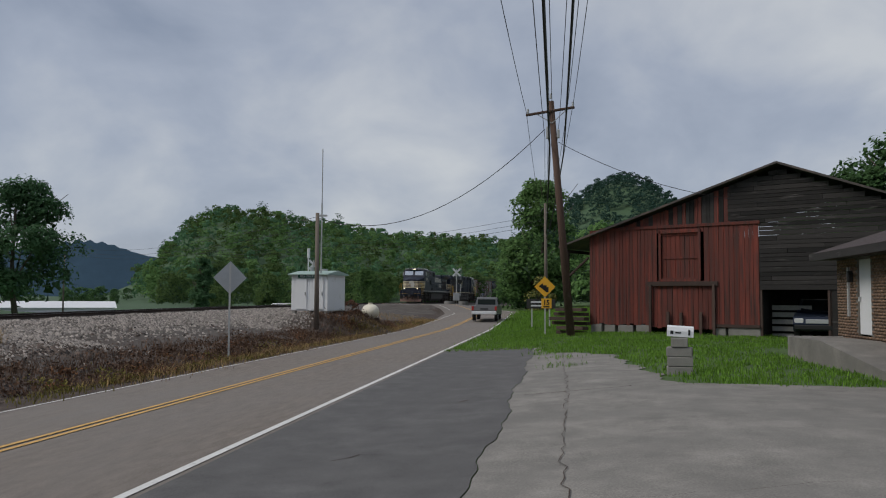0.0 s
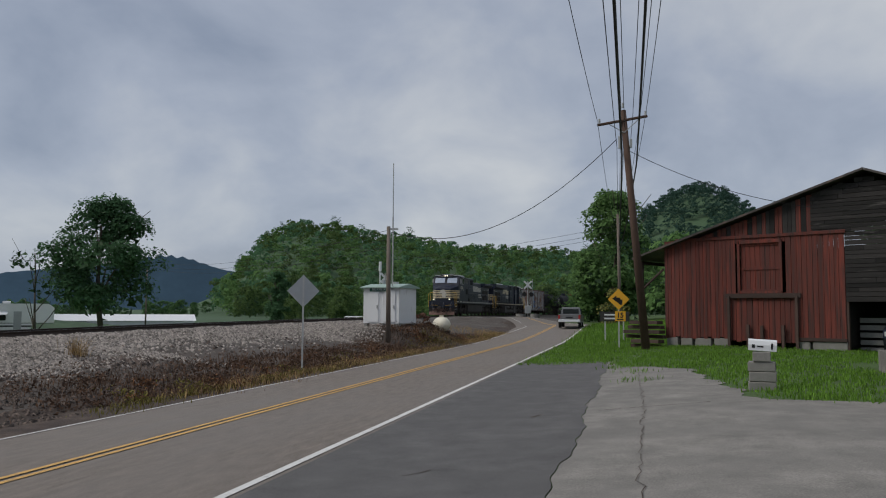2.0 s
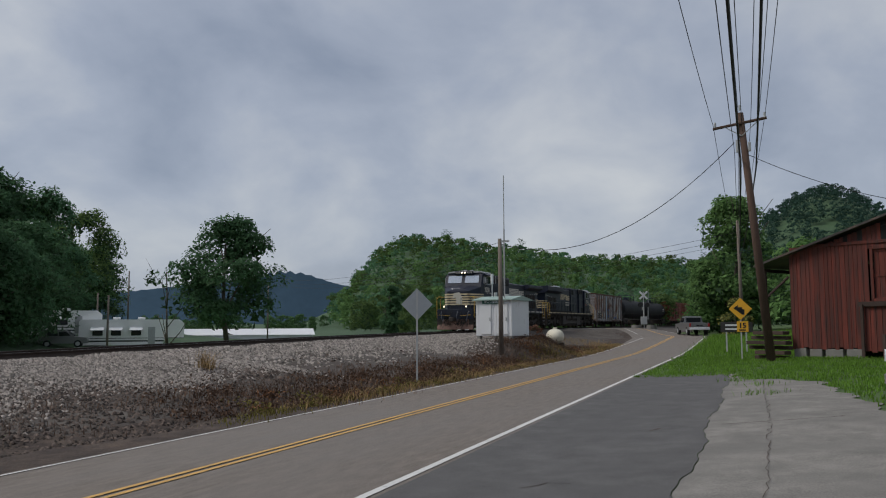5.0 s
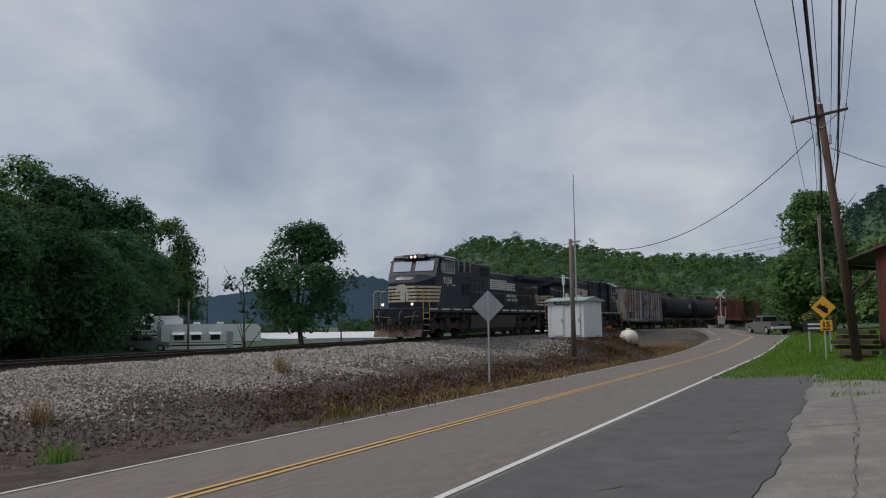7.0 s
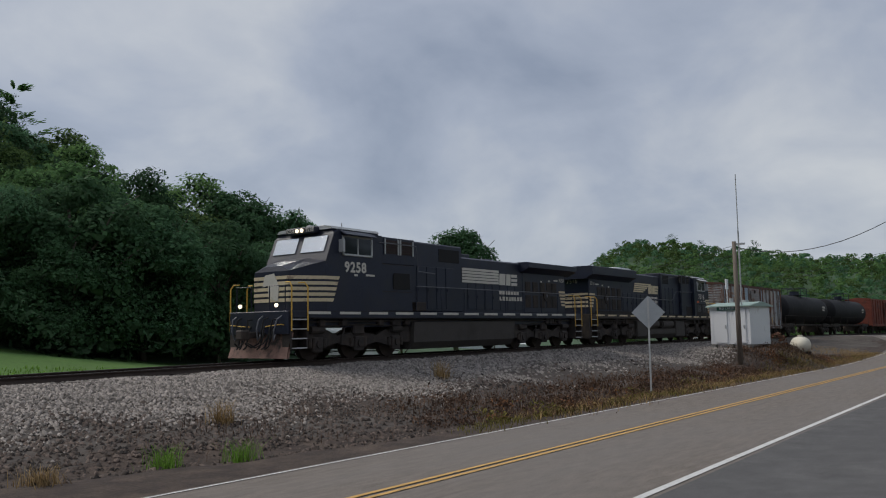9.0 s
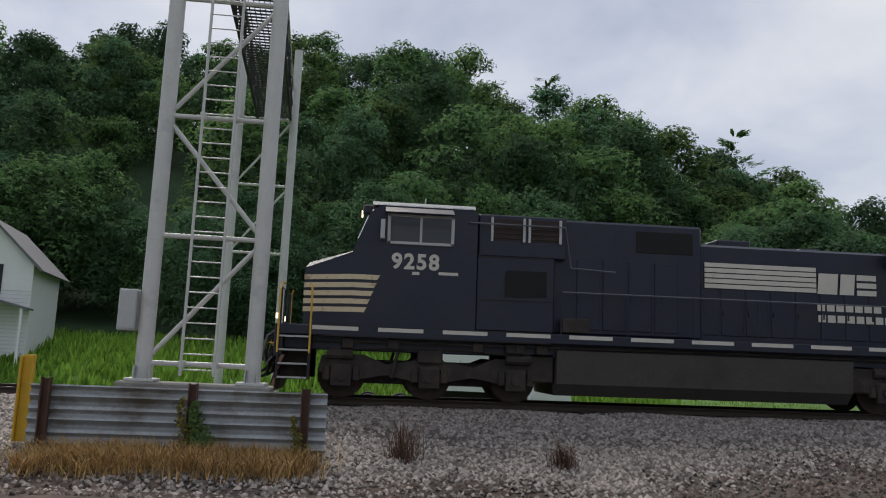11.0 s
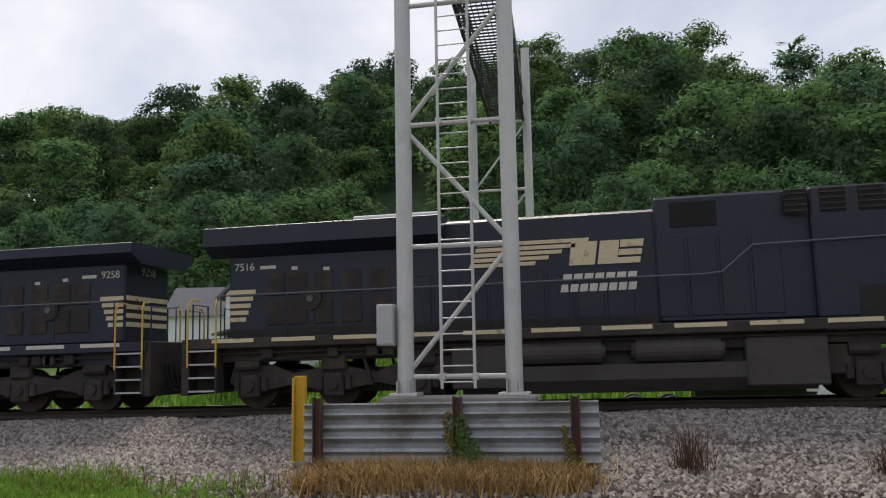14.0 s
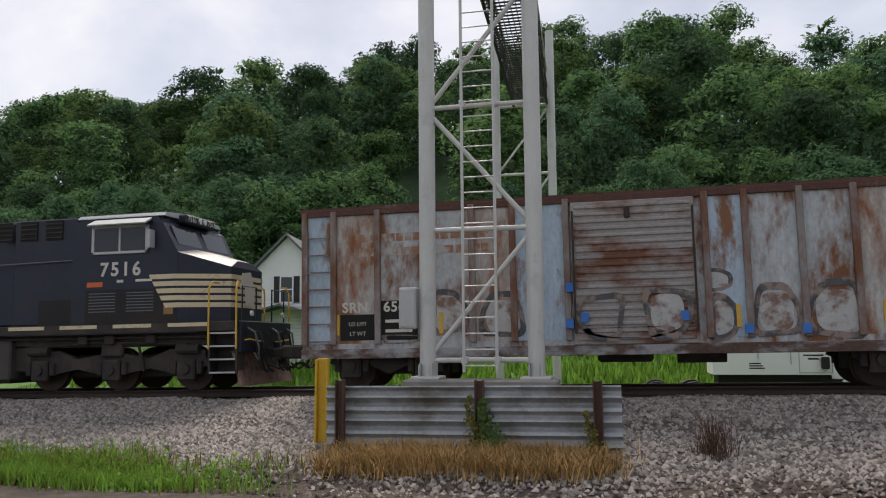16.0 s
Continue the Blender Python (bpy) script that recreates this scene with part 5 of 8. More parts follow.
            vs = [bm.verts.new((cx + math.copysign(abs(math.cos(a)) ** 0.6, math.cos(a)) * rx, y, cz + math.copysign(abs(math.sin(a)) ** 0.7, math.sin(a)) * rz)) for a in np.linspace(0, 6.283, 22)[:-1]]
            bm.faces.new(vs)
            part("sprayed_fill", bm, SPRAY, e, "pale sprayed lettering fill")
    return e


def tank_car(label):
    e = empty("tank_car", pose(0, 0, 0), label, "tank car", "train")
    bm = BM()
    R, L, zc = 1.4, 7.7, 2.55
    prof = [(-L, 0.05), (-L + 0.02, 0.6), (-L + 0.25, 1.1), (-L + 0.6, 1.36), (-L + 0.9, R), (L - 0.9, R), (L - 0.6, 1.36), (L - 0.25, 1.1), (L - 0.02, 0.6), (L, 0.05)]
    rings = [[bm.verts.new((x, r * math.cos(a), zc + r * math.sin(a))) for a in np.linspace(0, 2 * math.pi, 29)[:-1]] for x, r in prof]
    for a, b in zip(rings[:-1], rings[1:]):
        for i in range(28):
            bm.faces.new((a[i], b[i], b[(i + 1) % 28], a[(i + 1) % 28]))
    bm.faces.new(rings[0])
    bm.faces.new(rings[-1][::-1])
    bmesh.ops.recalc_face_normals(bm, faces=bm.faces)
    part("tank", bm, TANK_BLACK, e, "black cylindrical tank", smooth=True)
    bm = BM()
    cy(bm, (0, 0, zc + R - 0.1), (0, 0, zc + R + 0.45), 0.45, 18)
    bx(bm, -1.1, 1.1, -0.9, 0.9, zc + R + 0.05, zc + R + 0.1)
    for x in (-1.1, 1.1):
        for y in (-0.9, 0.9):
            cy(bm, (x, y, zc + R - 0.3), (x, y, zc + R + 0.75), 0.03, 6)
    tube(bm, [(-1.1, -0.9, zc + R + 0.75), (1.1, -0.9, zc + R + 0.75), (1.1, 0.9, zc + R + 0.75), (-1.1, 0.9, zc + R + 0.75), (-1.1, -0.9, zc + R + 0.75)], 0.03)
    part("dome_platform", bm, LOCO_BLACK, e)
    bm = BM()
    bx(bm, -8.3, -5.2, -1.3, 1.3, 0.85, 1.15, 0.02)
    bx(bm, 5.2, 8.3, -1.3, 1.3, 0.85, 1.15, 0.02)
    for s in (-1, 1):
        bx(bm, -8.2, 8.2, *sy(s, 1.15 - 0.05, 1.15 + 0.05), 0.98, 1.1)
        tube(bm, [(-8.2, s * 1.35, 1.9), (8.2, s * 1.35, 1.9)], 0.025)
        for x in (-8.2, -5, -2, 2, 5, 8.2):
            cy(bm, (x, s * 1.35, 1.0), (x, s * 1.35, 1.9), 0.02, 6)
    part("underframe", bm, LOCO_GRIME, e)
    side_bars(e, "stencil_bar", [(4.9, 5.9, 2.75, 2.95), (4.9, 5.7, 2.5, 2.65)], 1.4, LOCO_WHITE)
    for x in (-6.2, 6.2):
        wheelset_truck(e, x, LOCO_GRIME, (-0.88, 0.88), 0.46)
    coupler(e, 8.2, 1)
    coupler(e, -8.2, -1)
    return e


LAMP_GLOW = mat("lamp_glow", (1.0, 0.85, 0.6), 0.3, vary=0, bump=0, emit=1.6)
LENS = mat("clear_lamp_lens", (0.6, 0.6, 0.58), 0.2, vary=0, bump=0)
TANK_GREY = mat("dusty_fuel_tank", (0.062, 0.055, 0.05), 0.8, vary=0.3, scale=1.2, fine=18, dirt=(0.04, 0.034, 0.03), dirt_at=0.55, dirt_scale=1.2, dirt_width=0.3)
TANK_BLACK = mat("weathered_tank_black", (0.016, 0.016, 0.018), 0.7, vary=0.4, scale=1.0, fine=12, bump=0.03, dirt=(0.03, 0.028, 0.027), dirt_at=0.6, dirt_scale=0.8, spec=0.2)
INTAKE_DARK = mat("red_brown_intake_shade", (0.03, 0.016, 0.014), 0.8, vary=0.3)
BRASS = mat("faded_tan_plate", (0.28, 0.15, 0.06), 0.7, vary=0.2)
ORANGE = mat("orange_plate", (0.6, 0.12, 0.03), 0.6, vary=0.1)
PLOW = mat("rusty_plow", (0.2, 0.115, 0.09), 0.8, vary=0.4, scale=2, fine=18, dirt=(0.03, 0.025, 0.022), dirt_at=0.55, dirt_scale=1.5)
SILL_GRIME = mat("grimy_car_sill", (0.1, 0.06, 0.045), 0.85, vary=0.5, scale=2, fine=18, dirt=(0.32, 0.32, 0.33), dirt_at=0.53, dirt_scale=1.6, stretch=(0.5, 1, 1))
RUST_ROOF = mat("rusty_roof", (0.09, 0.04, 0.03), 0.85, vary=0.4, scale=2, fine=20, dirt=(0.25, 0.22, 0.2), dirt_at=0.66, dirt_scale=1.5)
BOX_BLUE = mat("faded_blue_grey_paint", (0.38, 0.4, 0.41), 0.75, vary=0.35, scale=2.5, fine=15, dirt=(0.17, 0.068, 0.03), dirt_at=0.535, dirt_scale=1.7, dirt_width=0.14, stretch=(1, 1, 0.45))
BOX_PALE = mat("faded_pale_blue_paint", (0.36, 0.45, 0.53), 0.75, vary=0.25, scale=2.5, fine=15, dirt=(0.2, 0.09, 0.045), dirt_at=0.6, dirt_scale=1.9, dirt_width=0.12, stretch=(1, 1, 0.4))
BOX_RUSTY = mat("rust_bled_grey_paint", (0.42, 0.41, 0.39), 0.8, vary=0.3, scale=2.5, fine=15, dirt=(0.22, 0.085, 0.035), dirt_at=0.5, dirt_scale=1.5, dirt_width=0.2, stretch=(1.4, 1, 0.5))
BOX_RIB = mat("rust_streaked_posts", (0.24, 0.22, 0.21), 0.8, vary=0.2, scale=2, fine=15, dirt=(0.15, 0.06, 0.03), dirt_at=0.5, dirt_scale=1.6, dirt_width=0.2, stretch=(1, 1, 0.4))
DOOR_RUST = mat("rusted_door_paint", (0.32, 0.3, 0.29), 0.8, vary=0.3, scale=3, fine=18, dirt=(0.15, 0.06, 0.032), dirt_at=0.53, dirt_scale=1.5, dirt_width=0.16, stretch=(0.6, 1, 1))
BOX_RED = mat("red_oxide_paint", (0.2, 0.05, 0.03), 0.8, vary=0.25, scale=1.5, dirt=(0.1, 0.04, 0.03), dirt_at=0.58)
BOX_BROWN = mat("brown_oxide_paint", (0.08, 0.045, 0.035), 0.85, vary=0.25, scale=1.5, dirt=(0.05, 0.03, 0.025), dirt_at=0.55)
GRAFFITI = mat("dark_spray_paint", (0.07, 0.07, 0.075), 0.7, vary=0.5, scale=4, dirt=(0.26, 0.2, 0.17), dirt_at=0.52, dirt_scale=3)
SPRAY = mat("pale_spray_paint", (0.42, 0.42, 0.41), 0.7, vary=0.25, scale=3, dirt=(0.2, 0.12, 0.09), dirt_at=0.55, dirt_scale=2.5)
FADED_RED = mat("faded_red_lettering", (0.3, 0.15, 0.09), 0.85, vary=0.3, scale=3, dirt=(0.38, 0.37, 0.35), dirt_at=0.55, dirt_scale=3)
BLUE = mat("blue_spray_paint", (0.03, 0.16, 0.5), 0.6, vary=0.2)

loco_lead = locomotive("black diesel locomotive with cream nose stripes, lit headlights", "9258", False)
loco_second = locomotive("dusty black diesel locomotive running long hood first", "7516", True)
car_box = boxcar("rust-streaked blue-grey boxcar with sprayed lettering", BOX_BLUE, BOX_RIB, True)
car_tank = tank_car("black tank car with a valve dome")
car_tank_next = tank_car("black tank car coupled behind another")
car_red = boxcar("red oxide boxcar with outside posts", BOX_RED, BOX_RED)
car_last = boxcar("dark weathered boxcar at the tail", BOX_BROWN, BOX_RED)
# ---- signal bridge and its retaining wall ----
YELLOW_STEEL = mat("yellow_painted_steel", (0.55, 0.33, 0.02), 0.6, vary=0.15, scale=3, dirt=(0.25, 0.17, 0.06), dirt_at=0.62, dirt_scale=4)
GRATING = mat("dark_steel_grating", (0.05, 0.05, 0.052), 0.7, 0.4, vary=0.2)


def bar(name, a, b, r, material, parent, seg=10, label=""):
    bm = BM()
    cy(bm, a, b, r, seg)
    return part(name, bm, material, parent, label, smooth=False)


def signal_bridge():
    e = empty("signal_bridge", pose(0, 2.0, 0), "galvanised tubular signal bridge over the track, with ladder", "signal bridge")
    near = [(-4.19, 15.3), (-2.1, 15.3)]
    far = [(-4.9, 28.5), (-2.92, 28.5)]
    for x, y in near:
        bar("leg", (x, y, 1.3), (x, y, 12.5), 0.16, STEEL, e, 18)
        bm = BM()
        bx(bm, x - 0.28, x + 0.28, y - 0.28, y + 0.28, 1.24, 1.3, 0.01)
        for dx in (-0.12, 0.12):
            prism(bm, [(x + dx - 0.01, 1.3), (x + dx + 0.01, 1.3), (x + dx + 0.01, 1.55), (x + dx - 0.01, 1.5)], "y", y - 0.26, y + 0.26)
        part("base_plate", bm, STEEL, e)
    for x, y in far:
        bar("leg", (x, y, float(ground_z(x, y + 2)) - 0.1), (x, y, 13.1), 0.15, STEEL, e, 16)
    for z in (1.6, 4.11, 6.56, 9.06, 11.4):
        bar("cross_tube", (near[0][0], 15.3, z), (near[1][0], 15.3, z), 0.05, STEEL, e)
    for z in (5.4, 7.9, 10.4):
        bar("cross_tube", (far[0][0], 28.5, z), (far[1][0], 28.5, z), 0.05, STEEL, e)
    for (xa, za), (xb, zb) in (((-4.05, 1.78), (-2.2, 3.95)), ((-2.2, 4.25), (-4.05, 6.35)), ((-4.05, 6.7), (-2.2, 8.9)), ((-2.2, 9.2), (-4.05, 11.2))):
        bar("brace_tube", (xa, 15.3, za), (xb, 15.3, zb), 0.05, STEEL, e)
    for za, zb in ((5.4, 7.9), (7.9, 10.4)):
        bar("brace_tube", (far[0][0], 28.5, za), (far[1][0], 28.5, zb), 0.04, STEEL, e)
    # ladder
    for x in (-3.45, -2.82):
        bar("ladder_rail", (x, 15.12, 1.38), (x, 15.12, 12.3), 0.03, STEEL, e)
    for i in range(36):
        bar("ladder_rung", (-3.45, 15.12, 1.5 + i * 0.3), (-2.82, 15.12, 1.5 + i * 0.3), 0.014, STEEL, e, 6)
    for z in (1.6, 6.56):
        for x in (-3.45, -2.82):
            bm = BM()
            bx(bm, x - 0.05, x + 0.05, 15.1, 15.3, z - 0.07, z + 0.07, 0.01)
            part("ladder_bracket", bm, STEEL, e)
    # catwalk trusses and grating over the track
    bm = BM()
    for k in range(60):
        y = 15.6 + k * 0.215
        f = k / 59
        x0, x1 = -3.5 - 0.75 * f, -2.3 - 0.75 * f
        bx(bm, x0, x1, y, y + 0.03, 10.42, 10.46)
    for f in np.linspace(0, 1, 9):
        x0, x1 = -3.5 - 0.75 * f, -2.3 - 0.75 * f
        y = 15.6 + 12.9 * f
        for i in range(2):
            bx(bm, x0 + i * (x1 - x0) - 0.02, x0 + i * (x1 - x0) + 0.02, y - 0.02, y + 0.02, 10.4, 11.6)
    for x in np.linspace(-3.5, -2.3, 10):
        cy(bm, (x, 15.4, 10.42), (x - 0.75, 28.5, 10.42), 0.012, 5)
    part("catwalk_grating", bm, GRATING, e, "dark grating catwalk")
    for x in (-3.5, -2.3):
        for z in (10.4, 11.0, 11.6):
            bar("truss_chord", (x, 15.3, z), (x - 0.75, 28.5, z), 0.045, GRATING if z < 11.5 else STEEL, e, 8)
    for k in range(9):
        f0, f1 = k / 9, (k + 1) / 9
        for x in (-3.5, -2.3):
            za, zb = (10.4, 11.6) if k % 2 else (11.6, 10.4)
            bar("truss_brace", (x - 0.75 * f0, 15.3 + 13.2 * f0, za), (x - 0.75 * f1, 15.3 + 13.2 * f1, zb), 0.03, GRATING, e, 6)
    bm = BM()
    bx(bm, -4.72, -4.38, 15.1, 15.4, 2.2, 3.0, 0.02)
    box = part("junction_box", bm, GREY_METAL, e, "light grey junction box")
    bm = BM()
    bx(bm, -4.7, -4.4, 15.08, 15.1, 2.24, 2.96, 0.005)
    part("box_door", bm, GREY_METAL, box)
    bm = BM()
    bx(bm, -4.6, -1.7, 14.9, 15.7, 0.1, 1.24, 0.03)
    part("footing", bm, BLOCK, e, "concrete footing")
    return e


signal_bridge()


def retaining_wall():
    e = empty("retaining_wall", pose(0, 2.0, 0), "corrugated galvanised steel retaining wall with rusty posts", "retaining wall")
    rows = 6
    for k in range(2):
        bm = BM()
        x0, x1 = (-5.55, -2.85) if k == 0 else (-2.85, -0.55)
        n = rows * 8
        prof = [(13.5 - 0.045 * math.cos(2 * math.pi * i / 8) - 0.03 * (i // 8 % 2), 0.05 + 1.17 * i / n) for i in range(n + 1)]
        xs = np.linspace(x0, x1, 3)
        vs = [[bm.verts.new((x, y, z + 0.006 * (x + 3))) for y, z in prof] for x in xs]
        for a, b in zip(vs[:-1], vs[1:]):
            for i in range(n):
                bm.faces.new((a[i], b[i], b[i + 1], a[i + 1]))
        o = part("corrugated_panel", bm, CORRUGATED, e)
        so = o.modifiers.new("thick", "SOLIDIFY")
        so.thickness = 0.006
    for x, lean in ((-5.27, 0.05), (-2.84, 0.0), (-0.92, -0.06)):
        bm = BM()
        for dx in (-0.075, 0.055):
            bx(bm, x + dx, x + dx + 0.02, 13.32, 13.44, -0.1, 1.32)
        bx(bm, x - 0.06, x + 0.06, 13.4, 13.42, -0.1, 1.3)
        o = part("post", bm, RUSTY_POST, e, "rusty steel post")
    return e


CORRUGATED = mat("corrugated_galvanised", (0.33, 0.35, 0.36), 0.55, 0.35, vary=0.2, scale=2, fine=20, bump=0.05, dirt=(0.16, 0.15, 0.13), dirt_at=0.58, dirt_scale=1.2, dirt_width=0.2)
RUSTY_POST = mat("rusty_post", (0.085, 0.045, 0.032), 0.85, vary=0.35, scale=4, fine=30)
retaining_wall()


def marker_post():
    e = empty("marker_post", pose(-5.73, 15.75, 0.2), "yellow painted steel channel post beside the wall", "post")
    bm = BM()
    bx(bm, -0.1, 0.1, -0.02, 0.02, 0, 1.48, 0.01)
    bx(bm, -0.12, -0.08, -0.1, 0.02, 0, 1.45, 0.01)
    bx(bm, 0.08, 0.12, -0.1, 0.02, 0, 1.48, 0.01)
    part("channel", bm, YELLOW_STEEL, e)


marker_post()


# ---- shelter, poles and signs ----
def equipment_shelter():
    e = empty("equipment_shelter", pose(48.0, 14.3, 1.08, 0, 0, -14), "white metal signal equipment shelter on blocks", "shelter")
    bm = BM()
    bx(bm, -1.05, 1.05, -1.25, 1.25, 0.1, 2.25, 0.02)
    part("body", bm, WHITE_PAINT, e)
    for i in range(12):
        y = -1.25 + i * 0.21
        bm = BM()
        bx(bm, -1.065, -1.05, y, y + 0.03, 0.15, 2.2)
        part("panel_rib", bm, WHITE_PAINT, e)
    bm = BM()
    prism(bm, [(-1.25, 2.22), (1.25, 2.22), (1.25, 2.28), (0, 2.5), (-1.25, 2.28)], "y", -1.4, 1.4)
    part("roof", bm, GREEN_ROOF, e, "pale green hipped roof")
    for y0 in (0.15, -1.0):
        bm = BM()
        bx(bm, -1.1, -1.05, y0, y0 + 0.75, 0.2, 2.05, 0.01)
        d = part("door", bm, WHITE_PAINT, e)
        bm = BM()
        bx(bm, -1.15, -1.1, y0 + 0.06, y0 + 0.12, 1.0, 1.2)
        part("handle", bm, GREY_METAL, d)
    bm = BM()
    bx(bm, -1.14, -1.09, -0.55, 0.75, 2.02, 2.26)
    sg = part("name_board", bm, SIGN_GREEN, e, "dark green station name board")
    words("name_letters", "BIG CREEK", 0.2, pose(-1.15, 0.1, 2.14, 90, 0, -90), WHITE_PAINT, sg)
    for x in (-0.9, 0.9):
        for y in (-1.1, 0, 1.1):
            bm = BM()
            bx(bm, x - 0.12, x + 0.12, y - 0.12, y + 0.12, -0.15, 0.12, 0.01)
            part("foundation_block", bm, BLOCK, e)
    bm = BM()
    cy(bm, (-1.0, -0.75, 0.9), (-1.0, -0.75, 6.5), 0.045, 8)
    cy(bm, (-1.0, -0.75, 6.4), (-1.0, -0.75, 9.75), 0.032, 6)
    part("antenna_mast", bm, GREY_METAL, e, "tall thin radio mast")
    bm = BM()
    cy(bm, (0.2, 0.85, 2.3), (0.2, 0.85, 3.6), 0.03, 8)
    cy(bm, (0.2, 0.85, 3.3), (0.2, 0.85, 3.9), 0.09, 10)
    part("gps_antenna", bm, WHITE_PAINT, e)
    bm = BM()
    cy(bm, (0.2, 0.6, 2.3), (0.2, 0.6, 2.75), 0.11, 10)
    part("roof_vent", bm, GREY_METAL, e)
    bm = BM()
    cy(bm, (0.2, -0.3, 2.4), (0.2, -0.3, 2.62), 0.18, 12)
    part("roof_vent", bm, GREY_METAL, e)


GREEN_ROOF = mat("pale_green_roof", (0.3, 0.4, 0.36), 0.6, vary=0.1)
SIGN_GREEN = mat("green_sign", (0.02, 0.09, 0.07), 0.5, vary=0.1)
WOOD_POLE = mat("weathered_pole", (0.17, 0.14, 0.115), 0.9, vary=0.3, scale=4, fine=30, stretch=(1, 1, 0.1))
BROWN_POLE = mat("brown_creosote_pole", (0.085, 0.05, 0.036), 0.9, vary=0.3, scale=4, fine=30, stretch=(1, 1, 0.1))
SIGN_BACK = mat("bare_aluminium_sign_back", (0.42, 0.44, 0.45), 0.5, 0.3, vary=0.1)
SIGN_YELLOW = mat("yellow_sign_face", (0.78, 0.4, 0.02), 0.5, vary=0.06)
SIGN_BLACK = mat("black_sign_ink", (0.01, 0.01, 0.01), 0.6, vary=0.05)
SIGN_BROWN = mat("dark_sign_face", (0.03, 0.03, 0.028), 0.6, vary=0.1)
WIRE = mat("black_cable", (0.012, 0.012, 0.012), 0.7, vary=0.1, bump=0)
equipment_shelter()


def wooden_pole(name, a, b, r, material, label):
    e = empty(name, pose(*a), label, "utility pole")
    d = Vector(b) - Vector(a)
    bm = BM()
    cy(bm, (0, 0, -0.3), d, r, 14, r * 0.72)
    part("shaft", bm, material, e, smooth=True)
    return e, d


def poles():
    e, d = wooden_pole("utility_pole", (37.61, -0.68, 0.35), (37.61, 0.22, 11.1), 0.19, BROWN_POLE, "leaning dark brown wooden utility pole with a crossarm")
    bm = BM()
    cy(bm, (-0.12, 2.05, 10.1), (-0.12, -0.18, 10.42), 0.065, 6)
    part("crossarm", bm, BROWN_POLE, e)
    for y, z in ((1.95, 10.2), (-0.1, 10.48), (0.9, 10.9)):
        bm = BM()
        cy(bm, (-0.12, y, z - 0.05), (-0.12, y, z + 0.18), 0.05, 8)
        part("insulator", bm, GREY_METAL, e)
    bm = BM()
    for y in (1.6, 0.1):
        cy(bm, (-0.14, y, 10.17 if y > 1 else 10.38), (-0.14, 0.85, 9.7), 0.02, 6)
    part("arm_brace", bm, GREY_METAL, e)
    bm = BM()
    cy(bm, (-0.05, 1.05, 9.0), (-0.05, 1.05, 9.55), 0.07, 10)
    bx(bm, -0.2, -0.05, 0.5, 0.62, 9.0, 9.4, 0.02)
    part("cutout_fuse", bm, GREY_METAL, e)
    wooden_pole("utility_pole", (73.5, 0.9, 0.8), (73.6, 1.0, 10.6), 0.16, WOOD_POLE, "grey wooden utility pole beyond the barn")
    e2, d2 = wooden_pole("utility_pole", (43.2, 12.94, 0.2), (43.19, 12.98, 6.6), 0.14, WOOD_POLE, "short grey wooden pole beside the white shelter")
    bm = BM()
    bx(bm, -0.06, 0.06, -0.5, 0.1, 6.2, 6.3)
    part("bracket", bm, GREY_METAL, e2)
    for x, y, h in ((105, 68, 9), (88, 79, 8), (62, 58, 6), (70, 67, 5.5)):
        z = float(ground_z(x, y))
        e3, _ = wooden_pole("utility_pole", (x, y, z), (x, y, z + h), 0.12, WOOD_POLE, "distant thin wooden pole in the meadow")


poles()


def cable(a, b, sag, r, label="thin black overhead power cable", n=18):
    bm = BM()
    a, b = Vector(a), Vector(b)
    pts = [a.lerp(b, i / n) - Vector((0, 0, 4 * sag * (i / n) * (1 - i / n))) for i in range(n + 1)]
    tube(bm, pts, r, 5)
    tagged(part("overhead_wire", bm, WIRE), label, "wire", "overhead wires")


for y0, z0, r in ((1.35, 10.6, 0.012), (0.3, 11.2, 0.012), (-0.8, 10.95, 0.012), (-0.55, 10.9, 0.012), (0.5, 9.4, 0.013), (-0.2, 10.6, 0.012), (0.15, 10.3, 0.012)):
    cable((37.5, y0, z0), (-16, y0 + (0.25 if y0 > 1 else -0.4 if y0 < 0 else -0.05), z0 + 0.3), 0.9, r)
    cable((37.6, y0, z0), (73.5, y0 * 0.4 + 0.8, z0 - 0.8), 0.5, r)
for y0, z0, r in ((0.28, 9.0, 0.042), (-0.35, 8.6, 0.034)):
    cable((37.5, y0, z0), (-16, y0 - 0.1, z0 + 0.5), 0.7, r, "thick black overhead telephone cable")
    cable((37.6, y0, z0), (73.5, 0.9, z0 - 1.2), 0.5, r, "thick black overhead telephone cable")
cable((37.6, 0.5, 9.8), (43.2, 12.9, 6.3), 1.9, 0.018, "black service cable to the shelter pole")
cable((37.6, -0.1, 9.2), (35.2, -9.0, 6.0), 0.6, 0.014, "thin service cable to the barn")
for dz in (0, 0.5, 0.9):
    cable((43.2, 12.95, 6.4 - dz), (105, 68, 9.0 - dz), 1.2, 0.012)
    cable((73.5, 0.95, 9.6 - dz), (120, 60, 9.5 - dz), 1.5, 0.014)


def diamond_sign():
    e = empty("road_sign", pose(26.42, 10.93, 0.05, 0, 0, 24), "back of a diamond warning sign on a steel post", "road sign")
    bm = BM()
    bx(bm, -0.03, 0.03, -0.03, 0.03, -0.1, 3.05)
    part("post", bm, STEEL, e)
    bm = BM()
    prism(bm, [(0, 2.0), (0.55, 2.56), (0, 3.12), (-0.55, 2.56)], "x", 0.035, 0.045)
    part("panel", bm, SIGN_BACK, e, "bare grey metal back")


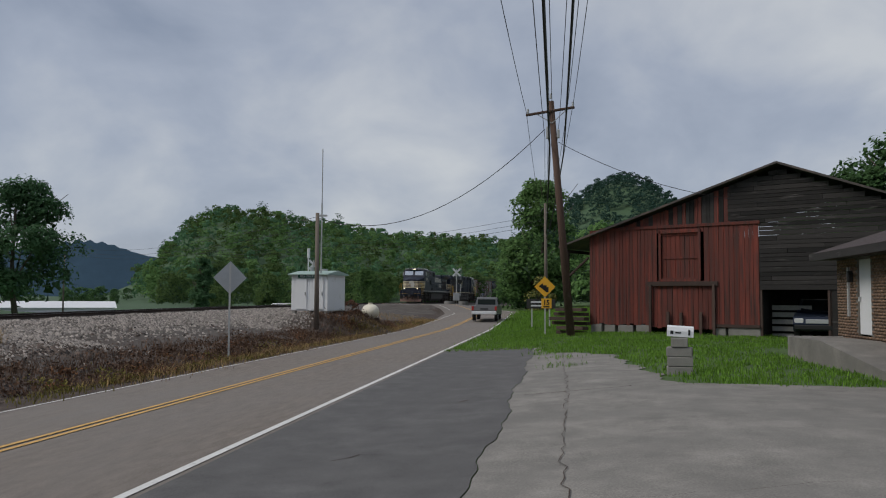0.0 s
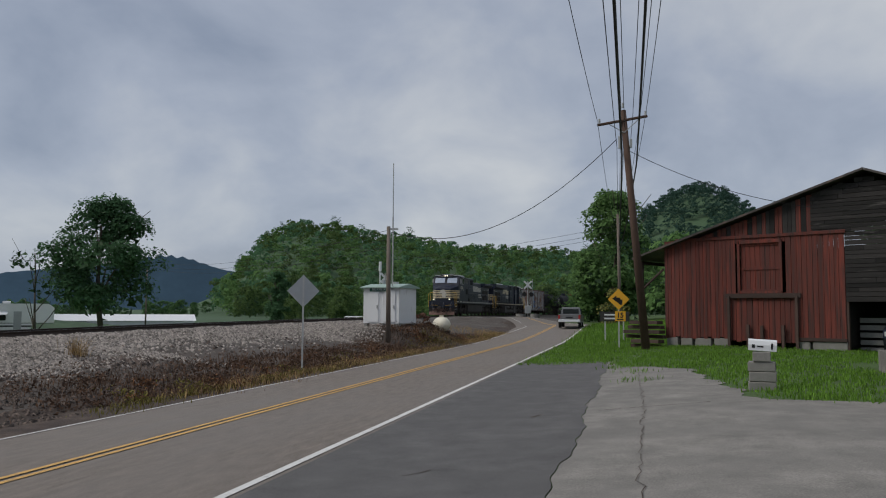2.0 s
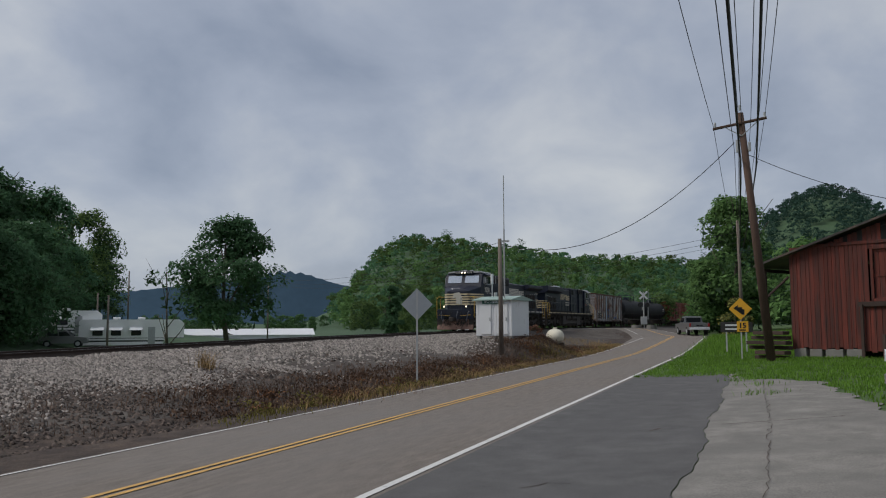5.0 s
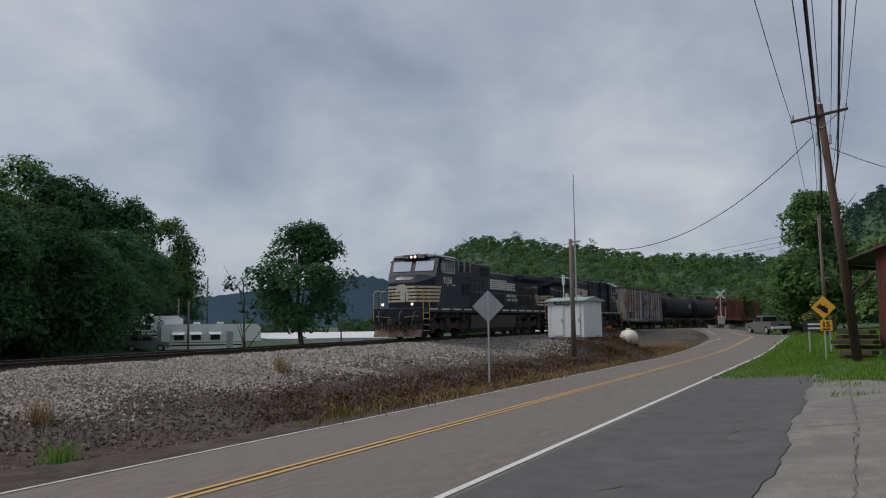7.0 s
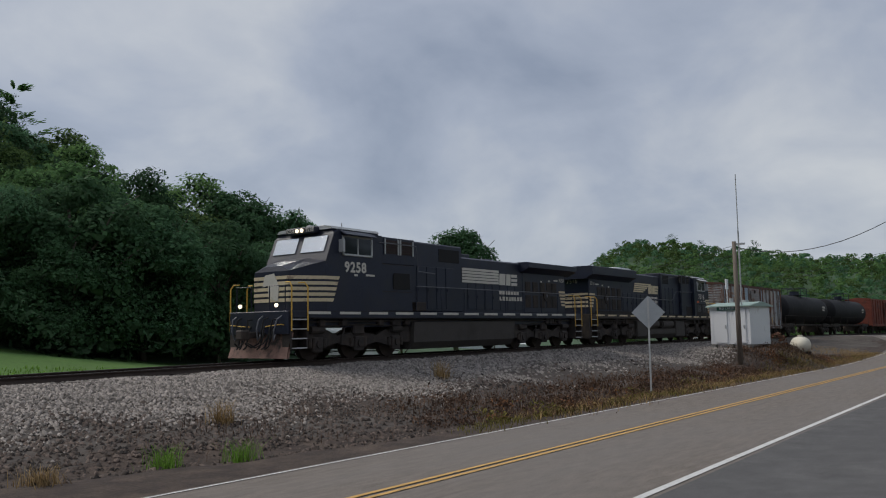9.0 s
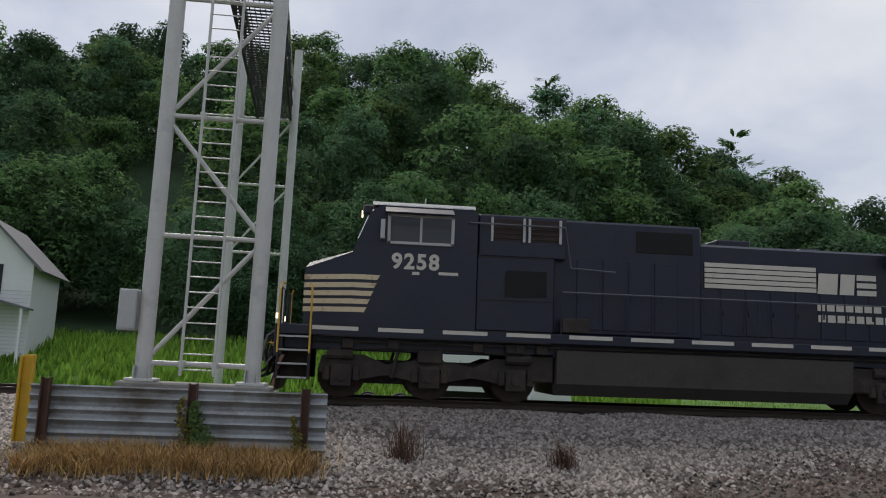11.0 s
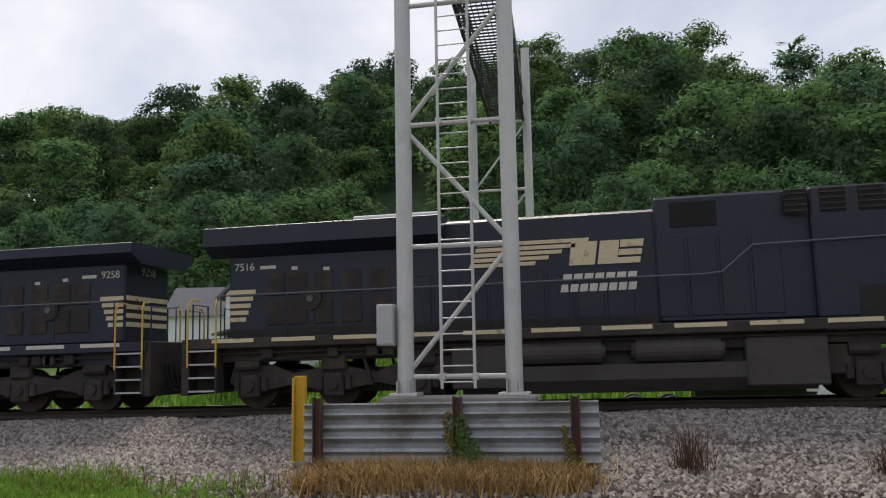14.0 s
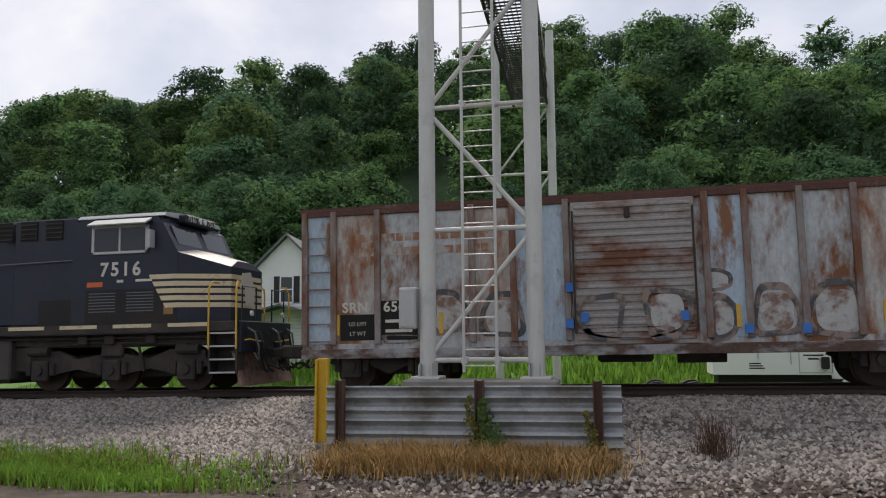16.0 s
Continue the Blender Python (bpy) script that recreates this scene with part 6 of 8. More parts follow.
def curve_sign():
    e = empty("road_sign", pose(41.1, 0.55, 0.25, 0, 0, -4), "yellow turn warning sign above a small speed plate", "road sign")
    bm = BM()
    bx(bm, -0.03, 0.03, -0.03, 0.03, -0.1, 2.8)
    part("post", bm, STEEL, e)
    bm = BM()
    prism(bm, [(0, 1.8), (0.52, 2.32), (0, 2.84), (-0.52, 2.32)], "x", -0.05, -0.035)
    pn = part("panel", bm, SIGN_YELLOW, e, "yellow diamond panel")
    bm = BM()
    prism(bm, [(-0.18, 2.05), (-0.08, 2.05), (-0.08, 2.4), (0.1, 2.4), (0.1, 2.5), (0.3, 2.35), (0.1, 2.2), (0.1, 2.3), (-0.18, 2.3)], "x", -0.056, -0.05)
    part("arrow", bm, SIGN_BLACK, pn, "black bent arrow")
    bm = BM()
    bx(bm, -0.05, -0.035, -0.33, 0.18, 1.25, 1.74)
    pl = part("speed_plate", bm, SIGN_YELLOW, e)
    words("speed_digits", "15", 0.34, pose(-0.055, -0.07, 1.53, 90, 0, -90), SIGN_BLACK, pl, 0.003, 0.01)
    bm = BM()
    bx(bm, -0.056, -0.05, -0.22, 0.08, 1.3, 1.36)
    part("unit_bar", bm, SIGN_BLACK, pl)
    e = empty("guide_sign", pose(49, 0.9, 0.4, 0, 0, -2), "low dark guide sign on two posts", "road sign")
    for y in (-0.5, 0.55):
        bm = BM()
        bx(bm, -0.04, 0.04, y - 0.04, y + 0.04, -0.1, 1.5)
        part("post", bm, STEEL, e)
    bm = BM()
    bx(bm, -0.07, -0.04, -0.85, 0.85, 1.0, 1.55, 0.01)
    pn = part("panel", bm, SIGN_BROWN, e)
    bm = BM()
    for z in (1.12, 1.34):
        bx(bm, -0.076, -0.07, -0.6, 0.6, z, z + 0.09)
    part("lettering_bar", bm, WHITE_PAINT, pn)


diamond_sign()
curve_sign()


def crossing_signal(x, y, rz, label):
    e = empty("crossing_signal", pose(x, y, float(ground_z(x, y)), 0, 0, rz), label, "crossing signal", "crossing signals")
    bm = BM()
    cy(bm, (0, 0, 0), (0, 0, 4.3), 0.06, 10)
    part("mast", bm, STEEL, e)
    bm = BM()
    for a in (45, -45):
        bx(bm, -0.02, 0.02, -0.62, 0.62, -0.1, 0.1, 0, pose(-0.09, 0, 3.9, a, 0, 0))
    part("crossbuck", bm, WHITE_PAINT, e, "white crossbuck boards")
    bm = BM()
    for y0 in (-0.4, 0.4):
        cy(bm, (-0.12, y0, 2.8), (-0.04, y0, 2.8), 0.26, 16)
    part("flasher_lamp", bm, SIGN_BLACK, e)
    bm = BM()
    bx(bm, -0.3, 0.3, -0.35, 0.35, 0.6, 1.5, 0.03)
    cy(bm, (0, -0.45, 1.15), (0, -0.55, 4.6), 0.05, 8, 0.03)
    part("gate_machine", bm, GREY_METAL, e)
    bm = BM()
    cy(bm, (0, -0.8, 0), (0, -0.8, 0.55), 0.6, 18)
    cy(bm, (0, 0.8, 0), (0, 0.8, 0.55), 0.6, 18)
    part("concrete_barrel", bm, BLOCK, e)


crossing_signal(94.5, 11.6, 10, "crossing signal with crossbuck, flashers and white barrels")
crossing_signal(74.0, 22.6, 190, "crossing signal on the far side of the rails")


def propane_tank():
    e = empty("propane_tank", pose(58.5, 13.5, float(ground_z(58.5, 13.5)), 0, 0, 25), "white horizontal propane tank on dark supports", "propane tank")
    bm = BM()
    prof = [(-1.2, 0.05), (-1.12, 0.3), (-0.95, 0.46), (-0.7, 0.52), (0.7, 0.52), (0.95, 0.46), (1.12, 0.3), (1.2, 0.05)]
    rings = [[bm.verts.new((x, r * math.cos(a), 0.75 + r * math.sin(a))) for a in np.linspace(0, 6.2832, 21)[:-1]] for x, r in prof]
    for a, b in zip(rings[:-1], rings[1:]):
        for i in range(20):
            bm.faces.new((a[i], b[i], b[(i + 1) % 20], a[(i + 1) % 20]))
    bm.faces.new(rings[0])
    bm.faces.new(rings[-1][::-1])
    bmesh.ops.recalc_face_normals(bm, faces=bm.faces)
    part("tank", bm, CREAM_WHITE, e, smooth=True)
    bm = BM()
    cy(bm, (0, 0, 1.25), (0, 0, 1.4), 0.16, 12)
    part("valve_dome", bm, CREAM_WHITE, e)
    for x in (-0.6, 0.6):
        bm = BM()
        bx(bm, x - 0.15, x + 0.15, -0.5, 0.5, -0.2, 0.32, 0.02)
        part("support", bm, TIE, e)


CREAM_WHITE = mat("cream_white_paint", (0.68, 0.64, 0.52), 0.5, vary=0.08)
propane_tank()
# ---- barn ----
RED_BOARD = mat("faded_red_barn_paint", (0.2, 0.04, 0.026), 0.85, vary=0.3, scale=1.5, fine=25, bump=0.4, dirt=(0.06, 0.03, 0.026), dirt_at=0.5, dirt_scale=1.8, dirt_width=0.28, per_object=0.25, stretch=(5, 5, 0.22))
GREY_BOARD = mat("weathered_dark_boards", (0.026, 0.023, 0.022), 0.9, vary=0.4, scale=1.5, fine=25, bump=0.4, dirt=(0.12, 0.11, 0.105), dirt_at=0.64, dirt_scale=1.6, per_object=0.6, stretch=(0.35, 1, 3))
OLD_WOOD = mat("old_grey_brown_wood", (0.07, 0.045, 0.037), 0.9, vary=0.35, scale=2, fine=25, per_object=0.3)
TIN_ROOF = mat("dark_tin_roof", (0.07, 0.06, 0.055), 0.6, 0.2, vary=0.3, scale=1.5, dirt=(0.14, 0.1, 0.08), dirt_at=0.6)
BARN = pose(35.9, -8.5, 0.36, 0, 0, 60)


def roof_z(u):
    """The gable's height over the barn floor, along its front."""
    return 7.3 - 0.31 * (u + 0.85) if u > -0.85 else 7.3 - 0.39 * (-0.85 - u)


def barn():
    e = empty("barn", BARN, "old barn with faded red boards and weathered dark gable", "barn")
    rng = random.Random(4)
    # stone and block footing with gaps
    for u0, u1 in ((0.0, 1.35), (1.45, 1.95), (4.95, 5.6), (5.75, 6.5), (6.65, 7.2), (7.35, 7.9)):
        bm = BM()
        bx(bm, u0, u1, -0.3, 0.0, -0.3, 0.46 + rng.uniform(-0.06, 0.06), 0.02)
        part("footing", bm, BLOCK, e)
    # vertical red boards
    u = 0.02
    while u < 7.85:
        w = rng.uniform(0.16, 0.24)
        lo = 0.45 + rng.uniform(-0.07, 0.05)
        spans = [(lo, 4.9)]
        if u + w > 1.95 and u < 4.85:
            spans = [(2.35, 4.9)]
        if u + w > 2.6 and u < 4.35:
            spans = [(2.35, 2.45), (4.62, 4.9)]
        for z0, z1 in spans:
            bm = BM()
            bx(bm, u, u + w - 0.012, -0.03, rng.uniform(-0.004, 0.008), z0, z1, 0.004)
            part("plank", bm, RED_BOARD, e)
        u += w
    # boards above the trim, up to the roof
    u = 0.02
    while u < 9.0:
        w = rng.uniform(0.16, 0.24)
        top = roof_z(u + w / 2) - 0.1
        if top > 4.98:
            bm = BM()
            bx(bm, u, u + w - 0.012, -0.05, rng.uniform(-0.02, -0.01), 4.9, top, 0.004)
            part("plank", bm, RED_BOARD if u > 1.2 and rng.random() < 0.8 else GREY_BOARD, e)
        u += w
    for a, b, z0, z1, y in ((-0.05, 7.4, 4.84, 4.98, 0.05), (1.75, 5.0, 2.22, 2.42, 0.09), (0.0, 1.9, 0.42, 0.56, 0.05)):
        bm = BM()
        bx(bm, a, b, 0.0, y, z0, z1, 0.01)
        part("trim_board", bm, RED_BOARD if z0 > 4 else OLD_WOOD, e)
    # hay door and its frame
    bm = BM()
    bx(bm, 2.62, 4.33, -0.09, -0.08, 2.45, 4.62)
    hd = part("hay_door", bm, RED_BOARD, e, "closed red hay door")
    for i in range(8):
        bm = BM()
        bx(bm, 2.62 + i * 0.215, 2.82 + i * 0.215, -0.08, -0.05, 2.45, 4.62)
        part("door_plank", bm, RED_BOARD, hd)
    for z in (2.5, 3.45, 4.5):
        bm = BM()
        bx(bm, 2.62, 4.33, -0.05, -0.02, z, z + 0.1)
        part("door_batten", bm, RED_BOARD, hd)
    for a, b, z0, z1 in ((2.5, 4.45, 4.6, 4.75), (2.5, 4.45, 2.42, 2.54), (2.5, 2.62, 2.42, 4.75), (4.33, 4.45, 2.42, 4.75)):
        bm = BM()
        bx(bm, a, b, 0.0, 0.06, z0, z1, 0.008)
        part("door_frame", bm, RED_BOARD, e)
    # lower double door with leaning posts
    u = 2.0
    while u < 4.8:
        w = rng.uniform(0.18, 0.26)
        bm = BM()
        bx(bm, u, u + w - 0.015, -0.06, -0.03, 0.35 + rng.uniform(-0.1, 0.05), 2.3, 0.004)
        part("plank", bm, RED_BOARD, e)
        u += w
    for u, lean in ((1.92, 0.04), (2.5, -0.05), (3.4, 0.03), (4.0, -0.04), (4.85, 0.05)):
        bm = BM()
        bx(bm, u - 0.06, u + 0.06, 0.05, 0.15, -0.35, rng.uniform(1.0, 1.5) if 2 < u < 4.5 else 2.3, 0.01)
        part("post", bm, OLD_WOOD, e)
    # dark horizontal boards to the right of the red front
    z = 2.05
    while z < 7.2:
        h = rng.uniform(0.15, 0.22)
        right = -6.5
        if z + h > roof_z(-6.5) - 0.1:
            right = -0.85 - (7.3 - z - h - 0.1) / 0.39
        left = 0.0
        if z > 4.9:
            left = min(1.3, -0.85 + (7.3 - z - h - 0.1) / 0.31)
        if left - right > 0.3:
            cut = rng.uniform(right + 0.2, left - 0.1)
            for a, b in ((right, cut), (cut + 0.01, left)):
                bm = BM()
                bx(bm, a, b, -0.03, rng.uniform(0.0, 0.02), z, z + h - 0.015, 0.004)
                part("board", bm, GREY_BOARD, e)
        z += h
    for u in (0.0, -2.72, -6.5):
        bm = BM()
        bx(bm, u - 0.08, u + 0.08, -0.2, -0.03, -0.3, 2.1)
        part("post", bm, OLD_WOOD, e)
    bm = BM()
    bx(bm, -6.5, -2.72, -0.06, -0.03, -0.3, 2.05)
    part("board_wall", bm, GREY_BOARD, e)
    # inside: back and side walls, a low slatted gate
    bm = BM()
    bx(bm, -6.5, 7.85, -12.2, -12.0, -0.3, 5.2)
    bx(bm, -6.6, -6.5, -12.2, -0.1, -0.3, 5.1)
    bx(bm, 7.75, 7.85, -12.2, -0.1, -0.3, 4.5)
    bx(bm, 0.0, 0.1, -8.0, -0.35, -0.3, 4.0)
    part("side_wall", bm, GREY_BOARD, e)
    bm = BM()
    for i in range(5):
        bx(bm, -1.75, -0.15, -1.2, -1.16, 0.0 + i * 0.3, 0.2 + i * 0.3)
    part("slatted_gate", bm, mat("pale_slats", (0.3, 0.29, 0.28), 0.9, vary=0.3), e, "pale grey slatted gate inside")
    # roof in two slopes
    bm = BM()
    prism(bm, [(9.5, roof_z(9.5)), (9.5, roof_z(9.5) + 0.09), (-0.85, 7.39), (-0.85, 7.3)], "y", -12.5, 0.35)
    prism(bm, [(-0.85, 7.3), (-0.85, 7.39), (-7.0, roof_z(-7.0) + 0.09), (-7.0, roof_z(-7.0))], "y", -12.5, 0.35)
    part("roof", bm, TIN_ROOF, e, "dark tin roof")
    bm = BM()
    bx(bm, 9.3, 9.42, -12, 0.2, 3.9, 4.05)
    part("eave_beam", bm, OLD_WOOD, e)
    # lean-to on the left with posts, brace and stacked boards
    for u, y in ((9.2, 0.0), (9.2, -4.0), (9.2, -8.0)):
        bm = BM()
        bx(bm, u - 0.07, u + 0.07, y - 0.14, y, -0.3, 4.0)
        part("post", bm, OLD_WOOD, e)
    bm = BM()
    cy(bm, (9.2, 0.05, 2.6), (8.0, 0.05, 3.6), 0.06, 6)
    part("brace", bm, OLD_WOOD, e)
    for i in range(7):
        bm = BM()
        bx(bm, 8.0 + rng.uniform(-0.1, 0.1), 9.6 + rng.uniform(-0.2, 0.3), 0.1, 0.25 + rng.uniform(0, 0.5), -0.3 + i * 0.22, -0.14 + i * 0.22, 0.01)
        part("stacked_board", bm, OLD_WOOD, e)
    bm = BM()
    bx(bm, 7.9, 9.2, -5, -4.9, -0.3, 4.0)
    part("lean_to_wall", bm, GREY_BOARD, e)


barn()

# ---- brick building, ramp, mailbox ----
BRICK = mat("brown_brick", (0.16, 0.1, 0.065), 0.9, vary=0.2, scale=6, fine=40, per_object=0.25, island=0.25)
MORTAR = mat("mortar", (0.16, 0.145, 0.125), 0.95, vary=0.15)
SHINGLE = mat("brown_shingles", (0.05, 0.036, 0.034), 0.9, vary=0.3, scale=4, fine=25, bump=0.6)


def brick_building():
    e = empty("brick_building", pose(24.0, -7.75, 0.35), "single-storey brown brick building with shingle roof", "building")
    bm = BM()
    bx(bm, -1.5, 0.0, -9, -0.02, -0.4, 2.75)
    bx(bm, -12, -2.4, -9, -0.02, -0.4, 2.75)
    bx(bm, -2.5, -1.4, -9, -0.3, -0.4, 2.75)
    bx(bm, -2.5, -1.4, -0.32, -0.02, 2.68, 2.75)
    part("wall", bm, MORTAR, e)
    # running-bond bricks on the road side, joined
    rng = np.random.default_rng(2)
    V, F, o = [], [], 0
    for r in range(40):
        x = -9.0 + (0.11 if r % 2 else 0)
        while x < -0.02:
            x1 = min(x + 0.205, 0.0)
            z = -0.35 + r * 0.077
            if not (x1 > -2.4 and x < -1.5 and z > 0.7):
                q = np.array([[a, b, c] for a in (x, x1) for b in (-0.03, 0.0 + rng.uniform(-0.002, 0.003)) for c in (z, z + 0.065)])
                V.append(q)
                F.append(np.array([[2, 3, 7, 6], [0, 1, 3, 2], [4, 6, 7, 5], [1, 5, 7, 3], [0, 2, 6, 4]]) + o)
                o += 8
            x += 0.215
    mesh_from("bricks", np.concatenate(V), np.concatenate(F), BRICK, kind="stuff", parent=e, label="running-bond brown bricks")
    bm = BM()
    bx(bm, -2.4, -1.5, -0.12, -0.06, 0.75, 2.68, 0.01)
    d = part("door", bm, WHITE_PAINT, e, "white door")
    bm = BM()
    bx(bm, -1.62, -1.56, -0.06, 0.0, 1.6, 1.72)
    part("handle", bm, GREY_METAL, d)
    bm = BM()
    bx(bm, -1.0, -0.9, 0.0, 0.05, 1.2, 2.5)
    part("downpipe", bm, GREY_METAL, e)
    bm = BM()
    bx(bm, -1.25, -1.1, 0.0, 0.12, 2.1, 2.4, 0.02)
    part("wall_lamp", bm, SIGN_BLACK, e)
    bm = BM()
    prism(bm, [(0.55, 2.75), (0.55, 2.93), (-4.5, 4.6), (-9.6, 2.93), (-9.6, 2.75)], "x", -12.5, 0.5)
    part("roof", bm, SHINGLE, e, "brown shingle roof")
    bm = BM()
    bx(bm, -12.5, 0.5, 0.5, 0.58, 2.72, 2.92)
    part("fascia", bm, GREY_BOARD, e)
    bm = BM()
    cy(bm, (-2.2, -2.4, 3.5), (-2.2, -2.4, 4.4), 0.05, 8)
    cy(bm, (-2.2, -2.4, 4.35), (-2.2, -2.4, 4.5), 0.1, 10)
    part("vent_pipe", bm, GREY_METAL, e)


brick_building()


def ramp():
    e = empty("concrete_ramp", pose(0, 0, 0), "grey concrete ramp up to the brick building", "ramp")
    bm = BM()
    prism(bm, [(15.5, 0.2), (23.4, 0.2), (23.4, 0.98), (20.8, 1.0), (15.5, 0.45)], "y", -7.7, -6.3)
    part("slab", bm, CONCRETE, e)
    bm = BM()
    bx(bm, 23.4, 23.6, -7.7, -6.3, 0.1, 1.0, 0.02)
    part("end_wall", bm, BLOCK, e)


ramp()


def mailbox():
    e = empty("mailbox", pose(17.9, -2.62, 0.42, 0, 0, -8), "white mailbox on a pillar of grey concrete blocks", "mailbox")
    rng = random.Random(1)
    for i in range(4):
        bm = BM()
        w = 0.26 if i < 3 else 0.17
        bx(bm, -0.2, 0.2, -w, w, -0.05 + i * 0.2, 0.14 + i * 0.2, 0.012)
        o = part("block", bm, BLOCK, e)
        o.matrix_basis = pose(rng.uniform(-0.02, 0.02), rng.uniform(-0.02, 0.02), 0, 0, 0, rng.uniform(-4, 4))
    bm = BM()
    prism(bm, [(-0.11, 0), (0.11, 0), (0.11, 0.12), (0.08, 0.2), (0, 0.23), (-0.08, 0.2), (-0.11, 0.12)], "y", -0.27, 0.27)
    o = part("box", bm, WHITE_PAINT, e, "white metal box")
    o.matrix_basis = pose(0, 0, 0.76, 3, 0, 0)
    bm = BM()
    bx(bm, -0.118, -0.112, 0.14, 0.2, 0.05, 0.12)
    bx(bm, -0.118, -0.112, -0.2, -0.16, 0.04, 0.16)
    bx(bm, -0.118, -0.112, -0.02, 0.1, 0.07, 0.1)
    part("marking_bar", bm, SIGN_BLACK, o)


mailbox()


# ---- vehicles ----
def tyre(parent, x, y, r, w=0.24, dz=0.0):
    bm = BM()
    cy(bm, (x, y - w / 2, r + dz), (x, y + w / 2, r + dz), r, 20)
    t = part("wheel", bm, TYRE, parent)
    bm = BM()
    s = 1 if y > 0 else -1
    cy(bm, (x, y + s * w / 2, r + dz), (x, y + s * (w / 2 + 0.012), r + dz), r * 0.6, 14)
    part("rim", bm, GREY_METAL, t)


TYRE = mat("tyre_rubber", (0.02, 0.02, 0.02), 0.9, vary=0.2)
CAR_SILVER = mat("silver_grey_car_paint", (0.2, 0.2, 0.2), 0.35, 0.4, vary=0.05, bump=0)
CAR_WHITE = mat("white_car_paint", (0.8, 0.81, 0.82), 0.35, vary=0.04, bump=0)
CAR_NAVY = mat("dark_blue_car_paint", (0.012, 0.018, 0.035), 0.3, 0.2, vary=0.05, bump=0)
TAIL_RED = mat("tail_lamp_red", (0.4, 0.02, 0.015), 0.3, vary=0, bump=0)


def lower_body(bm, outline, half, tuck=0.06):
    vs = prism(bm, outline, "y", -half, half)
    for v in vs:
        if v.co.z > 0.95:
            v.co.y *= 1 - tuck * (v.co.z - 0.95) / 0.5
    return vs


def pickup():
    e = empty("pickup_truck", pose(0, 0, 0), "silver-grey pickup truck with a chrome rear bumper", "pickup truck")
    bm = BM()
    lower_body(bm, [(-2.75, 0.5), (2.65, 0.45), (2.75, 0.7), (2.7, 1.02), (1.35, 1.12), (0.9, 1.14), (-0.55, 1.14), (-0.55, 0.78), (-2.7, 0.78)], 0.95, 0.02)
    for s in (-1, 1):
        bx(bm, -2.72, -0.55, *sy(s, 0.84, 0.95), 0.75, 1.16, 0.02)
    bx(bm, -2.74, -2.66, -0.9, 0.9, 0.75, 1.15, 0.02)
    part("body", bm, CAR_SILVER, e)
    bm = BM()
    vs = prism(bm, [(-0.6, 1.12), (1.2, 1.12), (0.55, 1.72), (0.4, 1.77), (-0.4, 1.77), (-0.55, 1.7)], "y", -0.9, 0.9)
    for v in vs:
        if v.co.z > 1.5:
            v.co.y *= 0.85
    part("cab", bm, CAR_SILVER, e)
    bm = BM()
    bx(bm, -0.62, -0.58, -0.68, 0.68, 1.22, 1.62, 0.01)
    part("rear_window", bm, WINDOW, e)
    for s in (-1, 1):
        bm = BM()
        prism(bm, [(-0.45, 1.2), (0.95, 1.2), (0.5, 1.62), (-0.42, 1.62)], "y", *sy(s, 0.8, 0.885))
        part("side_window", bm, WINDOW, e)
        bm = BM()
        bx(bm, -2.78, -2.72, *sy(s, 0.78, 0.94), 0.8, 1.1, 0.01)
        part("tail_lamp", bm, TAIL_RED, e)
        for x in (-1.75, 1.75):
            tyre(e, x, s * 0.84, 0.38)
    bm = BM()
    bx(bm, -2.9, -2.72, -0.93, 0.93, 0.5, 0.72, 0.03)
    part("rear_bumper", bm, WHITE_PAINT, e, "bright rear bumper")
    bm = BM()
    bx(bm, -2.77, -2.73, -0.3, 0.3, 0.85, 0.95)
    part("tailgate_handle", bm, SIGN_BLACK, e)
    return e


